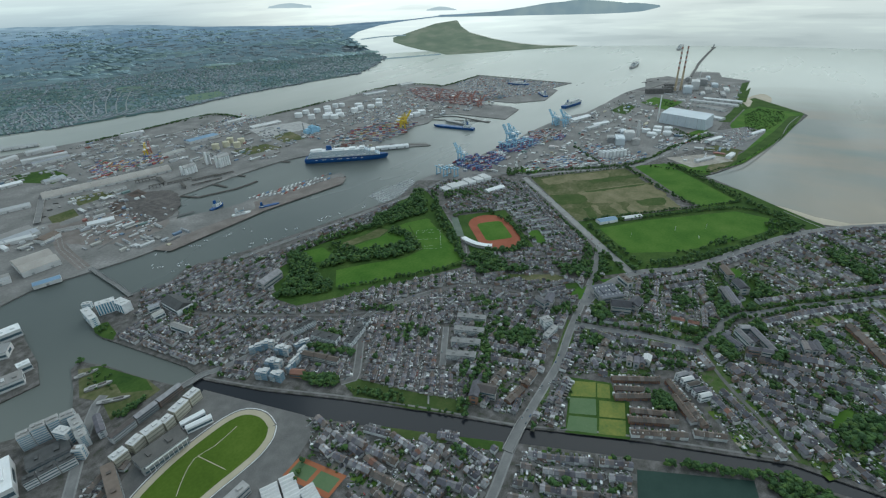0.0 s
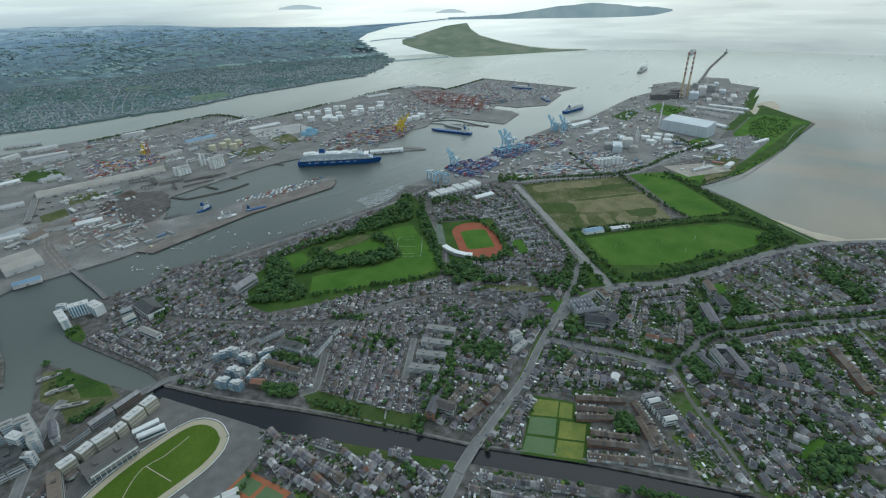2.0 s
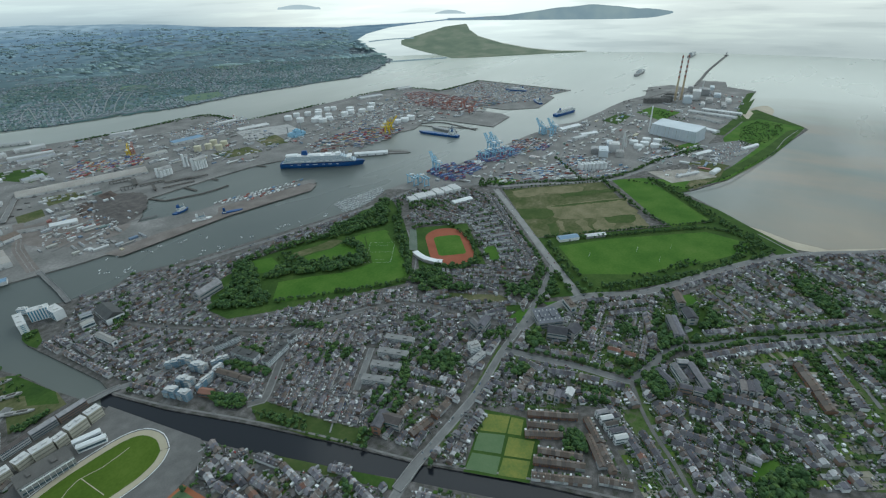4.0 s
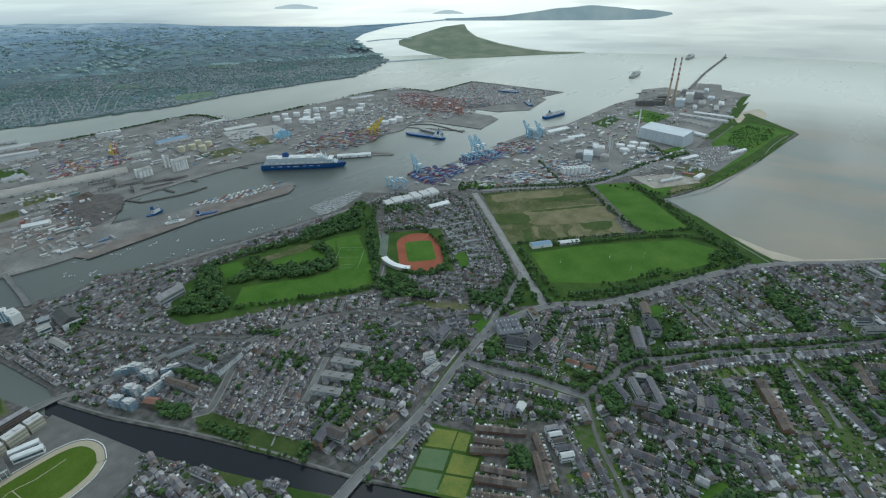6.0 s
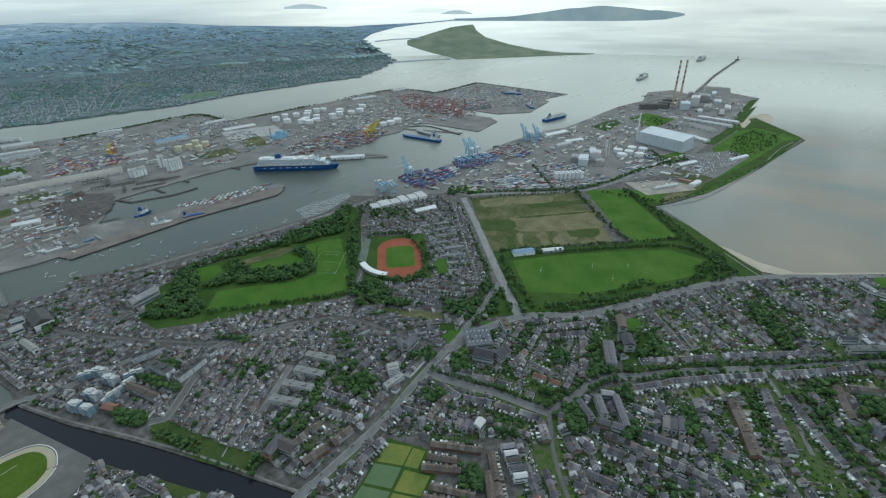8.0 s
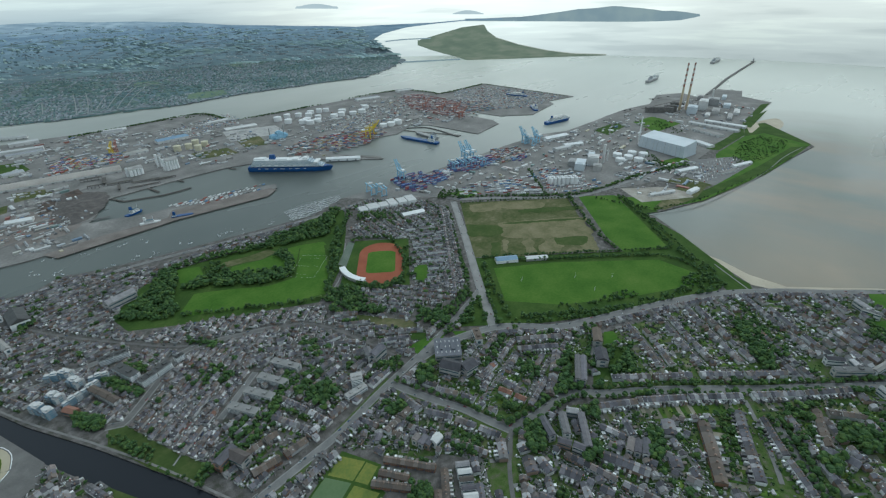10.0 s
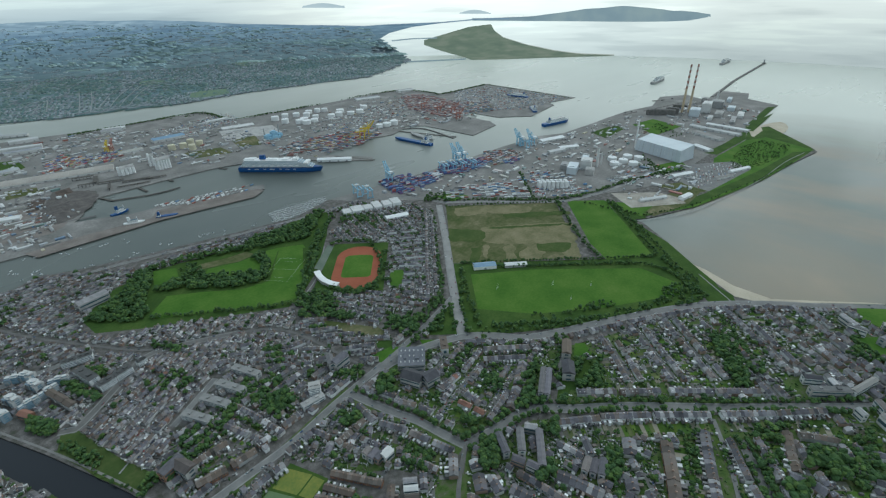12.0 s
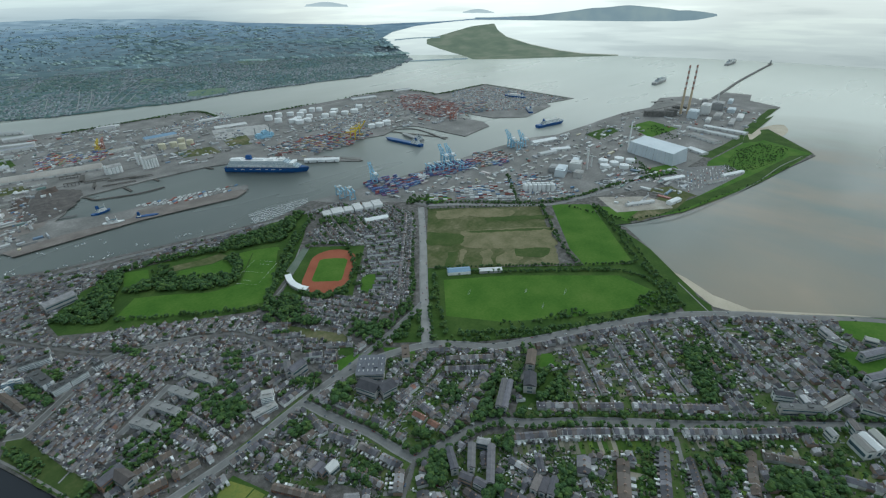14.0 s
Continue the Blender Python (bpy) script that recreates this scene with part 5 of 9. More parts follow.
def flats(a, b, width, height, wall, roof, label, storeys=4, pitched=False, group="", category="apartment block", bays=0, glass=None):
    """A block of flats with rows of windows on both long sides."""
    c, turn, length = rect(a, b, width)
    height += 0.07 * len(FLATS)
    FLATS.append(c)
    take(footprint(c, turn, length, width))
    ob = thing("apartment_block", label, category, group, pose(c.x, c.y, 0, 0, 0, math.degrees(turn)))
    part("wall", Bag().box(0, 0, 0, length, width, height).mesh("wall", wall), wall, ob)
    if pitched:
        part("roof", Bag().gable(0, 0, height, length, width, width * 0.28, over=0.6).mesh("roof", roof), roof, ob)
    else:
        top = Bag().box(0, 0, height + 0.01, length + 0.4, width + 0.4, 0.5)
        top.box(length * 0.2, 0, height + 0.52, 6, width * 0.4, 2.2)
        top.box(-length * 0.25, 0, height + 0.52, 4, width * 0.35, 1.8)
        part("roof", top.mesh("roof", roof), roof, ob)
    for k in range(bays):
        x = length * ((k + 0.5) / bays - 0.5)
        for y in (-width / 2, width / 2):
            part("glass_bay", Bag().box(x, y, 1.0, length / bays * 0.5, 0.3, height - 1.6).mesh("glass_bay", glass or GLASS), GLASS, ob)
    if bays:
        return ob
    fh = height / storeys
    for k in range(storeys):
        for y, deep in ((-width / 2, 0.14), (width / 2, 0.14)):
            part("window_band", Bag().box(0, y, k * fh + fh * 0.3, length * 0.94, deep, fh * 0.34).mesh("window_band", glass or GLASS), GLASS, ob)
        for x in (-length / 2, length / 2):
            part("end_window", Bag().box(x, 0, k * fh + fh * 0.3, 0.14, width * 0.4, fh * 0.42).mesh("end_window", glass or GLASS), GLASS, ob)
    return ob


SLAB_FLATS = [[(-345, 75), (-326, 33)], [(-315, 85), (-296, 42)], [(-286, 97), (-268, 51)], [(-254, 111), (-236, 65)]]
for _a, _b3 in SLAB_FLATS:
    flats(_a, _b3, 12, 10, PALE, PAVEMENT, "long pale four-storey slab of flats", 4, group="pale slab flats")
flats(*[(-205, -24), (-191, -33)], 15, 18, WHITE, CONCRETE, "white tower block beside the main road", 6)
flats(*[(-228, -40), (-194, -43)], 10, 8, WHITE, CONCRETE, "low white annexe of the tower block", 2)
for _p, _w, _h in (([(-434, 328), (-414, 323)], 12, 11), ([(-413, 323), (-393, 318)], 12, 11), ([(-420, 291), (-409, 245)], 15, 11), ([(-410, 224), (-387, 229)], 13, 11), ([(-386, 229), (-362, 235)], 13, 11), ([(-352, 238), (-338, 241)], 9, 9)):
    flats(*_p, _w, _h, WHITE, DARK_ROOF, "white apartment block with a dark roof", 4, group="white riverside apartments")
for _p, _w, _h in (([(-485, 347), (-471, 329)], 13, 15), ([(-477, 317), (-469, 293)], 14, 15), ([(-507, 303), (-498, 279)], 14, 16), ([(-529, 297), (-522, 278)], 14, 15), ([(-520, 275), (-515, 256)], 13, 15), ([(-501, 261), (-450, 277)], 8, 12), ([(-459, 294), (-434, 285)], 9, 11), ([(-502, 353), (-486, 342)], 10, 11)):
    _n0 = max(2, round(math.dist(*_p) / 9))
    for _k in range(_n0):
        _q0, _q1 = (Vector(_p[0]).lerp(Vector(_p[1]), (_k + e) / _n0) for e in (0.02, 0.98))
        _h1 = _h * (0.6, 0.85, 0.7)[_k % 3]
        flats(tuple(_q0), tuple(_q1), _w * (0.85 if _k % 2 else 1.0), _h1, (CONCRETE, BLUE_WALL, PALE)[_k % 3], (CONCRETE, BLUE_WALL, PALE)[(_k + 1) % 3], "stepped modern apartments with blue glass", 4, group="blue glass apartments", glass=BLUE_GLASS)
        _c3, _t3, _l3 = rect(tuple(_q0), tuple(_q1), 0)
        _ob3 = thing("roof_pavilion", "set-back glazed top storey on a flat roof", "pavilion", "set-back top storeys", pose(_c3.x, _c3.y, _h1 + 0.07 * (len(FLATS) - 1) + 0.5, 0, 0, math.degrees(_t3)))
        part("wall", Bag().box(0, 0, 0.02, _l3 * 0.66, _w * 0.5, 2.4).mesh("wall", PALE), PALE, _ob3)
        part("window_band", Bag().box(0, 0, 0.9, _l3 * 0.67, _w * 0.51, 1.1).mesh("window_band", BLUE_GLASS), BLUE_GLASS, _ob3)
        part("roof", Bag().box(0, 0, 2.43, _l3 * 0.74, _w * 0.58, 0.35).mesh("roof", PALE), PALE, _ob3)
for _p, _w, _h in (([(-463, 272), (-457, 249)], 10, 8), ([(-456, 248), (-451, 228)], 10, 8), ([(-451, 226), (-446, 208)], 10, 8)):
    flats(*_p, _w, _h, WALL, BROWN_TILE, "three-storey terrace round a planted court", 3, pitched=True, group="court terraces", category="terrace")
flats(*[(-500, 255), (-491, 236)], 11, 5, BRICK, RED_TILE, "low red-roofed hall by the canal", 1, pitched=True, category="hall")
flats(*[(-580, 689), (-552, 678)], 15, 20, WHITE, PALE, "white river corner apartments with tall blue bays", 6, group="river corner apartments", glass=BLUE_GLASS, bays=7)
flats(*[(-549, 679), (-546, 647)], 17, 16, WHITE, PALE, "white river corner apartments with tall blue bays", 5, group="river corner apartments", glass=BLUE_GLASS, bays=4)
flats(*[(-594, 702), (-600, 653)], 13, 15, WHITE, PALE, "rounded white apartment tower on the river corner", 5, group="river corner apartments", glass=BLUE_GLASS)
flats(*[(-586, 736), (-575, 725)], 9, 8, WHITE, PALE, "low white apartment wing on the river corner", 3, group="river corner apartments", glass=BLUE_GLASS)
for _p, _w, _h in (([(-778, 452), (-764, 448)], 13, 20), ([(-763, 448), (-748, 443)], 13, 23), ([(-747, 442), (-734, 439)], 13, 23), ([(-733, 438), (-718, 433)], 13, 21), ([(-723, 425), (-727, 400)], 13, 20), ([(-728, 398), (-731, 382)], 12, 16)):
    flats(*_p, _w, _h, PALE, CONCRETE, "pale dockside apartment block with tall windows", 7, group="dockside apartments", glass=BLUE_GLASS)
flats(*[(-744, 424), (-737, 404)], 12, 18, PALE, PALE, "pale penthouse block behind the dockside apartments", 5, group="dockside apartments", glass=BLUE_GLASS)
flats(*[(-799, 381), (-786, 378)], 13, 9, PALE, DARK_ROOF, "low white bar with dark roof lights", 3, group="dockside bars")
flats(*[(-785, 377), (-766, 373)], 13, 10, PALE, DARK_ROOF, "low white bar with dark roof lights", 3, group="dockside bars")
flats(*[(-765, 372), (-748, 368)], 13, 10, PALE, DARK_ROOF, "low white bar with dark roof lights", 3, group="dockside bars")
flats(*[(-787, 410), (-742, 397)], 26, 7, STEEL, DARK_ROOF, "dark flat-roofed podium between apartments", 1, category="podium")
flats(*[(-746, 375), (-738, 366)], 10, 13, PALE, EXTENSION, "teal glass office corner block", 4, category="office", glass=BLUE_GLASS)
for _p, _w, _h in (([(-727, 318), (-709, 319)], 13, 12), ([(-704, 320), (-688, 324)], 13, 12), ([(-686, 321), (-663, 322)], 13, 13), ([(-662, 320), (-648, 323)], 12, 11), ([(-645, 325), (-622, 330)], 13, 13), ([(-619, 333), (-601, 336)], 13, 12)):
    flats(*_p, _w, _h, CREAM_WALL, PALE, "cream commercial block beside the race track", 3, group="race track street blocks", category="building", glass=CREAM_TRIM)
for _p, _w, _h in (([(-711, 360), (-678, 365)], 9, 7), ([(-676, 365), (-645, 368)], 9, 7), ([(-643, 368), (-607, 372)], 9, 7), ([(-702, 416), (-712, 379)], 9, 7)):
    flats(*_p, _w, _h, WALL, SLATE, "long three-storey terrace with a slate roof", 3, pitched=True, group="terraces by the river", category="terrace")
flats(*[(-713, 285), (-655, 283)], 26, 11, STEEL, mat("grandstand_roof", [grey(0.085, 0.05), grey(0.11, 0.06), grey(0.14, 0.06)], 0.05, 0.5), "dark-roofed race track grandstand with white fascia", 2, category="grandstand")
_ga, _gb = [(-710, 270), (-656, 269)]
_fascia = thing("fascia_rail", "long white fascia along the grandstand roof", "fascia")
part("beam", Bag().beam((*_ga, 12.6), (*_gb, 12.6), 1.4).mesh("beam", WHITE), WHITE, _fascia)
for _k in range(9):
    _q = Vector(_ga).lerp(Vector(_gb), (_k + 0.5) / 9)
    part("post", Bag().box(_q.x, _q.y, 0, 0.5, 0.5, 11.8).mesh("post", WHITE), WHITE, _fascia)
for _p, _w, _h, _l in (([(-490, 606), (-491, 551)], 30, 8, "wide dark-roofed hall near the river mouth"), ([(-528, 612), (-509, 608)], 9, 6, "small pale-roofed shed near the river mouth"), ([(-537, 580), (-517, 579)], 12, 6, "white-roofed shed near the river mouth"), ([(-530, 527), (-523, 479)], 10, 6, "zigzag school wing near the river mouth")):
    flats(*_p, _w, _h, WHITE, DARK_ROOF if "dark" in _l else SHED, _l, 1, pitched=True, category="shed")
for _p in ([(-648, 303), (-617, 295)], [(-648, 290), (-617, 279)]):
    flats(*_p, 7, 5, WHITE, WHITE, "white canopy roof beside the race track", 1, pitched=True, group="white canopies", category="canopy")
for _p, _w, _h, _m in (([(-710, 758), (-678, 753)], 24, 9, WHITE), ([(-723, 631), (-706, 629)], 14, 8, WHITE), ([(-754, 613), (-724, 605)], 26, 7, SHED), ([(-750, 726), (-711, 702)], 30, 7, SHED), ([(-832, 412), (-801, 404)], 60, 12, WHITE), ([(-836, 459), (-804, 450)], 40, 12, WHITE)):
    flats(*_p, _w, _h, PALE, _m, "pale flat-roofed dockland shed", 1, group="dockland sheds", category="shed")
HULKS = [([(-687, 494), (-654, 479)], 7, 4), ([(-689, 451), (-655, 423)], 7, 3), ([(-683, 537), (-653, 528)], 6, 3)]
for _p, _w, _h, _m in (([(-733, 317), (-752, 251)], 14, 8, BROWN_TILE), ([(-687, 149), (-657, 149)], 12, 7, CONCRETE)):
    flats(*_p, _w, _h, CONCRETE, _m, "grey-walled block with a plain roof", 2, group="blocks south of the river", category="building")
LOW_HALLS = [((-658, 122), (-640, 113), 30), ((-638, 112), (-622, 104), 34), ((-648, 90), (-634, 84), 22), ((-632, 83), (-616, 77), 26)]
_wa, _wb = (Vector(p) for p in [(-209, -240), (-236, -274)])
_wh = radians(-43)
for _k in range(5):
    _q = _wa.lerp(_wb, _k / 4)
    _dx = Vector((math.cos(_wh), math.sin(_wh))) * 8.5
    flats(tuple(_q - _dx), tuple(_q + _dx), 6.5, 5 + 0.3 * (_k % 3), WHITE, (SLATE, PALE, BROWN_TILE)[_k % 3], "white stepped terrace house with a low pitched roof", 2, pitched=True, group="white stepped terraces", category="terrace")
for _p, _w, _h, _l in (([(-91, -104), (-80, -135)], 22, 8, "wide slate-roofed hall among trees"), ([(-81, -138), (-58, -142)], 20, 9, "dark slate hall with a hipped end"), ([(-151, -11), (-124, -7)], 14, 12, "grey stone church with a slate roof"), ([(-143, 12), (-152, -9)], 10, 10, "grey stone church transept"),
                       ([(-372, 491), (-319, 500)], 20, 9, "long pale works building"), ([(-406, -9), (-378, 0)], 13, 8, "brick community hall with a slate roof"), ([(-386, -2), (-378, -30)], 16, 7, "low hall with a lilac slate roof")):
    flats(*_p, _w, _h, BRICK if "brick" in _l else CONCRETE, SLATE, _l, 2, pitched=True, category="hall")
SCHOOL_ROOF = mat("slate_blue_flat_roof", [(0.1, 0.105, 0.125), (0.135, 0.14, 0.16), (0.17, 0.17, 0.19)], 0.1, 0.9)
# A school under rows of rooflights, and the ridged halls by the square.
flats(*[(-71, -72), (-41, -102)], 44, 6, CONCRETE, SCHOOL_ROOF, "wide grey school block with rows of rooflights", 2, category="school")
_c3, _t3, _l3 = rect(*[(-71, -72), (-41, -102)], 0)
for _i in range(3):
    for _k in range(6):
        _q = placed([(-_l3 * 0.4 + _l3 * 0.16 * _k, -13 + 13 * _i)], _c3, _t3)[0]
        _ob3 = thing("rooflight", "small white rooflight on the school roof", "rooflight", "school rooflights", pose(*_q, 6.5 + 0.07 * (len(FLATS) - 1) + 0.02, 0, 0, math.degrees(_t3)))
        part("kerb", Bag().box(0, 0, 0, 1.3, 3.4, 0.5).mesh("kerb", WHITE), WHITE, _ob3)
        part("pane", Bag().gable(0, 0, 0.76, 1.2, 3.2, 0.5, over=0.05).mesh("pane", PALE), PALE, _ob3)
for _p in ([(58, -258), (10, -283)], [(62, -266), (14, -291)]):
    flats(*_p, 7.5, 7, CONCRETE, SLATE, "narrow ridged grey school hall", 2, pitched=True, group="ridged school halls", category="hall")
flats(*[(138, -252), (108, -269)], 14, 7, CONCRETE, BROWN_TILE, "grey-roofed wing beside a green court", 2, pitched=True, category="hall")
flats(*[(93, -279), (69, -295)], 18, 8, CONCRETE, SLATE, "dark-roofed school wing by the trees", 2, pitched=True, category="hall")
flats(*[(11, -92), (-9, -116)], 12, 6, PALE, BROWN_TILE, "small pale hall with a dark roof", 1, category="hall")
# A ring of low grey houses round a court, and its neighbours.
for _p in ([(-60, -295), (-88, -318)], [(-52, -297), (-44, -312)], [(-45, -315), (-89, -348)], [(-103, -313), (-98, -329)], [(-97, -331), (-94, -346)], [(-85, -278), (-103, -305)]):
    flats(*_p, 9, 5.2, WALL, SLATE, "grey-roofed sheltered housing round a court", 2, pitched=True, group="housing round a court", category="housing")
for _p in ([(-40, -384), (-61, -389)], [(-37, -392), (-57, -398)], [(-29, -399), (-53, -407)], [(-222, -170), (-211, -168)], [(-221, -180), (-206, -177)], [(-217, -187), (-205, -185)]):
    flats(*_p, 8, 3.2, WALL, SLATE, "small pale-gabled workshop in a yard", 1, pitched=True, group="small workshops", category="workshop")
flats(*[(-209, -191), (-194, -190)], 11, 4, PALE, PALE, "hall with a pale sheet roof", 1, pitched=True, category="hall")
for _k3, (_p, _w, _h) in enumerate((([(509, -576), (488, -600)], 12, 7), ([(484, -587), (482, -614)], 12, 7), ([(468, -633), (507, -657)], 14, 7), ([(523, -631), (526, -648)], 12, 6), ([(292, -554), (305, -575)], 12, 6), ([(269, -566), (302, -609)], 12, 7), ([(311, -584), (301, -593)], 9, 6), ([(301, -612), (352, -633)], 9, 7), ([(304, -639), (289, -650)], 10, 6), ([(343, -647), (349, -675)], 12, 7), ([(414, -646), (446, -667)], 12, 7), ([(268, -620), (259, -630)], 9, 6))):
    flats(*_p, _w * 0.85, _h * 0.75, WALL, (SLATE, EXTENSION, SLATE, SHED)[_k3 % 4], "low pale-walled village building", 2, pitched=_k3 % 4 != 1, group="village centre buildings", category="building")
for _p in ([(274, -646), (257, -665)], [(285, -652), (268, -673)], [(299, -661), (280, -682)]):
    flats(*_p, 11, 6, PALE, SHED, "pale ribbed-roof market shed", 1, pitched=True, group="market sheds", category="shed")

# ---- the stand, the pavilion and the bridges ----
def pitched_hall(a, b, width, height, wall, roof, label, category="warehouse", group="", bays=1, name="warehouse"):
    """A shed of one or several ridged bays, with a loading door."""
    c, turn, length = rect(a, b, width)
    take(footprint(c, turn, length, width))
    ob = thing(name, label, category, group, pose(c.x, c.y, 0.5, 0, 0, math.degrees(turn)))
    part("wall", Bag().box(0, 0, -0.5, length, width, height).mesh("wall", wall), wall, ob)
    w = width / bays
    for k in range(bays):
        part("roof", Bag().gable(0, -width / 2 + w * (k + 0.5), height - 0.45, length, w - 0.05, w * 0.14 + 0.4, over=0.0).mesh("roof", roof), roof, ob)
    n = max(1, int(length / 25))
    for i in range(n):
        part("loading_door", Bag().box(-length / 2 + length * (i + 0.5) / n, -width / 2 - 0.06, -0.45, 5, 0.16, min(5, height * 0.6)).mesh("loading_door", STEEL), STEEL, ob)
    return ob


for _a, _b3, _w in LOW_HALLS:
    pitched_hall(_a, _b3, _w, 5, WHITE, PALE, "low school hall with many pale ridged roofs", "hall", "low school halls", 6, "school_hall")
stand = thing("grandstand", "curved grandstand with a white roof beside the track", "grandstand")
_arc = [(2, 256), (-5, 238), (-9, 214), (-6, 193), (-0, 180)]
part("seating", strip_mesh("seating", _arc, 11, 4.0, CONCRETE, 4.0), CONCRETE, stand)
part("canopy", strip_mesh("canopy", [(x, y) for x, y in _arc], 13, 9.0, WHITE, 0.6), WHITE, stand, "white curved roof")
for _x, _y in smooth_line(_arc, 9):
    part("post", Bag().box(_x, _y, 0, 0.5, 0.5, 8.4).mesh("post", STEEL), STEEL, stand)

pavilion = pitched_hall(*[(234, 22), (270, -9)], 20, 7, WHITE, BLUE_ROOF, "white sports pavilion with a pale blue roof", "pavilion", name="pavilion")
pitched_hall(*[(281, -24), (316, -57)], 14, 6, STEEL, SHED, "open-sided grey sports shed", "shed", name="sports_shed")

BRIDGE_Z = 1.2


def bridge(line, width, label, piers=3, parapet=CONCRETE, z=BRIDGE_Z, name="road_bridge"):
    ob = thing(name, label, "bridge")
    part("deck", strip_mesh("deck", line, width, z, ASPHALT, 1.4, bend=False), ASPHALT, ob)
    left, right = sides(line, width / 2)
    for s in (left, right):
        b = Bag()
        for p, q in zip(s, s[1:]):
            b.beam((*p, z + 0.6), (*q, z + 0.6), 0.5, 1.2)
        part("parapet", b.mesh("parapet", parapet), parapet, ob)
    for k in range(piers):
        t = (k + 1) / (piers + 1)
        x, y = line[0][0] + (line[-1][0] - line[0][0]) * t, line[0][1] + (line[-1][1] - line[0][1]) * t
        a = math.atan2(line[-1][1] - line[0][1], line[-1][0] - line[0][0])
        part("pier", Bag().box(x, y, -3.5, 2.5, width * 0.85, 3.5 + z - 1.3, a).mesh("pier", QUAY), QUAY, ob)
    return ob


bridge([(-391, -81), (-412, -81), (-437, -83), (-451, -84)], 13, "stone road bridge over the river", 2)
bridge([(-621, 380), (-598, 375), (-578, 374), (-563, 369)], 11, "old arched stone bridge", 1)
bridge([(-508, 890), (-511, 821), (-513, 757), (-518, 698)], 9, "low steel toll bridge at the river mouth", 5, STEEL, 2.0)

# ---- the port ----
BEIGE_ROOF = mat("sandy_sheet_roof", [(0.3, 0.275, 0.25), (0.36, 0.33, 0.3), (0.42, 0.39, 0.36)], 0.03, 0.4, rough=0.7)
for _p, _w, _h, _wall, _roof, _l in (
        ([(162, 1623), (283, 1615)], 44, 11, PALE, BLUE_ROOF, "warehouse with a blue sheet roof"),
        ([(74, 1968), (151, 1948)], 40, 9, PALE, SHED, "plain grey-roofed port warehouse"), ([(-228, 2066), (-130, 2055)], 30, 12, PALE, SHED, "long pale port warehouse"), ([(-270, 1882), (-155, 1865)], 28, 10, PALE, SHED, "long pale port warehouse"),
        ([(444, 892), (529, 810)], 24, 9, WHITE, WHITE, "white cruise terminal shed on the pier"), ([(434, 1593), (567, 1564)], 40, 5, PALE, PALE, "wide low pale shed"),
        ([(-330, 1622), (-269, 1626)], 30, 9, PALE, SHED, "low grey-roofed port storage shed"), ([(-408, 1134), (-352, 1113)], 26, 8, PALE, SHED, "rusty grey port shed"), 
        ([(-272, 1342), (-214, 1338)], 18, 7, PALE, SHED, "low grey-roofed port storage shed"), ([(16, 1546), (99, 1544)], 26, 8, PALE, SHED, "low grey-roofed port storage shed"),
        ([(-282, 1938), (-147, 1901)], 22, 15, PALE, SHED, "long pale quayside block"), ([(-323, 2019), (-264, 2043)], 22, 14, PALE, SHED, "long pale quayside block"), ([(-255, 2241), (-142, 2182)], 18, 10, PALE, SHED, "long pale shore warehouse"), ([(-567, 1224), (-493, 1228)], 70, 10, PALE, SHED, "wide many-bayed grey warehouse"), ([(-515, 1132), (-475, 1147)], 34, 10, PALE, BROWN_TILE, "tan-roofed warehouse by the road"), ([(-467, 1169), (-414, 1140)], 16, 6, PALE, SHED, "low grey-roofed port storage shed"), ([(-495, 1459), (-427, 1441)], 30, 8, PALE, SHED, "low grey-roofed port storage shed"), ([(-420, 1702), (-362, 1697)], 26, 8, PALE, WHITE, "white-roofed port storage shed"), ([(-607, 909), (-561, 895)], 20, 8, PALE, BLUE_ROOF, "quay shed with coloured panels"), ([(-689, 1009), (-618, 993)], 36, 9, PALE, SHED, "grey warehouse by the quay"),
        ([(88, 1992), (174, 1975)], 30, 8, PALE, PALE, "pale shore warehouse roof"), ([(-598, 1018), (-528, 1012)], 88, 13, PALE, BEIGE_ROOF, "large sandy-roofed warehouse beside the bridge"), ([(-570, 1213), (-508, 1192)], 40, 10, PALE, SHED, "grey warehouse by the quay"),
        ([(438, 1765), (536, 1767)], 26, 7, PALE, SHED, "pale low-roofed port shed"), ([(1173, 1596), (1303, 1555)], 40, 9, PALE, SHED, "pale low-roofed port shed"), ([(1473, 1588), (1569, 1563)], 40, 9, PALE, SHED, "pale low-roofed port shed")):
    pitched_hall(*_p, _w, _h, _wall, _roof, _l, bays=2 if _w > 35 else 1)
# The very long transit shed under a vaulted roof.
_c3, _t3, _l3 = rect((-385, 1480), (-48, 1382), 60)
vault = thing("transit_shed", "very long transit shed with a vaulted sandy-grey roof", "warehouse", at=pose(_c3.x, _c3.y, 0.5, 0, 0, math.degrees(_t3)))
part("wall", Bag().box(0, 0, -0.5, _l3, 56, 7).mesh("wall", PALE), PALE, vault)
for _k in range(14):
    _v, _f = [], []
    for _x in (_l3 * (_k / 14 - 0.5) + 0.15, _l3 * ((_k + 1) / 14 - 0.5) - 0.15):
        _v += [(_x, -28.5 + 57 * _i / 10, 6.55 + 9 * math.sin(math.pi * _i / 10) ** 0.8) for _i in range(11)]
    _f = [(_i, 11 + _i, 12 + _i, _i + 1) for _i in range(10)] + [tuple(range(10, -1, -1)), tuple(range(11, 22))]
    part("roof_bay", mesh_of("roof_bay", _v, _f, BEIGE_ROOF), BEIGE_ROOF, vault)
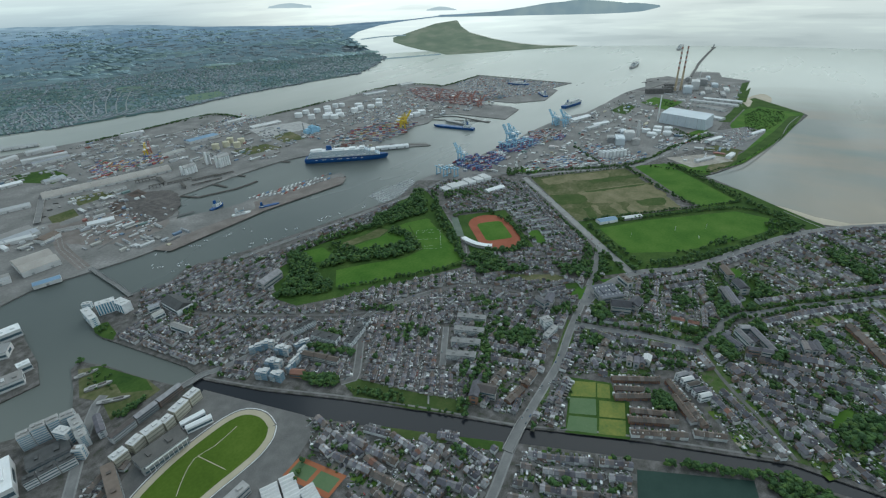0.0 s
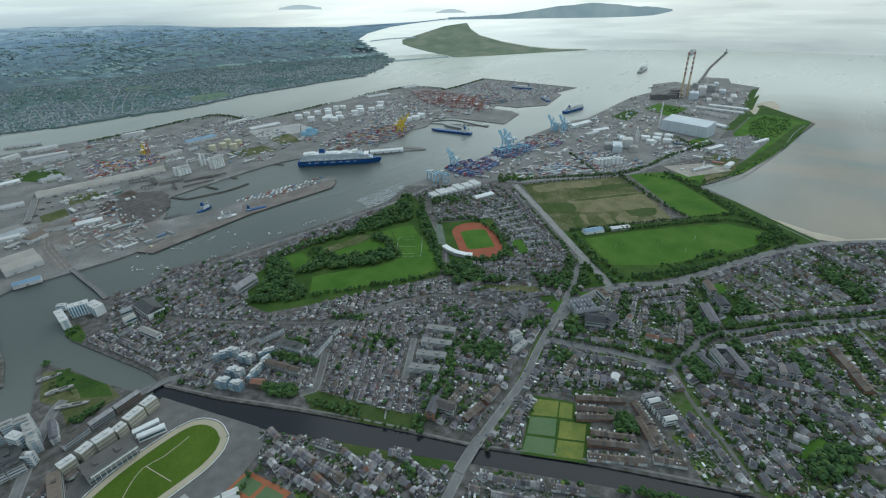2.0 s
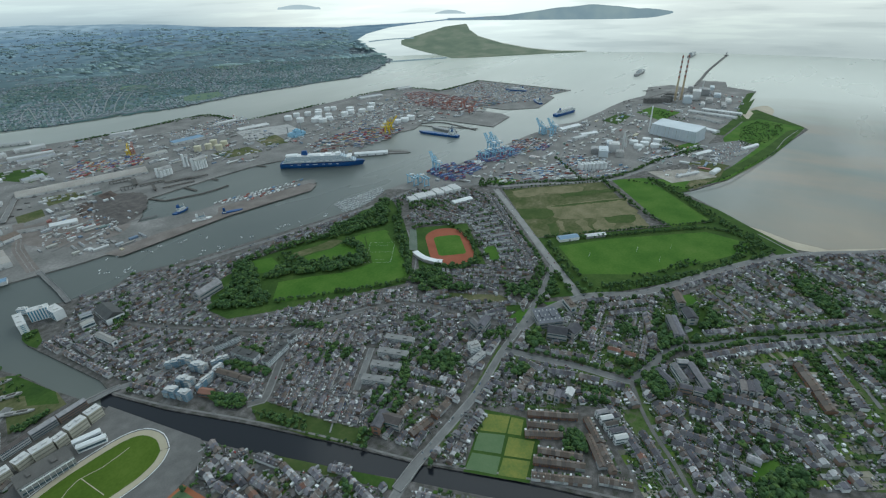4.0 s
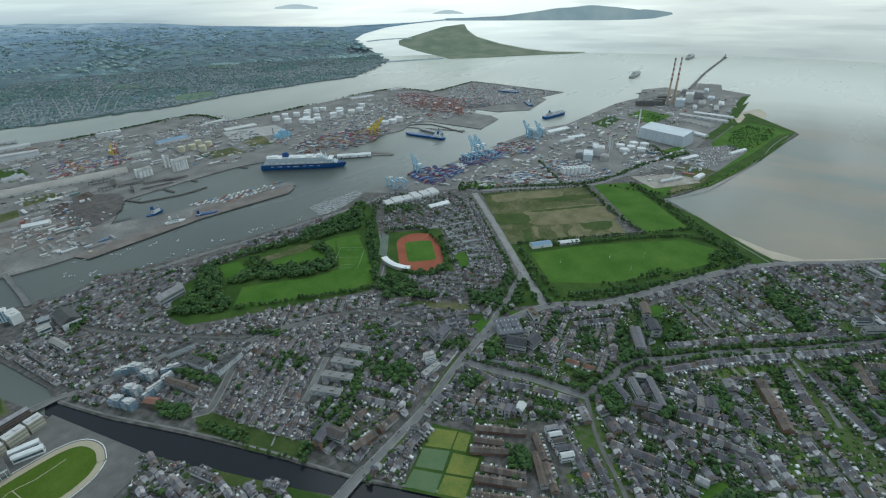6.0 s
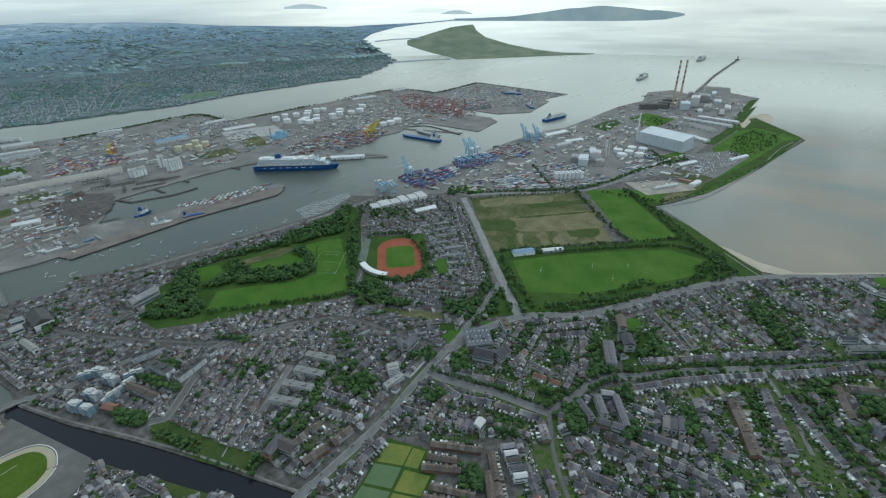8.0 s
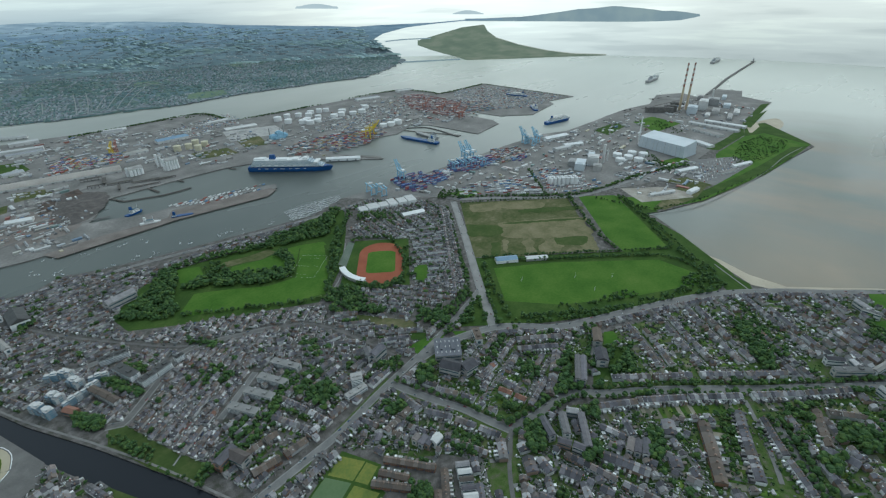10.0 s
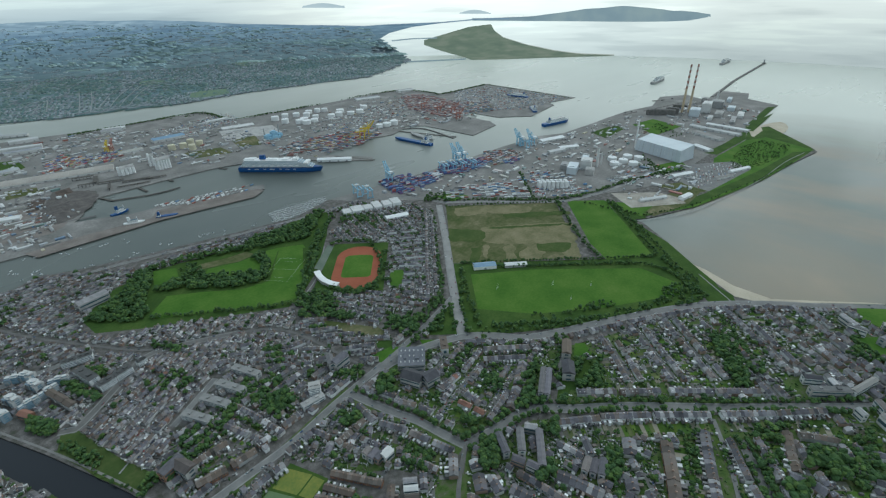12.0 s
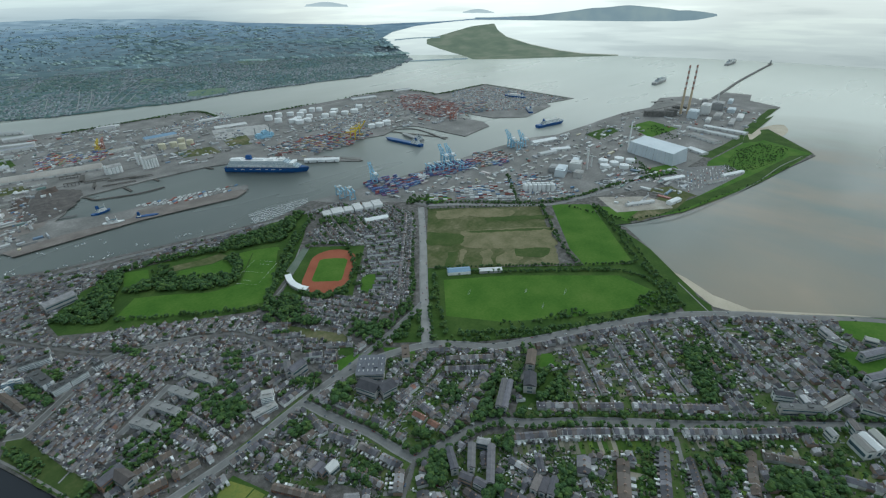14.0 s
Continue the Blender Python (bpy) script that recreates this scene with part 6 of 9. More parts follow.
for _k in range(12):
    part("loading_door", Bag().box(_l3 * ((_k + 0.5) / 12 - 0.5), -28.06, -0.45, 6, 0.16, 4.6).mesh("loading_door", STEEL), STEEL, vault)
# Dark trestles and loading frames beside the dock.
_r = random.Random(12)
for _x, _y, _lx, _ly, _h in ((-150, 1340, 60, 10, 9), (-128, 1290, 12, 66, 7), (-165, 1250, 40, 8, 11), (-100, 1235, 70, 9, 6), (-40, 1190, 80, 8, 5), (-120, 1180, 8, 50, 8), (10, 1165, 60, 7, 5), (-60, 1150, 90, 6, 4)):
    tr = thing("loading_trestle", "dark rusty loading trestle by the dock", "trestle", "dock trestles", pose(_x, _y, 0.5, 0, 0, -17))
    part("deck", Bag().box(0, 0, _h - 1.2, _lx, _ly, 1.2).mesh("deck", WOOD), WOOD, tr)
    for _k in range(int(max(_lx, _ly) / 9) + 1):
        _u = (_k / max(1, int(max(_lx, _ly) / 9)) - 0.5) * (max(_lx, _ly) - 1)
        part("post", Bag().box(_u if _lx > _ly else 0, 0 if _lx > _ly else _u, -0.4, 1.0, 1.0, _h - 0.9).mesh("post", DARK), DARK, tr)


def silo(at, turn, lx, ly, h, label, cells):
    """A silo house: a row of round bins under a sloped head house."""
    ob = thing("silo", label, "silo", "quay silos", pose(at[0], at[1], 0.5, 0, 0, turn))
    r = lx / cells / 2
    for k in range(cells):
        for y in (-ly / 4, ly / 4):
            part("bin", Bag().cyl(-lx / 2 + r * (2 * k + 1), y, 0, min(r, ly / 4) * 1.02, h, 14).mesh("bin", WHITE), WHITE, ob)
    part("head_house", Bag().box(0, 0, h, lx, ly * 0.7, 5).mesh("head_house", PALE), PALE, ob)
    part("roof", Bag().gable(0, 0, h + 5.1, lx, ly * 0.7, ly * 0.2, over=0.4).mesh("roof", CONCRETE), CONCRETE, ob)
    part("lift_tower", Bag().box(-lx / 2 - 3, 0, 0, 6, 8, h + 10).mesh("lift_tower", WHITE), WHITE, ob)
    take(footprint(at, radians(turn), lx, ly))
    return ob


silo((-35, 1283), 1, 44, 26, 20, "weathered white silo house on the quay", 4)
silo((67, 1247), 0, 42, 28, 30, "tall ribbed white grain silo", 5)
silo((55, 1309), 0, 14, 14, 34, "slim white silo tower", 1)
# A blue process plant with towers.
plant = thing("process_plant", "blue steel process plant with slim towers", "plant", at=pose(*(508, 1291), 0.5, 0, 0, -5))
for _x, _y, _lx, _ly, _h in ((-22, 0, 26, 20, 16), (6, 4, 24, 24, 24), (28, -3, 18, 16, 14), (0, -16, 44, 8, 8)):
    part("frame", Bag().box(_x, _y, 0, _lx, _ly, _h).box(_x, _y, _h, _lx * 0.6, _ly * 0.5, 4).mesh("frame", BLUE_STEEL), BLUE_STEEL, plant)
for _x, _y, _r2, _h in ((-30, 12, 2.4, 42), (30, 9, 2.6, 48), (16, 14, 1.8, 34)):
    part("tower", Bag().cyl(_x, _y, 0, _r2, _h, 10, _r2 * 0.8).mesh("tower", STEEL), STEEL, plant)
take(footprint((508, 1291), 0.3, 80, 60))

# South side works.
for _p, _w, _h, _wall, _roof, _l in (
        ([(276, 348), (332, 324)], 20, 6, WHITE, WHITE, "low white hall beside houses"),
        ([(1113, 412), (1217, 376)], 30, 8, PALE, WHITE, "white-roofed container terminal shed"), ([(1083, 314), (1146, 273)], 24, 8, PALE, WHITE, "white-roofed container terminal shed"), ([(1012, 314), (1080, 290)], 20, 9, PALE, SHED, "grey-roofed container terminal shed"),
        ([(1602, 10), (1545, -103)], 34, 8, PALE, SHED, "grey-white low works shed"), ([(1691, 55), (1653, -140)], 22, 8, PALE, SHED, "long grey works shed"), ([(1755, 12), (1735, -147)], 22, 8, PALE, SHED, "long grey works shed"), ([(1412, -51), (1379, -113)], 26, 8, PALE, WHITE, "white low-roofed works shed"),
        ([(1042, -101), (1114, -135)], 18, 6, PALE, WHITE, "low white storage shed"), ([(880, -182), (926, -191)], 16, 8, WHITE, WHITE, "white two-storey works block"), ([(798, -102), (871, -145)], 12, 6, PALE, SHED, "low grey storage shed"), ([(1193, -222), (1274, -256)], 14, 6, WHITE, WHITE, "white sewage works hall"), ([(1099, -206), (1166, -235)], 14, 6, PALE, SHED, "grey low sewage works hall")):
    pitched_hall(*_p, _w, _h, _wall, _roof, _l, bays=2 if _w > 30 else 1)

for _a, _b3, _w, _h in (((226, 462), (246, 453), 30, 8), ((248, 453), (276, 440), 36, 10), ((279, 440), (300, 430), 30, 9), ((302, 430), (322, 421), 42, 11), ((325, 416), (346, 406), 34, 12), ((348, 406), (370, 396), 40, 13)):
    pitched_hall(_a, _b3, _w, _h, WHITE, PALE, "white warehouse unit with ridged roofs beside houses", group="white warehouse units", bays=3)

# The big waste-to-energy hall.
SILVER = mat("silver_cladding", [(0.42, 0.46, 0.5), (0.5, 0.54, 0.58), (0.56, 0.6, 0.63)], 0.02, 0.3, rough=0.45)
hall = thing("energy_plant", "huge silver-white sloping energy plant hall", "power plant")
_q = [Vector(p) for p in [(1247, 102), (1192, -72), (1273, -89)]]
_q.append(_q[0] + _q[2] - _q[1])
HALL_FRONT, HALL_BACK = 47.0, 54.0
_mid = (_q[0] + _q[1] + _q[2] + _q[3]) / 4
take([tuple(p) for p in _q])
_v = [(p.x, p.y, 0) for p in _q] + [(*(p.lerp(_mid, 0.05)), h) for p, h in zip(_q, (HALL_FRONT - 8, HALL_FRONT - 8, HALL_BACK - 8, HALL_BACK - 8))]
part("cladding", mesh_of("cladding", _v, [(0, 1, 5, 4), (1, 2, 6, 5), (2, 3, 7, 6), (3, 0, 4, 7), (4, 5, 6, 7)], SILVER), SILVER, hall)
for _i in range(1, 12):
    _p0, _p1 = Vector(_v[0]).lerp(Vector(_v[1]), _i / 12), Vector(_v[4]).lerp(Vector(_v[5]), _i / 12)
    part("cladding_rib", Bag().beam(_p0, _p1, 0.8).mesh("cladding_rib", SHED), SHED, hall)
for _k, _off in enumerate((0.45,)):
    _p = _q[0].lerp(_q[3], _off)
    part("flue", Bag().cyl(_p.x - 14, _p.y + 16, 0, 2.6, 100, 14, 2.2).mesh("flue", WHITE), WHITE, hall, "tall slim white flue")


def tank(at, r, h, label, material=WHITE, group="", dome=1.0, name="storage_tank"):
    ob = thing(name, label, "tank", group, pose(at[0], at[1], 0.5))
    part("shell", Bag().cyl(0, 0, -0.5, r, h, 24).mesh("shell", material), material, ob)
    lid = part("lid", Bag().cyl(0, 0, h - 0.49, r * 1.01, 0.4, 24, r * 0.98, dome).mesh("lid", material), material, ob)
    part("vent", Bag().cyl(0, 0, h + dome - 0.3, 0.6, 1.2, 8).mesh("vent", STEEL), STEEL, lid)
    b = Bag()
    for k in range(14):
        a0, a1 = k * 0.16, (k + 1) * 0.16
        b.beam(((r + 0.5) * math.cos(a0), (r + 0.5) * math.sin(a0), h * k / 14), ((r + 0.5) * math.cos(a1), (r + 0.5) * math.sin(a1), h * (k + 1) / 14), 0.6, 0.3)
    part("stair", b.mesh("stair", STEEL), STEEL, ob)
    return ob


for _p in ((1086, 112), (1087, 74), (1081, 37), (1139, 82), (1146, 46), (1042, 84)):
    tank(_p, 15, 11, "large round white fuel tank", group="fuel tanks on the peninsula")
for _x in range(7):
    for _y in range(2):
        tank((721, 163) if False else ((712, 159)[0] + _x * 13 * 0.7 + _y * 9, (712, 159)[1] - _x * 13 * 0.7 + _y * 11), 5.5, 20, "tall slim white storage tank", group="tall white tanks", dome=1.5)
_t = random.Random(3)
TANKS = [((734, 1572), 5), ((777, 1543), 5), ((852, 1553), 5), ((891, 1536), 5), ((925, 1526), 5), ((715, 1416), 5), ((726, 1379), 5), ((770, 1385), 5), ((862, 1381), 4), ((910, 1388), 4), ((964, 1367), 4), ((1011, 1357), 4), ((888, 1074), 5), ((920, 1060), 5), ((958, 1057), 5), ((671, 1553), 5), ((805, 1500), 5), ((674, 1471), 4), ((753, 1440), 5), ((815, 1440), 4), ((956, 1441), 4), ((1087, 1420), 4)]
for _p, _h in TANKS:
    tank(_p, _t.uniform(14, 19), _t.uniform(13, 19), "white oil storage tank in the port", group="port oil tanks")
CREAM = mat("cream_tank_paint", [(0.5, 0.46, 0.34), (0.6, 0.56, 0.42)], 0.05, 0.6)
for _p in ((172, 1449), (211, 1440), (252, 1473), (225, 1392), (266, 1423)):
    tank(_p, 13, 20, "round cream-coloured storage tank", CREAM, "cream tanks", 2.0)


def power_block(parts, label, stacks=(), name="power_station"):
    """parts: centre, length, width, height, degrees."""
    ob = thing(name, label, "power station")
    for k, (p, lx, ly, h, a) in enumerate(parts):
        m = (SILVER, PALE, STEEL, CONCRETE)[k % 4]
        part("block", Bag().box(p[0], p[1], 0, lx, ly, h, radians(a)).box(p[0], p[1], h, lx * 0.7, ly * 0.6, 2.0, radians(a)).mesh("block", m), m, ob)
    for p, r, h in stacks:
        part("flue", Bag().cyl(p[0], p[1], 0, r, h, 16, r * 0.8).mesh("flue", PALE), PALE, ob)
    return ob


power_block([((903, 159), 60, 30, 22, 20), ((964, 144), 40, 34, 28, 20), ((916, 194), 40, 24, 16, 20), ((916, 107), 30, 26, 18, 20), ((1020, 177), 50, 20, 14, 20)], "pale gas power station with a stack", [((994, 122), 4.5, 62), ((1025, 122), 2.5, 40)])
power_block([((1896, 106), 60, 40, 30, 10), ((1995, 88), 70, 36, 42, 10), ((2126, 77), 60, 50, 30, 10), ((1949, 20), 80, 30, 16, 10), ((2103, 10), 60, 30, 14, 10), ((1995, -55), 90, 24, 12, 10), ((1885, -53), 110, 20, 10, 10), ((2211, 158), 40, 26, 20, 10), ((2300, 69), 70, 20, 14, 10), ((1859, 31), 60, 18, 12, 10)], "grey power station at the peninsula's end", [((2180, 97), 4, 60)])
pigeon = power_block([((1822, 227), 120, 26, 22, -60), ((1871, 194), 50, 26, 26, -60), ((2015, 208), 60, 20, 12, -60)], "derelict dark brick power station by the water", name="old_power_station")
# Quay stone for the dark brick: paler, with the haze in its tone.
for _o in pigeon.children:
    _o.data.materials[0] = QUAY

RED_BAND = mat("red_band_paint", [(0.27, 0.14, 0.11), (0.33, 0.18, 0.14)], 0.1, 1.0)
CHIMNEY_SHAFT = mat("chimney_concrete", [(0.44, 0.35, 0.24), (0.52, 0.42, 0.3)], 0.05, 0.6)
BAND_PALE = mat("pale_band_paint", [grey(0.45, 0.06), grey(0.54, 0.06)], 0.1, 1.0)
for _p in ((1917, 167), (1945, 146)):
    ch = thing("power_chimney", "very tall tan chimney with red bands", "chimney", "twin chimneys", pose(_p[0], _p[1], 0))
    part("shaft", Bag().cyl(0, 0, 0, 5.6, 105, 24, 4.4).mesh("shaft", CHIMNEY_SHAFT), CHIMNEY_SHAFT, ch)
    for _k in range(9):
        _m = RED_BAND if _k % 2 == 0 else BAND_PALE
        part("band", Bag().cyl(0, 0, 105 + _k * 11.3, 4.4 - _k * 0.08, 11.3, 24, 4.32 - _k * 0.08).mesh("band", _m), _m, ch, "red painted band" if _k % 2 == 0 else "pale painted band")

# Mooring dolphins off the old power station.
for _p in [(2077, 345), (2121, 330), (2190, 306), (1794, 350), (1757, 361)]:
    _ob = thing("mooring_dolphin", "dark steel mooring dolphin standing in the channel", "dolphin", "mooring dolphins", pose(*_p, 0))
    for _x, _y in ((-3, -3), (3, -3), (-3, 3), (3, 3)):
        part("pile", Bag().cyl(_x, _y, -6, 0.7, 9, 8).mesh("pile", DARK), DARK, _ob)
    part("deck", Bag().box(0, 0, 3.0, 9, 9, 1.4).mesh("deck", QUAY), QUAY, _ob)
# The long sea wall with its lighthouse.
WALL_LINE = [(2353, 164), (2627, 182), (2896, 202), (3212, 213), (3581, 223), (3753, 227)]
structure("breakwater", strip_mesh("breakwater", WALL_LINE, 14, 2.5, QUAY, 6.0), "long thin stone breakwater", "breakwater")
_p = WALL_LINE[-1]
lh = thing("lighthouse", "small grey lighthouse at the breakwater's end", "lighthouse", at=pose(_p[0], _p[1], 2.5))
part("base", Bag().cyl(0, 0, -0.1, 16, 3, 20).mesh("base", QUAY), QUAY, lh)
part("tower", Bag().cyl(0, 0, 2.9, 5.5, 18, 18, 4.0).mesh("tower", STEEL), STEEL, lh)
part("lantern", Bag().cyl(0, 0, 20.9, 2.6, 4, 12, 2.2, 2.0).mesh("lantern", GLASS), GLASS, lh)


# ---- ships ----
def hull_mesh(name, length, beam, height, material, bow=0.22, z=-2.2):
    """A hull with a raked, pointed bow along +x, deck closed."""
    v, f = [], []
    n = 18
    for k in range(n + 1):
        u = k / n
        x = length * (u - 0.5)
        w = beam / 2 * (1.0 if u < 1 - bow else max(0.02, 1 - ((u - (1 - bow)) / bow) ** 1.8))
        w *= 0.86 + 0.14 * min(1, u / 0.06)
        for zz, q, dx in ((z, 0.82, -length * 0.02 * max(0, u - 0.7) / 0.3), (z + height * 0.45, 0.98, 0), (z + height, 1.0, length * 0.015 * max(0, u - 0.7) / 0.3)):
            v += [(x + dx, -w * q, zz), (x + dx, w * q, zz)]
    for k in range(n):
        a, b = 6 * k, 6 * (k + 1)
        for s in (0, 2):
            f += [(a + s, b + s, b + s + 2, a + s + 2), (a + s + 1, a + s + 3, b + s + 3, b + s + 1)]
        f.append((a + 4, b + 4, b + 5, a + 5))
    f += [(0, 2, 3, 1), (2, 4, 5, 3), (6 * n, 6 * n + 1, 6 * n + 3, 6 * n + 2), (6 * n + 2, 6 * n + 3, 6 * n + 5, 6 * n + 4)]
    return mesh_of(name, v, f, material)


def ship_at(stern, bow, name, label, category="ship"):
    c, turn, length = rect(stern, bow, 0)
    return thing(name, label, category, at=pose(c.x, c.y, 0, 0, 0, math.degrees(turn))), length


BALCONY = mat("balcony_glass", [(0.26, 0.34, 0.41), (0.33, 0.41, 0.47)], 0.05, 0.6, rough=0.3)
cruise, L = ship_at((225, 1018), (401, 803), "cruise_ship", "large cruise ship, navy hull and white decks, moored at the quay")
part("hull", hull_mesh("hull", L, 36, 15, NAVY), NAVY, cruise, "navy blue hull")
part("hull_band", hull_mesh("hull_band", L * 0.985, 35.6, 2.2, NAVY, 0.2, 12.85), NAVY, cruise)
for _s in (-1, 1):
    for _x, _lx in ((-0.36, 0.03), (-0.27, 0.05), (-0.17, 0.03), (-0.08, 0.06), (0.02, 0.03), (0.1, 0.05), (0.19, 0.03)):
        part("hull_marking", Bag().box(L * _x, _s * 17.95, 8.6, L * _lx, 0.5, 1.6).mesh("hull_marking", SHIP_WHITE), SHIP_WHITE, cruise, "pale painted bar on the hull")
for _k in range(8):
    _len = L * (0.87 - 0.034 * _k)
    _off = -L * (0.03 + 0.009 * _k)
    part("deck", Bag().box(_off, 0, 15.9 + 2.9 * _k, _len, 34 - (1.5 if _k > 4 else 0), 1.15).mesh("deck", SHIP_WHITE), SHIP_WHITE, cruise)
    if _k < 7:
        part("balcony_row", Bag().box(_off, 0, 17.07 + 2.9 * _k, _len - 2, 33.2 - (1.5 if _k > 4 else 0), 1.71).mesh("balcony_row", BALCONY), BALCONY, cruise, "dark row of balconies and glass")
part("bridge_house", Bag().box(L * 0.33, 0, 27, 14, 38, 5).mesh("bridge_house", SHIP_WHITE), SHIP_WHITE, cruise)
part("funnel", Bag().box(-L * 0.2, 0, 39.1, 20, 12, 13, 0, 0.25).mesh("funnel", NAVY), NAVY, cruise, "blue ship funnel")
part("mast", Bag().cyl(L * 0.22, 0, 39, 1.2, 16, 8, 0.6).beam((L * 0.22, -6, 48), (L * 0.22, 6, 48), 0.8).mesh("mast", SHIP_WHITE), SHIP_WHITE, cruise)
for _x, _lx, _ly, _h in ((-0.33, 26, 24, 4), (-0.08, 40, 20, 3), (0.08, 22, 26, 4), (0.2, 18, 22, 6), (-0.4, 14, 20, 3)):
    part("sun_deck_house", Bag().box(L * _x, 0, 37.4, _lx, _ly, _h, 0, 0.1).mesh("sun_deck_house", SHIP_WHITE), SHIP_WHITE, cruise)
for _x in (0.13, 0.27, -0.14):
    part("radar_dome", Bag().cyl(L * _x, 7, 38, 2.6, 5, 12, 1.6, 1.2).mesh("radar_dome", SHIP_WHITE), SHIP_WHITE, cruise)
for _s in (-1, 1):
    for _i in range(8):
        part("lifeboat", Bag().box(-L * 0.3 + _i * L * 0.075, _s * 17.4, 19, 11, 2.6, 3, 0, 0.15).mesh("lifeboat", SHIP_WHITE), SHIP_WHITE, cruise)


def ferry(stern, bow, hull, label, house=(0.25, 0.5), decks=3, beam=24, freeboard=10, name="ferry"):
    ob, length = ship_at(stern, bow, name, label)
    part("hull", hull_mesh("hull", length, beam, freeboard, hull), hull, ob)
    lo, hi = house
    for k in range(decks):
        part("deck_house", Bag().box(length * ((lo + hi) / 2 - 0.5), 0, freeboard - 2.2 + 3.2 * k, length * (hi - lo) * (1 - 0.1 * k), beam * 0.88, 2.4).mesh("deck_house", SHIP_WHITE), SHIP_WHITE, ob)
        part("window_band", Bag().box(length * ((lo + hi) / 2 - 0.5), 0, freeboard + 0.2 + 3.2 * k, length * (hi - lo) * (0.98 - 0.1 * k), beam * 0.84, 0.8).mesh("window_band", GLASS), GLASS, ob)
    part("funnel", Bag().box(length * (lo + 0.08 - 0.5), 0, freeboard + 3.2 * decks - 2.4, 7, 6, 9, 0, 0.25).mesh("funnel", hull), hull, ob)
    part("mast", Bag().cyl(length * (hi - 0.53), 0, freeboard + 3.2 * decks - 2.4, 0.5, 10, 8, 0.2).mesh("mast", SHIP_WHITE), SHIP_WHITE, ob)
    return ob


ferry((1327, 530), (1473, 496), NAVY, "white and blue ferry under way in the channel", (0.15, 0.9), 4, 26, 12)
ferry((2534, 542), (2728, 548), STEEL, "grey cargo ship under way in the bay", (0.2, 0.9), 4, 28, 14, "cargo_ship")
ferry((3536, 447), (3756, 449), STEEL, "grey ferry leaving the bay", (0.1, 0.9), 5, 28, 14)
ferry((832, 710), (813, 891), NAVY, "dark blue cargo ship at the basin quay", (0.08, 0.25), 4, 22, 9, "cargo_ship")
ferry((1783, 910), (1768, 1031), NAVY, "blue and white ferry at the far quay", (0.1, 0.8), 3, 24, 10)
ferry((879, 757), (898, 890), STEEL, "grey freighter at the basin pier", (0.06, 0.25), 3, 20, 9, "cargo_ship")
ferry((-187, 936), (-140, 951), NAVY, "small blue tug-like ship in the dock", (0.3, 0.8), 3, 12, 6, "work_ship")
ferry((-109, 834), (-62, 810), NAVY, "blue barge beside the pier", (0.05, 0.2), 1, 12, 5, "barge")
ferry((-183, 850), (-138, 832), SHIP_WHITE, "small white ship moored at the quay", (0.2, 0.7), 2, 11, 6, "work_ship")
ferry((1519, 693), (1596, 766), NAVY, "blue and white ship at the terminal", (0.1, 0.6), 4, 22, 9, "cargo_ship")


# Old hulls lying on the waste ground.
for _p, _w, _h in HULKS:
    _c3, _t3, _l3 = rect(*_p, 0)
    _ob3 = thing("old_hull", "weathered grey hull lying on waste ground", "hull", "old hulls", pose(_c3.x, _c3.y, 0.15, 0, 0, math.degrees(_t3)))
    part("hull", hull_mesh("hull", _l3, _w, _h, CONCRETE, 0.3, 0.2), CONCRETE, _ob3)
    part("deck_house", Bag().box(-_l3 * 0.2, 0, _h + 0.1, _l3 * 0.25, _w * 0.5, 2.2).mesh("deck_house", CONCRETE), CONCRETE, _ob3)
    part("hatch", Bag().box(_l3 * 0.15, 0, _h + 0.1, _l3 * 0.3, _w * 0.5, 0.8).mesh("hatch", WOOD), WOOD, _ob3)


# ---- cranes ----
def quay_crane(at, turn, paint, label, group, size=1.0):
    """A ship-to-shore crane: portal legs, a raised boom, a machine house."""
    ob = thing("quay_crane", label, "crane", group, pose(at[0], at[1], 0, 0, 0, turn) @ Matrix.Diagonal((size, size, size, 1)))
    def bar(name, p, q, w):
        part(name, Bag().beam(p, q, w * 1.35).mesh(name, paint), paint, ob)

    for x in (-9, 9):
        for y in (-10, 10):
            bar("leg", (x, y, 0), (x * 0.8, y, 38), 2.8)
        bar("girder", (x * 0.78, -30, 38), (x * 0.78, 18, 38), 3)
        bar("boom", (x * 0.45, 16, 38), (x * 0.45, 40, 70), 2.6)
        bar("apex_leg", (x * 0.78, 8, 38), (0, 8, 62), 1.6)
    for y in (-10, 10):
        bar("sill_beam", (-9, y, 3), (9, y, 3), 2)
        bar("portal_beam", (-8, y, 18), (8, y, 18), 2)
    bar("boom_tie", (-4, 30, 56), (4, 30, 56), 1.4)
    bar("back_stay", (0, 8, 62), (0, -24, 39), 1.0)
    bar("fore_stay", (0, 8, 62), (0, 38, 67), 0.8)
    house = part("machine_house", Bag().box(0, -20, 39, 12, 14, 7).mesh("machine_house", WHITE), WHITE, ob)
    part("window", Bag().box(0, -12.95, 41.5, 8, 0.2, 2).mesh("window", GLASS), GLASS, house)
    return ob


for _p, _s in (((470, 548), 1.0), ((736, 505), 1.05), ((757, 496), 1.05), ((1036, 452), 1.0), ((1068, 420), 0.95)):
    quay_crane(_p, -18, BLUE_STEEL, "light blue container quay crane", "blue quay cranes", _s * 0.82)


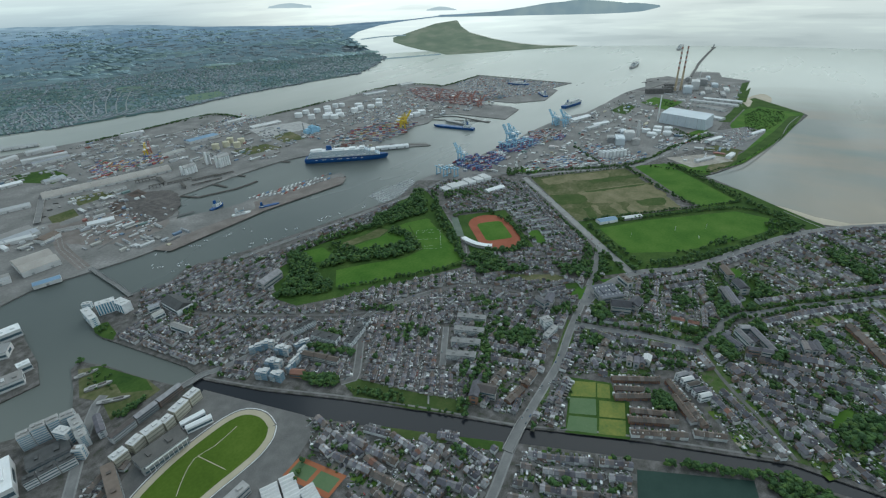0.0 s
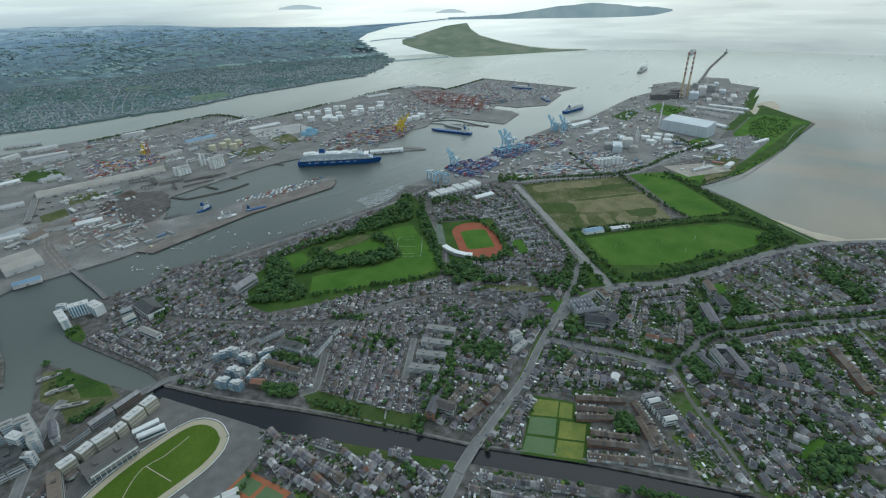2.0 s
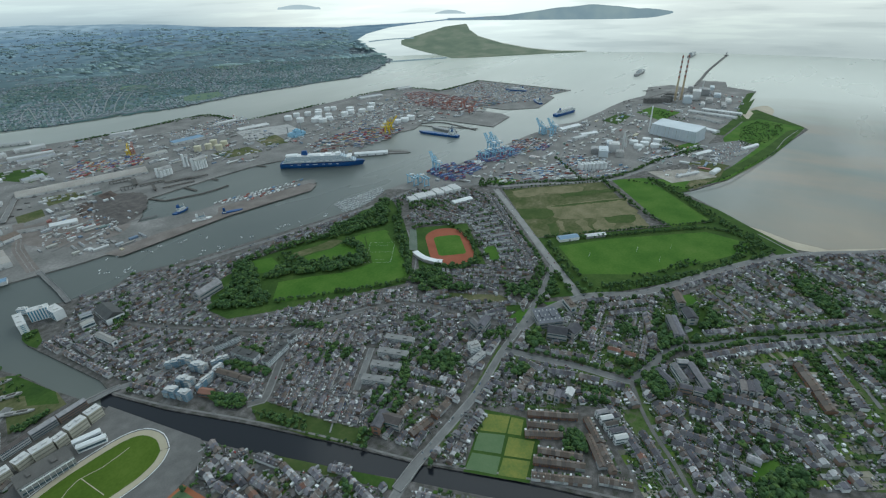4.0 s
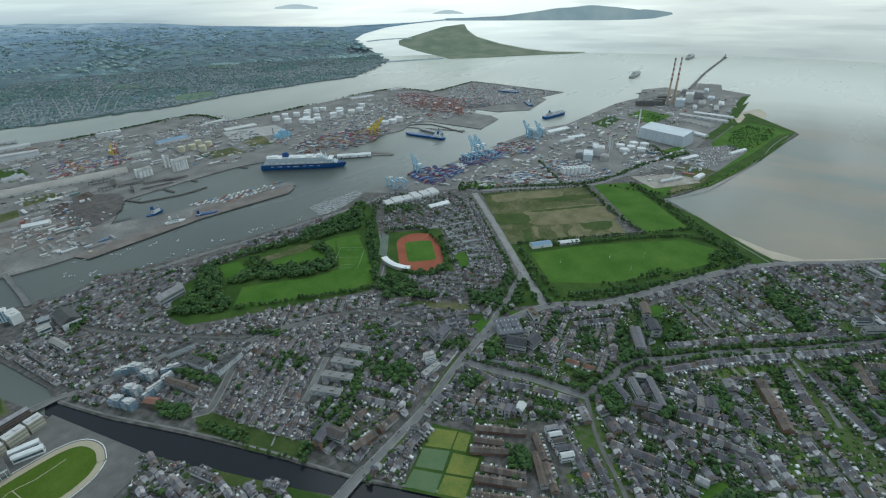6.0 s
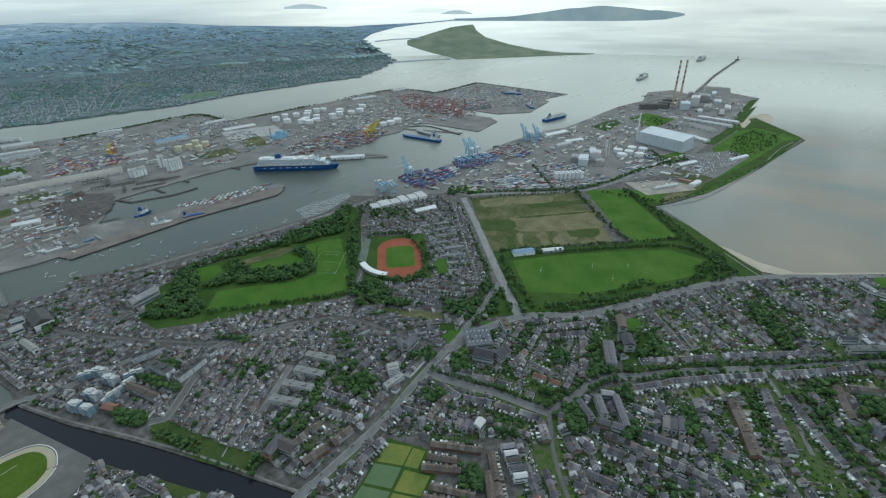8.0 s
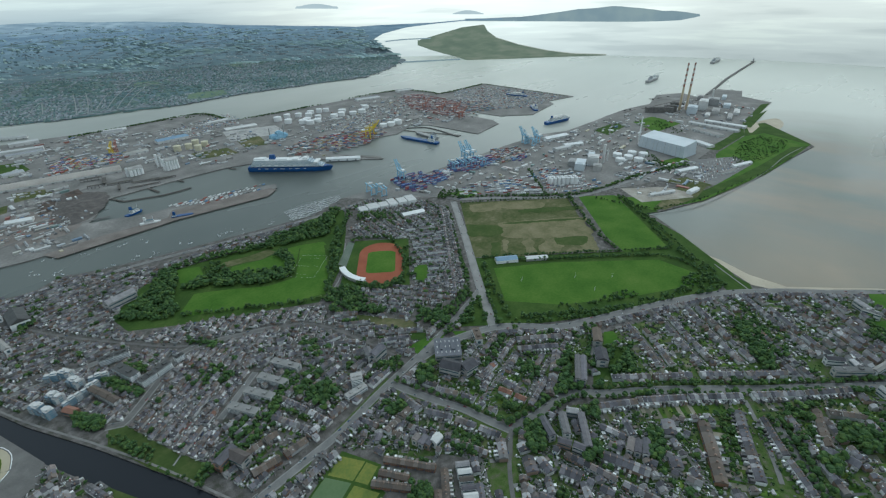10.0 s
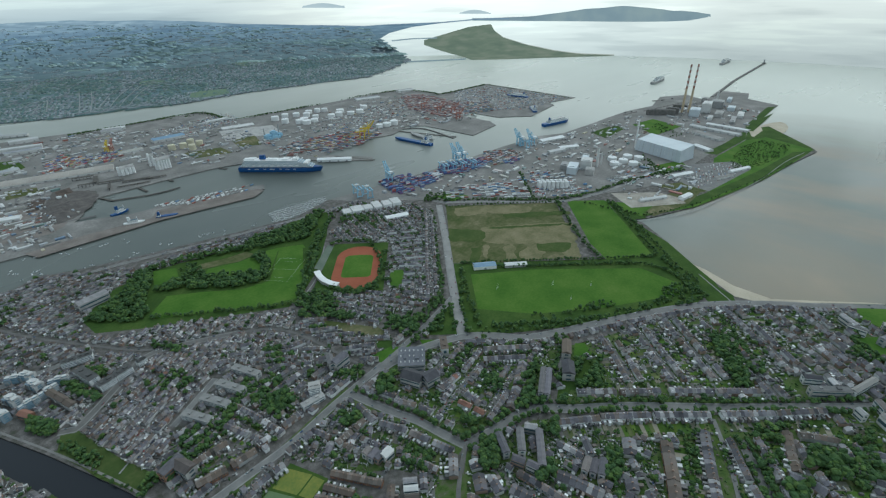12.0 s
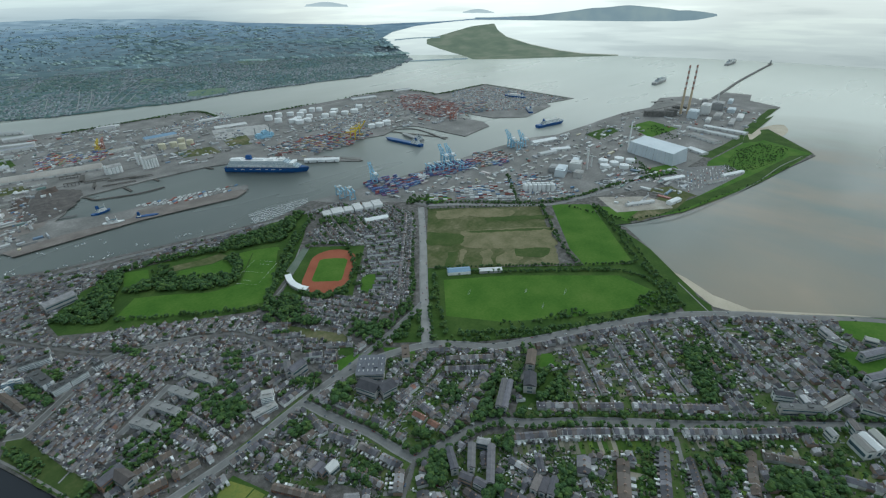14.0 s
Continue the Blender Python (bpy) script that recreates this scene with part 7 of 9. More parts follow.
def yard_gantry(at, turn, label, group, span=34.0, h=26.0):
    """A yard gantry: two portal frames under a bridge with a trolley."""
    ob = thing("yard_gantry", label, "crane", group, pose(at[0], at[1], 0, 0, 0, turn))
    for x in (-6, 6):
        for y in (-span / 2, span / 2):
            part("leg", Bag().beam((x * 1.3, y, 0), (x, y, h), 2.4).mesh("leg", BLUE_STEEL), BLUE_STEEL, ob)
        part("girder", Bag().beam((x, -span / 2 - 8, h), (x, span / 2 + 8, h), 2.8).mesh("girder", BLUE_STEEL), BLUE_STEEL, ob)
    for y in (-span / 2, span / 2):
        part("sill_beam", Bag().beam((-9, y, 2.5), (9, y, 2.5), 2.0).mesh("sill_beam", BLUE_STEEL), BLUE_STEEL, ob)
        part("top_beam", Bag().beam((-7, y, h - 3), (7, y, h - 3), 2.0).mesh("top_beam", BLUE_STEEL), BLUE_STEEL, ob)
    part("trolley", Bag().box(0, 5, h + 1.5, 14, 7, 4).mesh("trolley", PALE), PALE, ob)
    return ob


for _p in ((336, 535), (350, 506), (644, 478), (674, 468), (700, 452), (731, 433), (1029, 423)):
    yard_gantry(_p, -18, "light blue gantry crane over container stacks", "blue yard gantries")
for _p in ((722, 985), (766, 1012)):
    quay_crane(_p, -125, YELLOW_STEEL, "yellow container quay crane", "yellow quay cranes", 0.85)
for _p in ((1246, 1162), (1241, 1051), (1268, 985), (1201, 896)):
    quay_crane(_p, -125, RED_STEEL, "red container yard crane", "red port cranes", 0.75)
for _p in ((-1, 1620), (18, 1629)):
    quay_crane(_p, -35, YELLOW_STEEL if _p[0] % 2 else RED_STEEL, "orange yard crane between containers", "orange yard cranes", 0.6)


# ---- containers and port clutter ----
def stacks(poly, turn, fill, seed, high=3, bag=None):
    r = random.Random(seed)
    bag = bag or Bag()
    x0, y0, x1, y1 = bounds(poly)
    c, s = math.cos(radians(turn)), math.sin(radians(turn))
    m = ((x0 + x1) / 2, (y0 + y1) / 2)
    reach = math.hypot(x1 - x0, y1 - y0) / 2
    v = -reach
    row = 0
    while v < reach:
        u = -reach
        while u < reach:
            x, y = m[0] + u * c - v * s, m[1] + u * s + v * c
            if inside(x, y, poly) and r.random() < fill and noise.noise(Vector((x / 45, y / 45, seed))) > -0.35:
                for k in range(r.randint(1, high)):
                    bag.box(x, y, 0.55 + 2.6 * k, 12.0, 2.4, 2.55, radians(turn) + r.uniform(-0.01, 0.01))
            u += 12.6
        row += 1
        v += 2.7 if row % 5 else 11.0
    return bag


_bag = stacks([(467, 1013), (713, 1030), (829, 1099), (855, 1006), (679, 932), (459, 940)], -50, 0.25, 2, 2)
_reds = stacks([(1399, 1480), (1500, 1420), (1458, 1072), (1212, 878), (1187, 1025), (1208, 1223)], -50, 0.55, 3, 3)
CONTAINER_RED = mat("red_container_steel", [grey(0.8), grey(1.0), grey(1.15)], 0.3, 2.0, rnd=0.2, rough=0.55,
                    pick=[(0.3, 0.13, 0.115), (0.38, 0.24, 0.22), (0.5, 0.46, 0.45), (0.26, 0.11, 0.1), (0.42, 0.33, 0.3), (0.2, 0.22, 0.28), (0.33, 0.17, 0.15), (0.55, 0.52, 0.5), (0.3, 0.3, 0.31)])
stuff("red_container_stacks", _reds, CONTAINER_RED, "stacked shipping containers, mostly faded red", "containers")
_yard = stacks([(-192, 1626), (-135, 1695), (-65, 1597), (45, 1610), (-22, 1473), (-116, 1509), (-215, 1510)], 20, 0.75, 31, 3)
stacks([(513, 1103), (596, 1151), (764, 1095), (814, 980), (665, 933), (530, 979)], -50, 0.6, 32, 3, _yard)
CONTAINER_BRIGHT = mat("bright_container_steel", [grey(0.8), grey(1.0), grey(1.15)], 0.3, 2.0, rnd=0.2, rough=0.55,
                       pick=[(0.36, 0.09, 0.1), (0.12, 0.17, 0.34), (0.42, 0.23, 0.11), (0.5, 0.5, 0.5), (0.33, 0.1, 0.14), (0.16, 0.24, 0.21), (0.42, 0.34, 0.16), (0.3, 0.3, 0.32), (0.55, 0.55, 0.54), (0.2, 0.24, 0.34)])
stuff("bright_container_stacks", _yard, CONTAINER_BRIGHT, "stacked shipping containers in bright colours", "containers")
stacks([(435, 1140), (636, 1149), (749, 1137), (605, 1046), (413, 1010)], -50, 0.5, 4, 3, _bag)
stacks([(1477, 1179), (1550, 975), (1430, 863), (1296, 939)], -50, 0.5, 5, 3, _bag)
stacks([(813, 452), (883, 496), (984, 446), (914, 376), (823, 375), (775, 397)], -22, 0.8, 63, 3, _bag)
stuff("container_stacks", _bag, CONTAINER, "stacked shipping containers in mixed colours", "containers")
_bag = stacks([(443, 562), (411, 472), (429, 431), (570, 432), (602, 505), (510, 559)], -16, 0.9, 6, 4)
stacks([(612, 460), (660, 519), (736, 499), (829, 452), (775, 397), (654, 425)], -22, 0.85, 61, 4, _bag)
stacks([(830, 385), (911, 381), (899, 356), (817, 347)], -22, 0.9, 62, 3, _bag)
stuff("blue_container_stacks", _bag, CONTAINER_BLUE, "stacked shipping containers, mostly blue", "containers")
_bag = stacks([(479, 321), (533, 361), (575, 350), (640, 300), (720, 262), (764, 253), (640, 142)], -45, 0.42, 7, 2)
stacks([(591, 501), (633, 492), (607, 442), (572, 445)], -16, 0.8, 71, 3, _bag)
stacks([(794, 269), (867, 213), (818, 39), (742, 45), (651, 130)], -30, 0.35, 8, 2, _bag)
stacks([(904, 54), (1061, -24), (1000, -60), (871, 6)], -30, 0.4, 9, 2, _bag)
for _p0, _p1 in (((-79, 915), (190, 852)), ((-66, 898), (150, 848)), ((-52, 880), (108, 843)), ((-14, 855), (170, 822))):
    _a0, _n0 = math.atan2(_p1[1] - _p0[1], _p1[0] - _p0[0]), int(math.dist(_p0, _p1) / 13)
    for _k in range(_n0):
        if (_k * 7 + int(_p0[1])) % 11:
            _bag.box(_p0[0] + (_p1[0] - _p0[0]) * _k / _n0, _p0[1] + (_p1[1] - _p0[1]) * _k / _n0, 0.6, 10.5, 3.2, 3.0, _a0 + 0.5)
WHITE_BOX = mat("white_trailer_paint", [grey(0.9), grey(1.05)], 0.3, 2.0, rnd=0.15, rough=0.5, pick=[grey(0.7), grey(0.6), (0.3, 0.1, 0.08), grey(0.5), (0.15, 0.25, 0.4), grey(0.66), grey(0.25)])
stuff("trailer_rows", _bag, WHITE_BOX, "rows of white trailers and railcars", "trailers")

# Parked cars and trailers on the far terminals, thin rows of small boxes.
_bag = Bag()
_r = random.Random(8)
for _poly, _n, _turn in (([(1669, 1325), (1902, 1286), (1928, 952), (1912, 751), (1572, 755), (1415, 887), (1435, 1110)], 1500, -55), ([(1117, -108), (1316, -200), (1171, -243), (960, -171)], 160, 20), ([(-397, 1177), (-300, 1199), (-288, 992), (-408, 999), (-466, 1032)], 120, 10), ([(224, 1785), (635, 1911), (566, 1699), (262, 1572)], 300, 30),
                         ([(669, 1261), (1392, 1468), (1208, 1223), (744, 1062)], 400, -50), ([(749, 236), (827, 25), (652, 112)], 120, 20)):
    for _x, _y in scatter(_poly, _n, _r):
        _q2 = round((_x * math.sin(radians(_turn)) - _y * math.cos(radians(_turn))) / 9) * 9
        _q1 = _x * math.cos(radians(_turn)) + _y * math.sin(radians(_turn))
        _bag.box(_q1 * math.cos(radians(_turn)) + _q2 * math.sin(radians(_turn)), _q1 * math.sin(radians(_turn)) - _q2 * math.cos(radians(_turn)), 0.55, _r.choice((4.5, 4.5, 9)), 2.2, _r.choice((1.5, 1.8, 3.2)), radians(_turn))
stuff("parked_port_vehicles", _bag, WHITE_BOX, "rows of parked import vehicles and trailers", "vehicles")

# Small sheds, kiosks and plant strewn over the port.
_bag, _dark, PORT_SHEDS = Bag(), Bag(), 0
for _poly, _n in (([(-293, 1784), (-117, 1871), (183, 1849), (601, 1853), (442, 1296), (217, 1131), (-39, 1407), (-302, 1386)], 260), ([(-383, 1390), (-233, 1325), (-223, 1021), (-339, 953), (-474, 996)], 16), ([(-398, 1162), (-334, 1070), (-291, 865), (-359, 820), (-442, 884), (-465, 1059)], 34), ([(-543, 1284), (-468, 1251), (-504, 1098), (-588, 1133)], 16), ([(-340, 1411), (-230, 1303), (-307, 1110), (-397, 1196)], 26), ([(442, 1296), (840, 1470), (1452, 1524), (1539, 1075), (1253, 812), (952, 996), (683, 999), (389, 1045)], 330), ([(352, 511), (685, 432), (1169, 403), (1535, 362), (1781, 293), (1538, 164), (1161, 126), (789, 176), (521, 303)], 300),
                  ([(1050, 107), (1187, -100), (1043, -201), (766, -95)], 120), ([(1763, 209), (2236, 206), (2169, -97), (1735, -147), (1517, 22)], 130), ([(-411, 1960), (-254, 1952), (-134, 2005), (160, 2019), (116, 1795), (-202, 1757), (-428, 1695)], 120)):
    for _x, _y in scatter(_poly, int(_n * (0.9 if _poly[0][1] < 600 else 1.5)), _r):
        _turn = _r.choice((0, 0, 0, 1.571)) + _r.uniform(-0.04, 0.04)
        _size = (_r.choice((5, 7, 9, 14, 20, 32)) * _r.uniform(0.8, 1.2), _r.uniform(3, 11), _r.uniform(2.5, 6.5))
        if _size[0] > 24 and PORT_SHEDS < 150:
            PORT_SHEDS += 1
            _shed = thing("port_shed", "low pale port shed with a ridged roof", "shed", "port sheds", pose(_x, _y, 0, 0, 0, math.degrees(_turn)))
            part("wall", Bag().box(0, 0, 0, *_size).mesh("wall", SHED), SHED, _shed)
            part("roof", Bag().gable(0, 0, _size[2] + 0.25, _size[0], _size[1], 1.4, over=0.2).mesh("roof", SHED), SHED, _shed)
            continue
        (_bag if _r.random() < 0.82 else _dark).box(_x, _y, 0.0, *_size, _turn)
stuff("port_sheds", _bag, SHED, "small pale port sheds and kiosks", "sheds")
stuff("port_plant", _dark, CONTAINER, "small coloured sheds and plant in the port", "sheds")


def edge_distance(p, a, b):
    p, a, b = Vector(p), Vector(a), Vector(b)
    t = max(0.0, min(1.0, (p - a).dot(b - a) / max(1e-6, (b - a).length_squared)))
    return (a + (b - a) * t - p).length


SCRAP_YARD = mat("stained_yard", [(0.12, 0.105, 0.095), (0.18, 0.155, 0.14), (0.24, 0.215, 0.2)], 0.03, 0.3)
SCRAP = mat("rusty_scrap", [(0.03, 0.028, 0.027), (0.08, 0.06, 0.05), (0.13, 0.09, 0.07)], 0.06, 0.5, bump=0.6)
for _poly, _h, _l, _m in (([(-295, 1144), (-237, 1203), (-203, 1158), (-214, 1076), (-270, 1052), (-297, 1072)], 7, "dark heap of scrap metal on the quay", COAL), ([(-244, 1279), (-200, 1291), (-203, 1230), (-245, 1218)], 6, "dark grey scrap heap", SCRAP), ([(-315, 1236), (-262, 1266), (-299, 1150), (-342, 1130)], 5, "rust-brown heap of scrap metal", SCRAP), ([(378, 1394), (480, 1390), (431, 1242), (350, 1269)], 4, "olive gravel heap in the port", MEADOW)):
    _c0 = (sum(p[0] for p in _poly) / len(_poly), sum(p[1] for p in _poly) / len(_poly))
    _x0, _y0, _x1, _y1 = bounds(_poly)
    _hv, _hf, _nx = [], [], 26
    for _i in range(_nx):
        for _k in range(_nx):
            _x, _y = _x0 + (_x1 - _x0) * _i / (_nx - 1), _y0 + (_y1 - _y0) * _k / (_nx - 1)
            _e3 = 0.0
            if inside(_x, _y, _poly):
                _e3 = min(1.0, min(edge_distance((_x, _y), a, b) for a, b in zip(_poly, _poly[1:] + _poly[:1])) / 16)
            _d = math.dist((_x, _y), _c0) / (0.5 * max(_x1 - _x0, _y1 - _y0))
            _hv.append((_x, _y, 0.4 + _e3 * _h * max(0.25, 1 - _d) ** 0.6 * (0.75 + 0.6 * noise.noise(Vector((_x / 14, _y / 14, 1))))))
    _hf = [(_i * _nx + _k, (_i + 1) * _nx + _k, (_i + 1) * _nx + _k + 1, _i * _nx + _k + 1) for _i in range(_nx - 1) for _k in range(_nx - 1)]
    tagged(new("spoil_mound", mesh_of("spoil_mound", _hv, _hf, _m)), _l + ("" if len(_l.split()) > 3 else " on the quay"), "heap")
for _pts, _m, _l in (([(-392, 858), (-266, 859), (-113, 838), (-107, 804), (-254, 807), (-374, 810)], SCRAP_YARD, "brown stained mole with worn paving"), ([(-90, 882), (173, 813), (179, 788), (134, 759), (-107, 804), (-128, 822)], SCRAP_YARD, "brown stained mole for trailers"), ([(-352, 1823), (-252, 1778), (-248, 1648), (-313, 1594), (-369, 1721)], GRASS_DARK, "rough green in the port"), ([(-347, 1406), (-255, 1366), (-263, 1314), (-356, 1311)], MEADOW, "overgrown strip beside the shed"), ([(183, 1371), (307, 1333), (302, 1229), (182, 1270)], MEADOW, "olive waste ground in the port"), ([(-437, 1301), (-374, 1303), (-388, 1235), (-450, 1231)], MEADOW, "weedy corner of the yard"), ([(-246, 1282), (-156, 1181), (-214, 1043), (-294, 994), (-324, 1077)], COAL, "dark stained scrap yard"), ([(415, 1580), (617, 1489), (579, 1341), (360, 1400)], CONCRETE, "pale open concrete yard"), ([(-441, 1203), (-266, 1147), (-289, 963), (-407, 953), (-478, 1078)], SCRAP_YARD, "brown stained yard")):
    structure("yard", slab_mesh("yard", ragged(_pts, 6.0) if "stained" in _l and "mole" not in _l else _pts, 0.53 + 0.004 * len(_l), 0, _m), _l, "yard")

# Thin jetties of the dock and the mooring piers.
for _pts in ([(-166, 1118), (-148, 1062), (-54, 1021), (-13, 1016), (25, 1017)], [(-60, 1118), (-54, 1060)], [(30, 1118), (34, 1090)], [(190, 1104), (200, 1070)], [(897, 958), (978, 715)], [(519, 889), (581, 748)], [(2131, 235), (1842, 313)], [(2087, 366), (2147, 326)], [(1717, 351), (1816, 332)]):
    jet = thing("jetty", "narrow timber jetty on piles", "jetty")
    part("deck", strip_mesh("deck", _pts, 8, 0.6, WOOD, 0.9, bend=False), WOOD, jet)
    for _x, _y in smooth_line(_pts, 14):
        part("pile", Bag().cyl(_x, _y, -4, 0.6, 4.0, 8).mesh("pile", WOOD), WOOD, jet)

for _pts, _w in (([(-482, 1270), (-341, 1244), (-98, 1281), (115, 1284), (392, 1259), (639, 1224), (1015, 1193), (1497, 1232)], 12), ([(-293, 1784), (-55, 1885), (191, 1869), (462, 1619), (682, 1276)], 9), ([(-341, 1244), (-300, 1506), (-293, 1784)], 9), ([(115, 1284), (175, 1534), (210, 1806)], 9), ([(-458, 974), (-335, 1002), (-213, 975)], 8), ([(418, 1261), (618, 1428), (963, 1621), (1499, 1612)], 8)):
    structure("port_road", strip_mesh("port_road", _pts, _w, 0.62, STREET), "worn grey port road", "road")

structure("port_road", strip_mesh("port_road", [(-448, 1240), (-470, 1150), (-498, 1057), (-514, 904)], 24, 0.66, SCRAP_YARD), "wide brown worn port road with old rails", "road")
for _o in (-6, -4.6, 3, 4.4):
    structure("rail", strip_mesh("rail", [(-470 + _o, 1150), (-498 + _o, 1057), (-514 + _o, 904)], 0.4, 0.72, STEEL, bend=False), "old rail set in the port road", "rail")
bridge([(-472, 1271), (-440, 1345), (-405, 1430), (-377, 1499), (-342, 1531), (-295, 1510)], 15, "grey concrete flyover on the port road", 5, CONCRETE, 5.0)

structure("mole", strip_mesh("mole", [(930, 977), (990, 900), (959, 712)], 8, 1.0, QUAY, 5.0), "narrow stone mole in the port basin", "mole")

# ---- districts: streets, rows of houses, gardens ----
streets, gardens, yards, sheds = Bag(), Bag(), Bag(), Bag()


CLUTTER_AREAS = []


def district(poly, turn, yard=16.0, depth=8.0, width=5.6, eaves=5.2, street=9.0, style="slate", green=0.6, trees=0.25, gap=0.06, cross=75.0, seed=1, shift=0.0, big=1.0):
    """Fills a stretch of town with parallel streets of terraces, back gardens between them."""
    r = random.Random(seed)
    if green > 0.55:
        structure("ground", slab_mesh("ground", poly, 0.012 + 0.001 * (seed - 10), 0, GARDEN_GROUND), "garden ground with lawns, hedges and paths", "gardens")
    CLUTTER_AREAS.append((poly, green, seed))
    x0, y0, x1, y1 = bounds(poly)
    m = ((x0 + x1) / 2, (y0 + y1) / 2)
    reach = math.hypot(x1 - x0, y1 - y0) / 2 + 10
    a = radians(turn)
    c, s = math.cos(a), math.sin(a)
    period = street + 2 * depth + yard + 3
    rows = int(reach / period) + 1
    for k in range(-rows, rows + 1):
        v0 = k * period + shift
        # the street, as runs of paving inside the district
        u, start = -reach, None
        while u <= reach:
            x, y = m[0] + u * c - v0 * s, m[1] + u * s + v0 * c
            ok = inside(x, y, poly) and free(x, y)
            if ok and start is None:
                start = u
            if (not ok or u + 6 > reach) and start is not None:
                if u - start > 18:
                    mid = (start + u) / 2
                    streets.quad(m[0] + mid * c - v0 * s, m[1] + mid * s + v0 * c, 0.24 + 0.12 * r.random(), u - start, street, a)
                start = None
            u += 6
        for side in (1, -1):
            v = v0 + side * (street / 2 + 1.5 + depth / 2)
            row_eaves, row_turn = eaves * r.uniform(0.9, 1.15), 0.0
            u = -reach + r.uniform(0, width)
            run = 0.0
            w_row = width * r.uniform(0.9, 1.2)
            while u < reach:
                x, y = m[0] + u * c - v * s, m[1] + u * s + v * c
                wob = 6 * noise.noise(Vector((x / 120, y / 120, seed)))
                x, y = x - wob * s, y + wob * c
                run += w_row
                if run > cross * r.uniform(0.8, 1.3):
                    run = 0.0
                    u += 7.5
                    row_eaves = eaves * r.uniform(0.85, 1.2)
                    continue
                if inside(x, y, poly) and free(x, y):
                    if r.random() > gap:
                        HOUSES.append((x, y, a, w_row, depth * r.uniform(0.96, 1.04), row_eaves, style, side, (seed, k, side)))
                    # garden or yard behind the house
                    gv = v + side * (depth / 2 + yard / 4 + 0.5)
                    gx, gy = m[0] + u * c - gv * s - wob * s, m[1] + u * s + gv * c + wob * c
                    if free(gx, gy):
                        (gardens if r.random() < green else yards).quad(gx, gy, 0.06 + 0.15 * r.random(), w_row - 0.3, yard / 2, a)
                        for _ in range(r.choice((0, 1, 1, 2, 2))):
                            q = r.uniform(0.1, 0.9)
                            ev = v + side * (depth / 2 + yard / 2 * q)
                            sheds.box(m[0] + u * c - ev * s - wob * s, m[1] + u * s + ev * c + wob * c, 0, w_row * r.uniform(0.3, 0.8), r.uniform(1.8, 5.0), r.uniform(2.0, 3.6), a)
                        if r.random() < trees:
                            for _ in range(1 + int(r.random() * trees * yard / 11)):
                                h = r.uniform(4, 10) * big
                                TREES.append((gx + r.uniform(-3, 3), gy + r.uniform(-yard / 4, yard / 4), h, h * r.uniform(0.42, 0.65)))
                elif inside(x, y, poly) and r.random() < trees * 0.3 and free(x + 3, y):
                    h = r.uniform(5, 9)
                    TREES.append((x, y, h, h * 0.42))
                u += w_row


def terrace(pts, depth=9.0, eaves=5.6, style="slate", back=-1, width=6.2, yard=14.0, green=0.6, wings=0.7, trees=0.3, skip=0.0):
    """One unbroken row of houses along a line, with gardens on its back side."""
    r = random.Random(int(abs(pts[0][0]) + abs(pts[-1][1])))
    for (ax, ay), (bx, by) in zip(pts, pts[1:]):
        length = math.hypot(bx - ax, by - ay)
        a = math.atan2(by - ay, bx - ax)
        c, s = math.cos(a), math.sin(a)
        n = max(1, round(length / width))
        w = length / n
        e = eaves * r.uniform(0.94, 1.08)
        for k in range(n):
            u = (k + 0.5) * w
            x, y = ax + u * c, ay + u * s
            if any(near_line(x, y, q, rw / 2 + depth * 0.35) for q, rw in ROAD_LINES) or r.random() < skip:
                continue
            if r.random() < 0.12:
                e = eaves * r.uniform(0.92, 1.12)
            HOUSES.append((x, y, a, w, depth, e, style, back, (ax, ay, bx, by)))
            off = back * (depth / 2 + yard / 2)
            if yard:
                (gardens if r.random() < green else yards).quad(x - s * off, y + c * off, 0.3 + 0.05 * r.random(), w - 0.35, yard, a)
                if r.random() < trees:
                    h = r.uniform(4, 9)
                    o2 = back * (depth / 2 + yard * r.uniform(0.5, 1.0))
                    TREES.append((x - s * o2, y + c * o2, h, h * 0.55))
                for _ in range(r.choice((0, 1, 2, 2))):
                    h = r.uniform(1.8, 4.0)
                    o2 = back * (depth / 2 + yard * r.uniform(0.3, 1.0))
                    q = r.uniform(-0.45, 0.45) * w
                    TREES.append((x - s * o2 + c * q, y + c * o2 + s * q, h, h * 0.6))
                if r.random() < 0.35:
                    o2 = back * (depth / 2 + yard - 2)
                    sheds.box(x - s * o2, y + c * o2, 0, w * 0.5, 3.0, 2.3, a)
            if r.random() < wings:
                q = r.uniform(3, 6)
                o2 = back * (depth / 2 + q / 2)
                sheds.box(x - s * o2 + c * w * 0.2, y + c * o2 + s * w * 0.2, 0, w * 0.5, q, r.uniform(2.8, e), a)
        take(footprint(((ax + bx) / 2 - s * back * yard / 2, (ay + by) / 2 + c * back * yard / 2), a, length, depth + yard, 3))


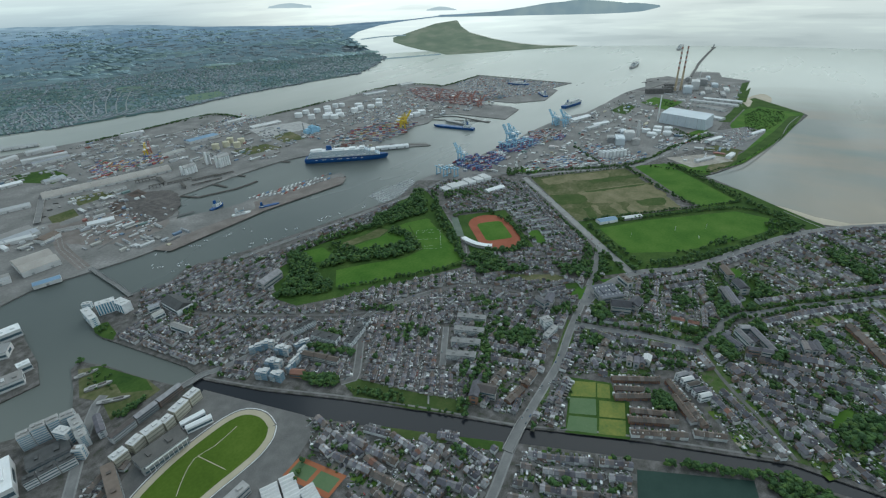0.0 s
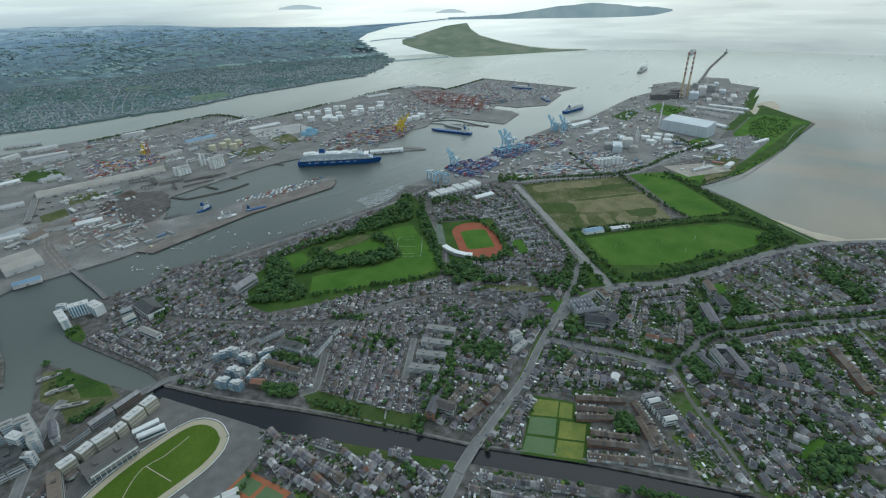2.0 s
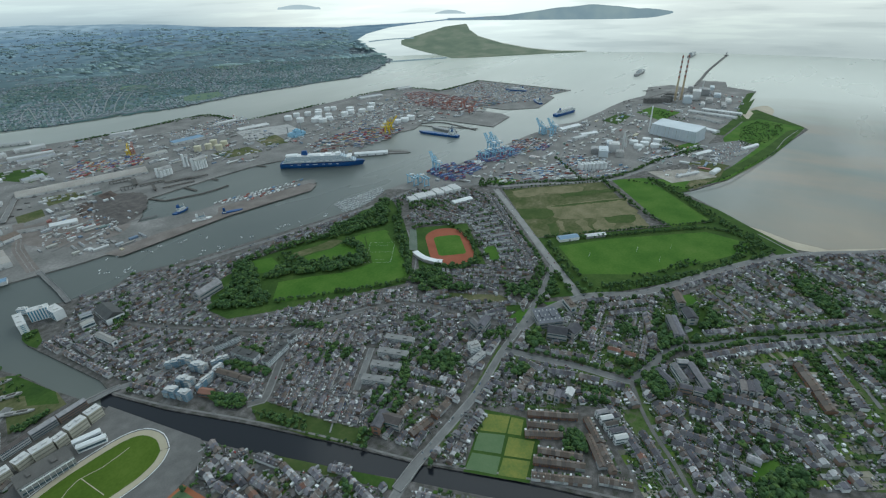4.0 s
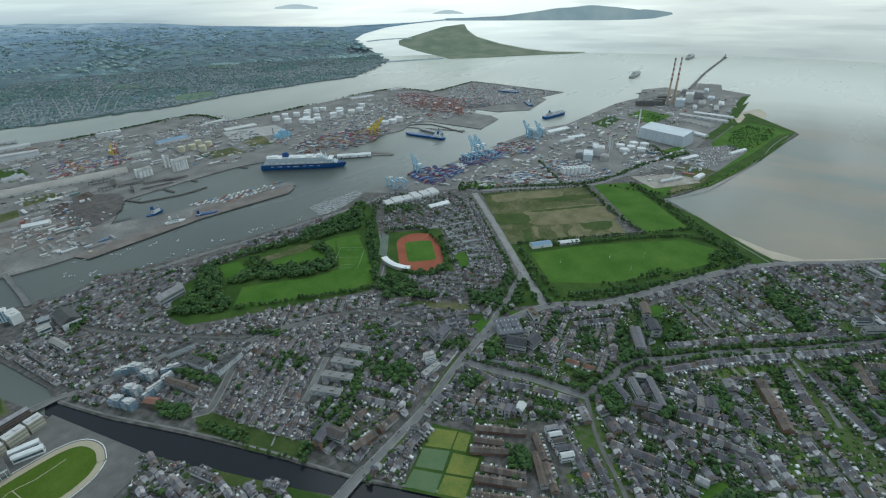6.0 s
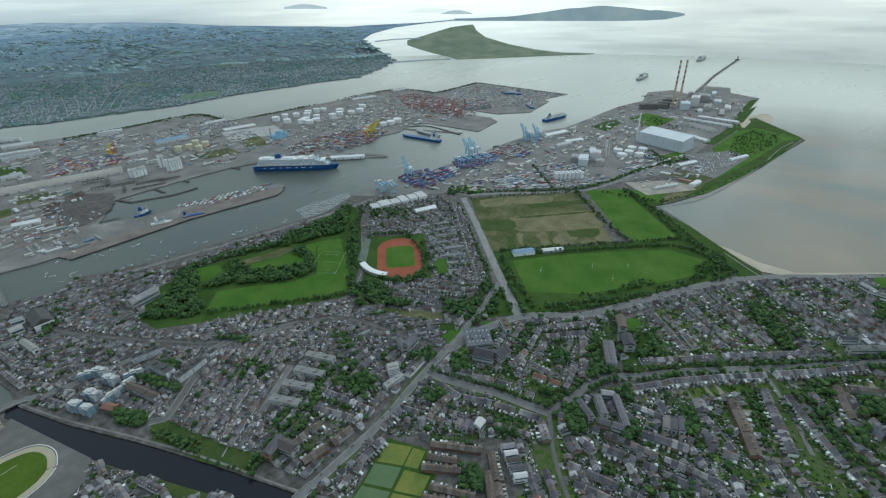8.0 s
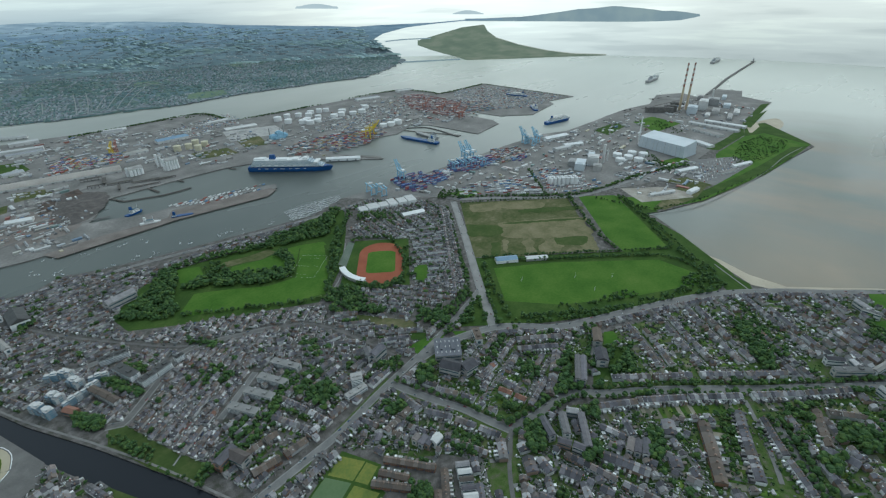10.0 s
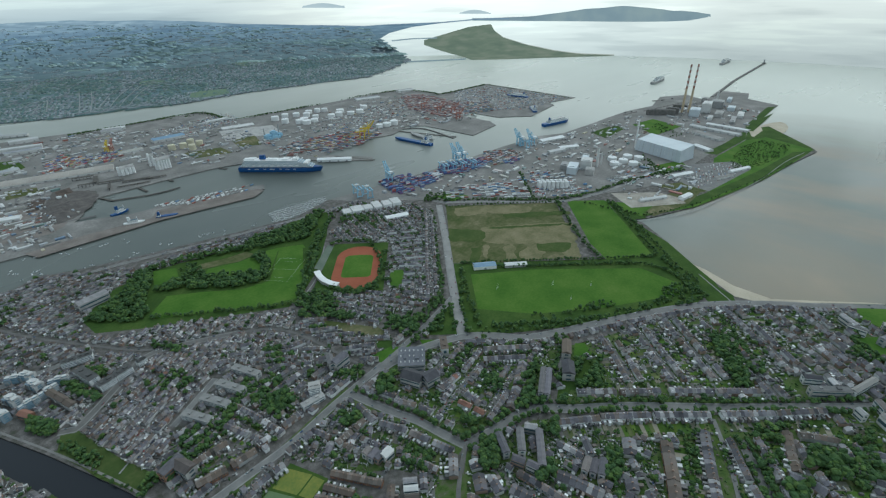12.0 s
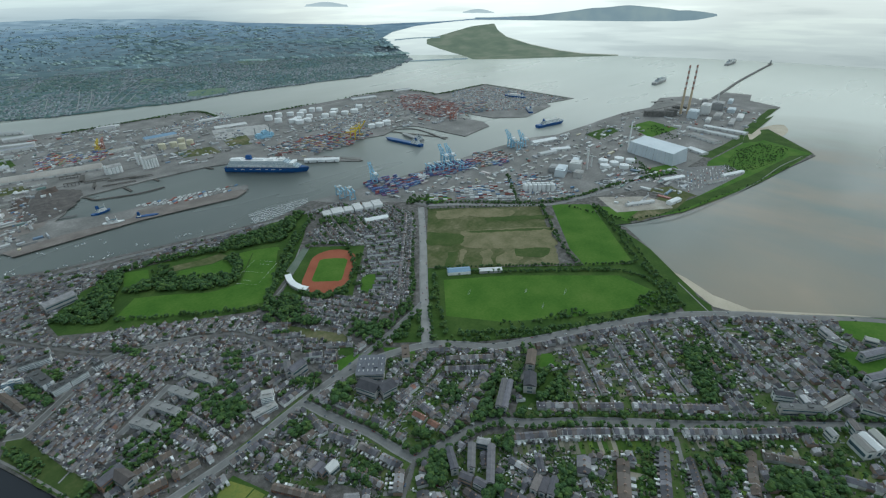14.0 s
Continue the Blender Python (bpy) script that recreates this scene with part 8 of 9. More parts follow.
# Rows along the avenue.
terrace([(-15, -324), (29, -364)], 11, 6.5, "white", -1, yard=18, wings=1.0)
terrace([(32, -364), (79, -413), (133, -474)], 11, 6.5, "white", -1, yard=24, wings=1.0, green=0.85)
terrace([(144, -485), (192, -538)], 11, 6.5, "white", -1, yard=20, wings=0.9, green=0.85)
terrace([(194, -539), (243, -589)], 11, 6.5, "white", -1, yard=18, wings=0.9, green=0.85)
terrace([(54, -318), (90, -360), (134, -406)], 10, 6.0, "slate", 1, yard=16, green=0.7)
terrace([(143, -417), (182, -464), (225, -514)], 10, 6.0, "slate", 1, yard=16, green=0.7)
# Long rows south of the avenue.
terrace([(22, -408), (0, -421)], 16, 6.0, "slate", 1, 8.0, 8)
terrace([(-31, -434), (-44, -443)], 14, 6.0, "slate", 1, 8.0, 8)
terrace([(50, -446), (-1, -473), (-33, -489)], 14, 6.2, "brown", 1, 9.0, 22, 0.9, 0.4)
terrace([(99, -477), (56, -496), (31, -508), (-2, -524)], 12, 6.2, "slate", -1, 6.5, 26, 0.95, 1.0)
terrace([(108, -505), (58, -540), (18, -575), (-18, -616)], 9, 5.8, "white", -1, 5.8, 12, 0.9, 0.8)
terrace([(134, -531), (83, -567), (43, -602), (7, -643)], 9, 5.8, "slate", 1, 5.8, 22, 0.95, 0.8)
terrace([(174, -571), (185, -590), (195, -610), (198, -625)], 10, 5.8, "brown", 1, 8.5, 20, 0.95, 0.2)
terrace([(197, -626), (199, -640), (206, -659), (214, -682)], 10, 5.8, "slate", 1, 8.5, 18, 0.95, 0.2)
terrace([(168, -558), (135, -568), (107, -579)], 11, 5.8, "brown", -1, 8.0, 20, 0.9, 0.3)
terrace([(96, -573), (102, -596), (99, -610)], 14, 6.0, "slate", -1, 9.0, 10, 0.6, 0.3)
terrace([(-84, -365), (-78, -388), (-72, -420)], 14, 6.0, "slate", -1, 7.0, 10, 0.5, 0.6)
terrace([(154, -649), (159, -674)], 11, 6.0, "slate", 1, 8.0, 14)
# Round the junction.
terrace([(-133, -202), (-125, -233), (-114, -253)], 9, 6.5, "white", 1, 6.0, 14, 0.9, 0.2)
terrace([(-73, -200), (-69, -220), (-67, -242)], 9, 5.6, "red", -1, 6.0, 18, 0.95, 0.3)
terrace([(-131, -130), (-119, -159), (-113, -185)], 9, 5.6, "slate", 1, 6.0, 12, 0.7)
terrace([(-134, -99), (-126, -125)], 9, 5.6, "white", 1, 6.0, 12, 0.7)
terrace([(-173, -144), (-158, -181), (-150, -215), (-141, -249)], 10, 6.0, "slate", -1, 5.8, 16, 0.6, 1.0)
terrace([(-173, -97), (-176, -137)], 10, 6.0, "white", -1, 5.8, 8, 0.4)
terrace([(-146, -253), (-173, -278), (-200, -300)], 11, 6.0, "slate", -1, 6.2, 12, 0.6)
terrace([(-134, -277), (-141, -288)], 13, 5.6, "slate", 1, 7.0, 6)
terrace([(-147, -294), (-161, -311)], 14, 5.6, "slate", 1, 7.0, 8)
terrace([(-139, -307), (-148, -328)], 11, 5.6, "slate", 1, 7.0, 8)
terrace([(-135, -334), (-130, -359)], 13, 5.6, "slate", -1, 7.0, 8)
# North of the junction.
terrace([(54, -224), (8, -245), (-36, -263)], 13, 5.6, "slate", 1, 6.0, 10, 0.3, 1.0)
terrace([(39, -157), (92, -210)], 10, 5.6, "slate", -1, 5.6, 6, 0.2, 1.0)
terrace([(20, -172), (68, -219)], 10, 5.6, "slate", -1, 5.6, 10, 0.3, 1.0)
terrace([(-73, -165), (-31, -164)], 9, 5.6, "white", 1, 6.0, 10, 0.6)
terrace([(-54, -191), (-56, -225)], 9, 5.6, "slate", 1, 7.0, 14, 0.9)
# Along the main road to the bridge.
terrace([(-382, -49), (-347, -55), (-309, -57)], 11, 5.8, "brown", 1, 6.0, 12, 0.4, 0.6)
terrace([(-374, -16), (-350, -16), (-328, -18)], 10, 5.6, "brown", -1, 6.0, 10, 0.5, 0.6)
terrace([(-338, -104), (-316, -103), (-296, -103)], 10, 5.8, "white", -1, 5.8, 10, 0.4, 1.0)
terrace([(-283, -90), (-265, -89), (-245, -87)], 10, 5.8, "white", -1, 5.8, 10, 0.4, 1.0)
terrace([(-289, 39), (-278, -14), (-270, -58)], 8, 5.4, "slate", -1, 5.6, 10, 0.5, 0.6)
terrace([(-316, 12), (-302, -27), (-296, -45)], 9, 5.4, "slate", -1, 5.6, 10, 0.4, 0.6)
terrace([(-264, -48), (-233, -47)], 9, 5.4, "slate", 1, 5.6, 10, 0.6, 0.6)
terrace([(-233, -128), (-208, -127), (-185, -124)], 10, 5.6, "brown", 1, 6.0, 8, 0.3, 0.4)
# South of the canal.
terrace([(-577, 121), (-546, 128)], 10, 5.6, "slate", 1, 6.5, 6, 0.6)
terrace([(-541, 103), (-541, 70)], 10, 5.6, "slate", 1, 6.5, 12, 0.8)
terrace([(-542, 65), (-538, 21)], 10, 5.6, "slate", 1, 6.5, 12, 0.8)
terrace([(-571, 95), (-565, 40)], 9, 5.6, "slate", -1, 6.0, 12, 0.7)
terrace([(-565, 38), (-562, -8)], 10, 5.6, "brown", -1, 6.0, 10, 0.6)
terrace([(-537, 5), (-532, -17)], 10, 5.6, "white", -1, 6.0, 0)
terrace([(-529, -16), (-489, -12)], 9, 5.6, "slate", 1, 6.0, 0)
terrace([(-521, 9), (-500, 6)], 8, 5.6, "white", 1, 6.0, 0)
terrace([(-519, 90), (-510, 55)], 9, 5.4, "white", 1, 5.8, 8, 0.6)
terrace([(-477, 3), (-467, -23)], 9, 4.2, "slate", 1, 6.0, 0)
terrace([(-532, -35), (-525, -62)], 9, 5.4, "slate", 1, 6.0, 10, 0.7)
# Rows on the quay below the old bridge.
terrace([(-558, 370), (-536, 310)], 8, 5.6, "slate", -1, 5.4, 6, 0.3)
for _p in ([(-592, 588), (-586, 540)], [(-581, 530), (-572, 470)], [(-570, 462), (-562, 405)], [(-576, 590), (-570, 545)], [(-563, 532), (-556, 478)]):
    terrace(_p, 8, 5.2, "slate", 1, 5.4, 4, 0.1, 0.6, 0.05)
terrace([(-544, 386), (-520, 323)], 8, 5.6, "slate", -1, 5.4, 6, 0.3)
# Brown rows beside the tennis courts.
for _p in ([(-263, -157), (-231, -215)], [(-280, -166), (-263, -200)], [(-296, -170), (-270, -211)], [(-310, -195), (-288, -245)], [(-326, -197), (-299, -252)], [(-346, -205), (-314, -266)], [(-226, -225), (-256, -254)], [(-258, -256), (-287, -283)], [(-306, -272), (-292, -307)], [(-252, -238), (-288, -270)]):
    terrace(_p, 9, 5.4, "brown", 1, 5.4, 6, 0.15, 0.5, 0.12)
# Village rows with white fronts.
terrace([(-137, 38), (-113, 17), (-88, -1)], 9, 6.0, "white", 1, 5.2, 8, 0.2, 0.8)
terrace([(-158, 29), (-131, 15)], 9, 6.0, "white", 1, 5.2, 6, 0.2, 0.8)
terrace([(-170, 89), (-142, 83)], 9, 6.0, "white", 1, 5.2, 6, 0.2, 0.8)
terrace([(-221, 153), (-204, 146)], 9, 6.0, "white", 1, 5.2, 6, 0.2, 0.8)
terrace([(-289, 140), (-260, 139)], 9, 6.0, "white", -1, 5.2, 6, 0.2, 0.8)
district([(-565, 601), (-487, 706), (-400, 702), (-315, 635), (-243, 582), (-278, 514), (-349, 460), (-387, 423), (-370, 333), (-415, 299), (-482, 390), (-554, 383), (-582, 527)], -2, 10, 7.0, 5.0, 4.8, 8.0, green=0.3, trees=0.16, seed=11)
district([(-248, 573), (-110, 576), (15, 548), (133, 535), (152, 533), (95, 491), (-127, 525), (-237, 557)], -9, 10, green=0.5, trees=0.2, seed=12)
district([(-390, 415), (-361, 352), (-283, 318), (-219, 271), (-102, 182), (-135, 119), (-177, 90), (-260, 183), (-318, 262), (-366, 232), (-406, 264), (-415, 299)], 36, 9, 7.0, 4.9, 4.8, 7.5, green=0.25, trees=0.16, seed=13)
district([(-553, 362), (-487, 375), (-399, 277), (-371, 216), (-316, 247), (-244, 165), (-258, 126), (-364, 70), (-406, -1), (-431, 78), (-457, 162), (-465, 180), (-511, 269)], 28, 6, 6.5, 4.7, 4.3, 6.5, green=0.08, trees=0.06, seed=14)
district([(-362, 67), (-282, 117), (-258, 126), (-177, 24), (-138, 15), (-147, -41), (-197, -42), (-273, -53), (-389, -78), (-411, -11)], 6, 15, green=0.5, trees=0.3, seed=15)
district([(-258, 185), (-175, 92), (-96, 157), (-30, 18), (-35, -48), (-75, -52), (-146, -46), (-177, 24), (-258, 126)], -43, 9, 7.0, 5.0, 5.0, 7.5, green=0.2, trees=0.12, seed=16)
district([(-62, 118), (-43, 71), (-27, 28), (7, 40), (28, 15), (84, 5), (84, 70), (67, 112), (11, 145), (-25, 172)], -62, 9, 7.0, 5.0, 5.0, 7.5, green=0.4, trees=0.35, cross=44.0, seed=17)
district([(84, 5), (130, 25), (203, 90), (341, 226), (390, 300), (352, 300), (250, 190), (150, 82), (84, 70)], 45, 8, 7.0, 5.2, 5.2, 7.0, green=0.3, trees=0.25, cross=60.0, seed=35)
district([(67, 112), (84, 70), (150, 82), (250, 190), (300, 250), (240, 290), (180, 266), (125, 179)], -38, 8, 7.0, 5.2, 5.2, 7.5, "white", green=0.3, trees=0.3, cross=50.0, seed=36)
district([(300, 250), (352, 300), (390, 300), (400, 340), (375, 400), (310, 494), (161, 521), (230, 480), (206, 410), (146, 399), (122, 352), (180, 266), (240, 290)], 74, 10, 7.0, 5.0, 5.0, 8.0, green=0.3, trees=0.4, cross=55.0, seed=37)
district([(-159, -51), (-138, -195), (-128, -253), (-178, -264), (-207, -208), (-254, -168), (-263, -117), (-283, -74), (-378, -105), (-397, -92)], -75, 22, green=0.6, trees=0.55, gap=0.12, big=1.15, seed=18)
district([(-85, -58), (32, -112), (119, -203), (132, -250), (16, -290), (-107, -243), (-131, -191), (-120, -126)], 10, 26, green=0.65, trees=0.65, gap=0.12, big=1.15, seed=21)
VILLAGE = [(288, -540), (398, -557), (502, -591), (456, -620), (495, -663), (537, -747), (438, -780), (262, -584)]
district(VILLAGE, -131, 8, 10.0, 7.5, 5.6, 9.0, green=0.15, trees=0.12, gap=0.1, seed=34)
take(VILLAGE)
district([(132, -250), (398, -394), (482, -481), (547, -553), (643, -746), (472, -802), (298, -609), (184, -494), (192, -504), (93, -387), (16, -307)], -131, 34, 8.5, 6.4, 5.4, 9.0, green=0.62, trees=0.3, gap=0.1, big=1.0, seed=22)
district([(-127, -260), (-28, -296), (34, -360), (43, -427), (-53, -476), (-159, -446), (-235, -418), (-280, -359), (-237, -331)], -85, 40, 9.0, 7.5, 5.6, 9.0, green=0.75, trees=0.38, gap=0.18, big=1.1, seed=23)
district([(34, -360), (156, -492), (248, -607), (259, -597), (432, -800), (266, -813), (92, -666), (-99, -600), (-187, -452), (-53, -476), (43, -427)], -142, 46, 9.0, 6.8, 5.8, 9.0, green=0.8, trees=0.3, gap=0.16, big=1.1, seed=24)
district([(-173, -230), (-145, -299), (-202, -470), (-260, -526), (-277, -463), (-284, -375), (-292, -317), (-274, -305)], -133, 34, 8.5, 6.5, 5.4, 9.0, green=0.7, trees=0.4, gap=0.18, big=1.1, seed=25)
district([(118, -499), (-192, -471), (-145, -299), (-99, -250), (40, -368), (96, -431)], -133, 38, 9.0, 6.8, 5.6, 9.0, green=0.75, trees=0.42, gap=0.2, big=1.1, seed=26)
district([(-546, 169), (-519, 96), (-482, 12), (-448, -81), (-529, -97), (-568, -105), (-644, 15), (-589, 51), (-589, 108), (-573, 145)], -98, 16, 8.5, 6.5, 5.4, 9.0, green=0.55, trees=0.4, gap=0.12, big=1.1, seed=27)
district([(-441, -100), (-392, -220), (-481, -243), (-555, -125)], -68, 16, green=0.5, trees=0.4, seed=28)
district([(-184, -66), (-126, -205), (-155, -258), (-194, -230), (-245, -146), (-290, -101), (-335, -94), (-235, -76)], -141, 18, green=0.5, trees=0.5, seed=29)
district([(-338, -69), (-299, -101), (-383, -131), (-396, -87)], 6, 12, green=0.3, trees=0.15, seed=33)
district([(-808, 275), (-760, 323), (-707, 329), (-724, 281), (-781, 233)], 26, 10, style="brown", green=0.15, trees=0.1, seed=30)
# Rows facing the avenue and the coast road.
for _pts, _off, _seed in ((ROADS[5][0][2:], -19, 43), (ROADS[0][0][3:], 17, 44), (ROADS[0][0][3:], -17, 45), (ROADS[1][0], 16, 46), (ROADS[1][0], -16, 47), (ROADS[3][0], 15, 48), (ROADS[3][0], -15, 49)):
    _rr2 = random.Random(_seed)
    for _a0, _a1 in zip(smooth_line(_pts, 6.2), smooth_line(_pts, 6.2)[1:]):
        _h0 = math.atan2(_a1[1] - _a0[1], _a1[0] - _a0[0])
        _x, _y = _a0[0] - math.sin(_h0) * _off, _a0[1] + math.cos(_h0) * _off
        if inside(_x, _y, SOUTH_LAND) and not inside(_x, _y, PARK_E) and _rr2.random() > 0.12 and free(_x - math.sin(_h0) * _off * 0.3, _y + math.cos(_h0) * _off * 0.3) and not any(near_line(_x, _y, q, w / 2 + 5) for q, w in ROAD_LINES):
            HOUSES.append((_x, _y, _h0, 6.15, 9.0, _rr2.uniform(5.2, 6.6), "white" if _seed in (44, 46) else "slate", 1 if _off > 0 else -1, _seed))
# Small walls, sheds, bins, hedges and paved patches in the yards.
clutter, hedges = Bag(), Bag()
for _poly, _green, _seed in CLUTTER_AREAS:
    _r = random.Random(_seed + 500)
    _x0, _y0, _x1, _y1 = bounds(_poly)
    for _k in range(min(8000, int((_x1 - _x0) * (_y1 - _y0) / 17))):
        _x, _y = _r.uniform(_x0, _x1), _r.uniform(_y0, _y1)
        if not inside(_x, _y, _poly) or not free(_x, _y) or any(near_line(_x, _y, q, w / 2 + 1) for q, w in ROAD_LINES):
            continue
        _a4 = _r.uniform(0, 3.14)
        if _r.random() < _green * 0.75:
            hedges.box(_x, _y, 0, _r.uniform(1.0, 6.0), _r.uniform(0.8, 2.0), _r.uniform(0.8, 2.2), _a4, 0.25)
        elif _r.random() < 0.4:
            clutter.box(_x, _y, 0, _r.uniform(4, 9), 0.3, 1.7, _a4)
        else:
            clutter.box(_x, _y, 0, _r.uniform(1.2, 3.4), _r.uniform(1.0, 2.4), _r.uniform(0.5, 2.3), _a4)
stuff("yard_clutter", clutter, EXTENSION, "garden walls, sheds and bins in back yards", "clutter")
stuff("garden_hedges", hedges, LEAF, "clipped hedges and shrubs between gardens", "hedges")
stuff("side_streets", streets, STREET, "grey residential side streets", "street")
stuff("garden_plots", gardens, GARDEN, "small green and brown back gardens", "gardens")
stuff("paved_yards", yards, YARD, "paved back yards", "yards")
stuff("back_extensions", sheds, EXTENSION, "flat-roofed back extensions and garden sheds", "sheds")

# Keep one house to a place.
_seen, _kept = {}, []
for _h in HOUSES:
    _key = (int(_h[0] // 5), int(_h[1] // 5))
    if any(o[2] != _h[8] and math.dist(_h[:2], o[:2]) < 6.5 for _i in (-1, 0, 1) for _k in (-1, 0, 1) for o in _seen.get((_key[0] + _i, _key[1] + _k), ())):
        continue
    _seen.setdefault(_key, []).append((_h[0], _h[1], _h[8]))
    _kept.append(_h)
HOUSES = _kept
# The stretch of town that the flight passes nearest is built house by house.
HOUSES.sort(key=lambda h: near_line(h[0], h[1], [(-420, -60), (-190, -260), (60, -520)], 60) and -1 or math.dist(h[:2], (-200, -260)))
NEAR_HOUSES, FAR_HOUSE_LIST = HOUSES[:255], HOUSES[255:]


def house_thing(style, w, d, e, extra):
    roof_m = BROWN_TILE if style == "brown" else RED_TILE if style == "red" else SLATE
    ob = thing("house", "brown-tiled brick terraced house" if style == "brown" else "red-tiled terraced house" if style == "red" else "white-fronted slate-roofed terraced house" if style == "white" else "grey slate-roofed terraced house", "house", "terraced houses")
    part("wall", Bag().box(0, 0, 0, w - 0.06, d, e).mesh("wall", BRICK if style == "brown" else WHITE if style == "white" else WALL), WALL, ob)
    roof = part("roof", Bag().gable(0, 0, e + 0.25, w - 0.06, d, d * 0.33, over=0.3).mesh("roof", roof_m), roof_m, ob)
    part("chimney", Bag().box(w / 2 - 0.5, 0, e + d * 0.2, 0.8, 1.6, d * 0.13 + 1.6).mesh("chimney", CHIMNEY_POT), CHIMNEY_POT, roof)
    for x in (-w * 0.22, w * 0.24):
        part("window", Bag().box(x, -d / 2 - 0.02, e * 0.6, w * 0.22, 0.1, 1.3).mesh("window", GLASS), GLASS, ob)
    part("door", Bag().box(0, -d / 2 - 0.03, 0.02, 0.95, 0.12, 2.05).mesh("door", RED_STEEL if extra % 2 else NAVY), NAVY, ob)
    if extra % 3:
        part("back_wing", Bag().box(-w * 0.2, d / 2 + 2.1, 0, w * 0.5, 4.0, e * 0.7).mesh("back_wing", EXTENSION), EXTENSION, ob)
    return ob


_protos = {}
for _n2, (_x, _y, _a4, _w, _d, _e2, _style, _side, _row) in enumerate(NEAR_HOUSES):
    _turn = math.degrees(_a4) + (0 if _side > 0 else 180)
    _key = (_style, _n2 % 4)
    _m4 = pose(_x, _y, 0, 0, 0, _turn) @ Matrix.Diagonal((_w / 6.0, _d / 8.0, _e2 / 5.2, 1))
    if _key not in _protos:
        _protos[_key] = house_thing(_style, 6.0, 8.0, 5.2, _n2)
        _protos[_key].matrix_basis = _m4
    else:
        _ob = copy_thing(_protos[_key], Matrix())
        _ob.matrix_basis = _m4
walls, slates, browns, pots, reds, whites, copings, lids = (Bag() for _ in range(8))
_r = random.Random(77)
for _x, _y, _a4, _w, _d, _e2, _style, _side, _row in FAR_HOUSE_LIST:
    (whites if _style == "white" else walls).box(_x, _y, 0, _w - 0.05, _d, _e2, _a4)
    _roof = browns if _style == "brown" else reds if _style == "red" else (reds if _r.random() < 0.004 else (browns if _r.random() < 0.07 else slates))
    _rise = _d * _r.uniform(0.28, 0.36)
    _roof.gable(_x, _y, _e2 + 0.25, _w - 0.05, _d, _rise, _a4, 0.3)
    if _r.random() < 0.14:
        copings.gable(_x - math.cos(_a4) * _w * 0.5, _y - math.sin(_a4) * _w * 0.5, _e2 + 0.5, 0.5, _d, _rise, _a4, 0.32)
    if _r.random() < 0.7:
        pots.box(_x + math.cos(_a4) * _w * 0.45, _y + math.sin(_a4) * _w * 0.45, _e2 + _d * 0.2, 0.8, 1.5, _d * 0.13 + 1.5, _a4)
    if _r.random() < 0.7:
        # a ridged return behind the house
        _deep = _r.uniform(3.5, 6.0)
        _q, _o = _side * (_d / 2 + _deep / 2 - 0.1), (_w * 0.22 if int(_x + _y) % 2 else -_w * 0.22)
        _rx, _ry = _x - math.sin(_a4) * _q + math.cos(_a4) * _o, _y + math.cos(_a4) * _q + math.sin(_a4) * _o
        _eh = _e2 * _r.uniform(0.55, 0.85)
        walls.box(_rx, _ry, 0, _w * 0.46, _deep, _eh, _a4)
        if _r.random() < 0.7:
            slates.gable(_rx, _ry, _eh + 0.2, _deep, _w * 0.44, 1.1, _a4 + math.pi / 2, 0.1, thick=0.15)
        else:
            lids.box(_rx, _ry, _eh + 0.01, _w * 0.44, _deep - 0.2, 0.18, _a4)
    if _r.random() < 0.28:
        # a rooflight or dormer on the slope
        _q, _o = -_side * _d * 0.25, _r.uniform(-0.2, 0.2) * _w
        lids.box(_x - math.sin(_a4) * _q + math.cos(_a4) * _o, _y + math.cos(_a4) * _q + math.sin(_a4) * _o, _e2 + _rise * 0.4, _r.uniform(0.8, 1.8), _r.uniform(1.0, 1.8), _rise * 0.3, _a4)
stuff("house_walls", walls, WALL, "rendered and brick walls of terraced houses", "houses")
stuff("white_house_walls", whites, WHITE, "white rendered fronts along the avenue", "houses")
stuff("slate_roofs", slates, SLATE, "grey slate roofs of terraced houses", "roofs")
stuff("brown_roofs", browns, BROWN_TILE, "brown tiled roofs of terraced houses", "roofs")
stuff("red_roofs", reds, RED_TILE, "red tiled roofs of houses", "roofs")
stuff("party_wall_copings", copings, CONCRETE, "pale copings of party walls between roofs", "copings")
stuff("flat_lids_and_dormers", lids, LID, "pale flat roofs, dormers and rooflights of houses", "roofs")
stuff("chimney_stacks", pots, CHIMNEY_POT, "brick chimney stacks on the roofs", "chimneys")

# ---- trees ----
tree_area([(-376, 444), (-346, 453), (-296, 497), (-256, 547), (-222, 550), (-239, 494), (-279, 424), (-284, 376), (-326, 387)], 200, 10, 1)
tree_line([(-222, 550), (-161, 538), (-108, 515), (-53, 492), (-13, 488), (58, 485), (129, 499), (203, 515)], 4.5, 10, 6, 2)
tree_line([(-250, 552), (-170, 532), (-108, 508), (-53, 486)], 5, 9, 6, 21)
tree_area([(-60, 478), (-30, 456), (31, 439), (70, 405), (130, 448), (193, 505), (182, 529), (116, 490), (53, 504), (-8, 515)], 150, 11, 3)
tree_area([(-249, 449), (-209, 410), (-168, 375), (-128, 335), (-82, 318), (-64, 334), (-71, 352), (-122, 400), (-151, 428), (-171, 423), (-221, 468)], 120, 11, 4)
tree_area([(-51, 428), (-28, 433), (-29, 387), (-52, 348), (-71, 356)], 22, 11, 105)
tree_area([(-180, 513), (-148, 510), (-148, 465), (-156, 426), (-196, 445)], 26, 9, 106)
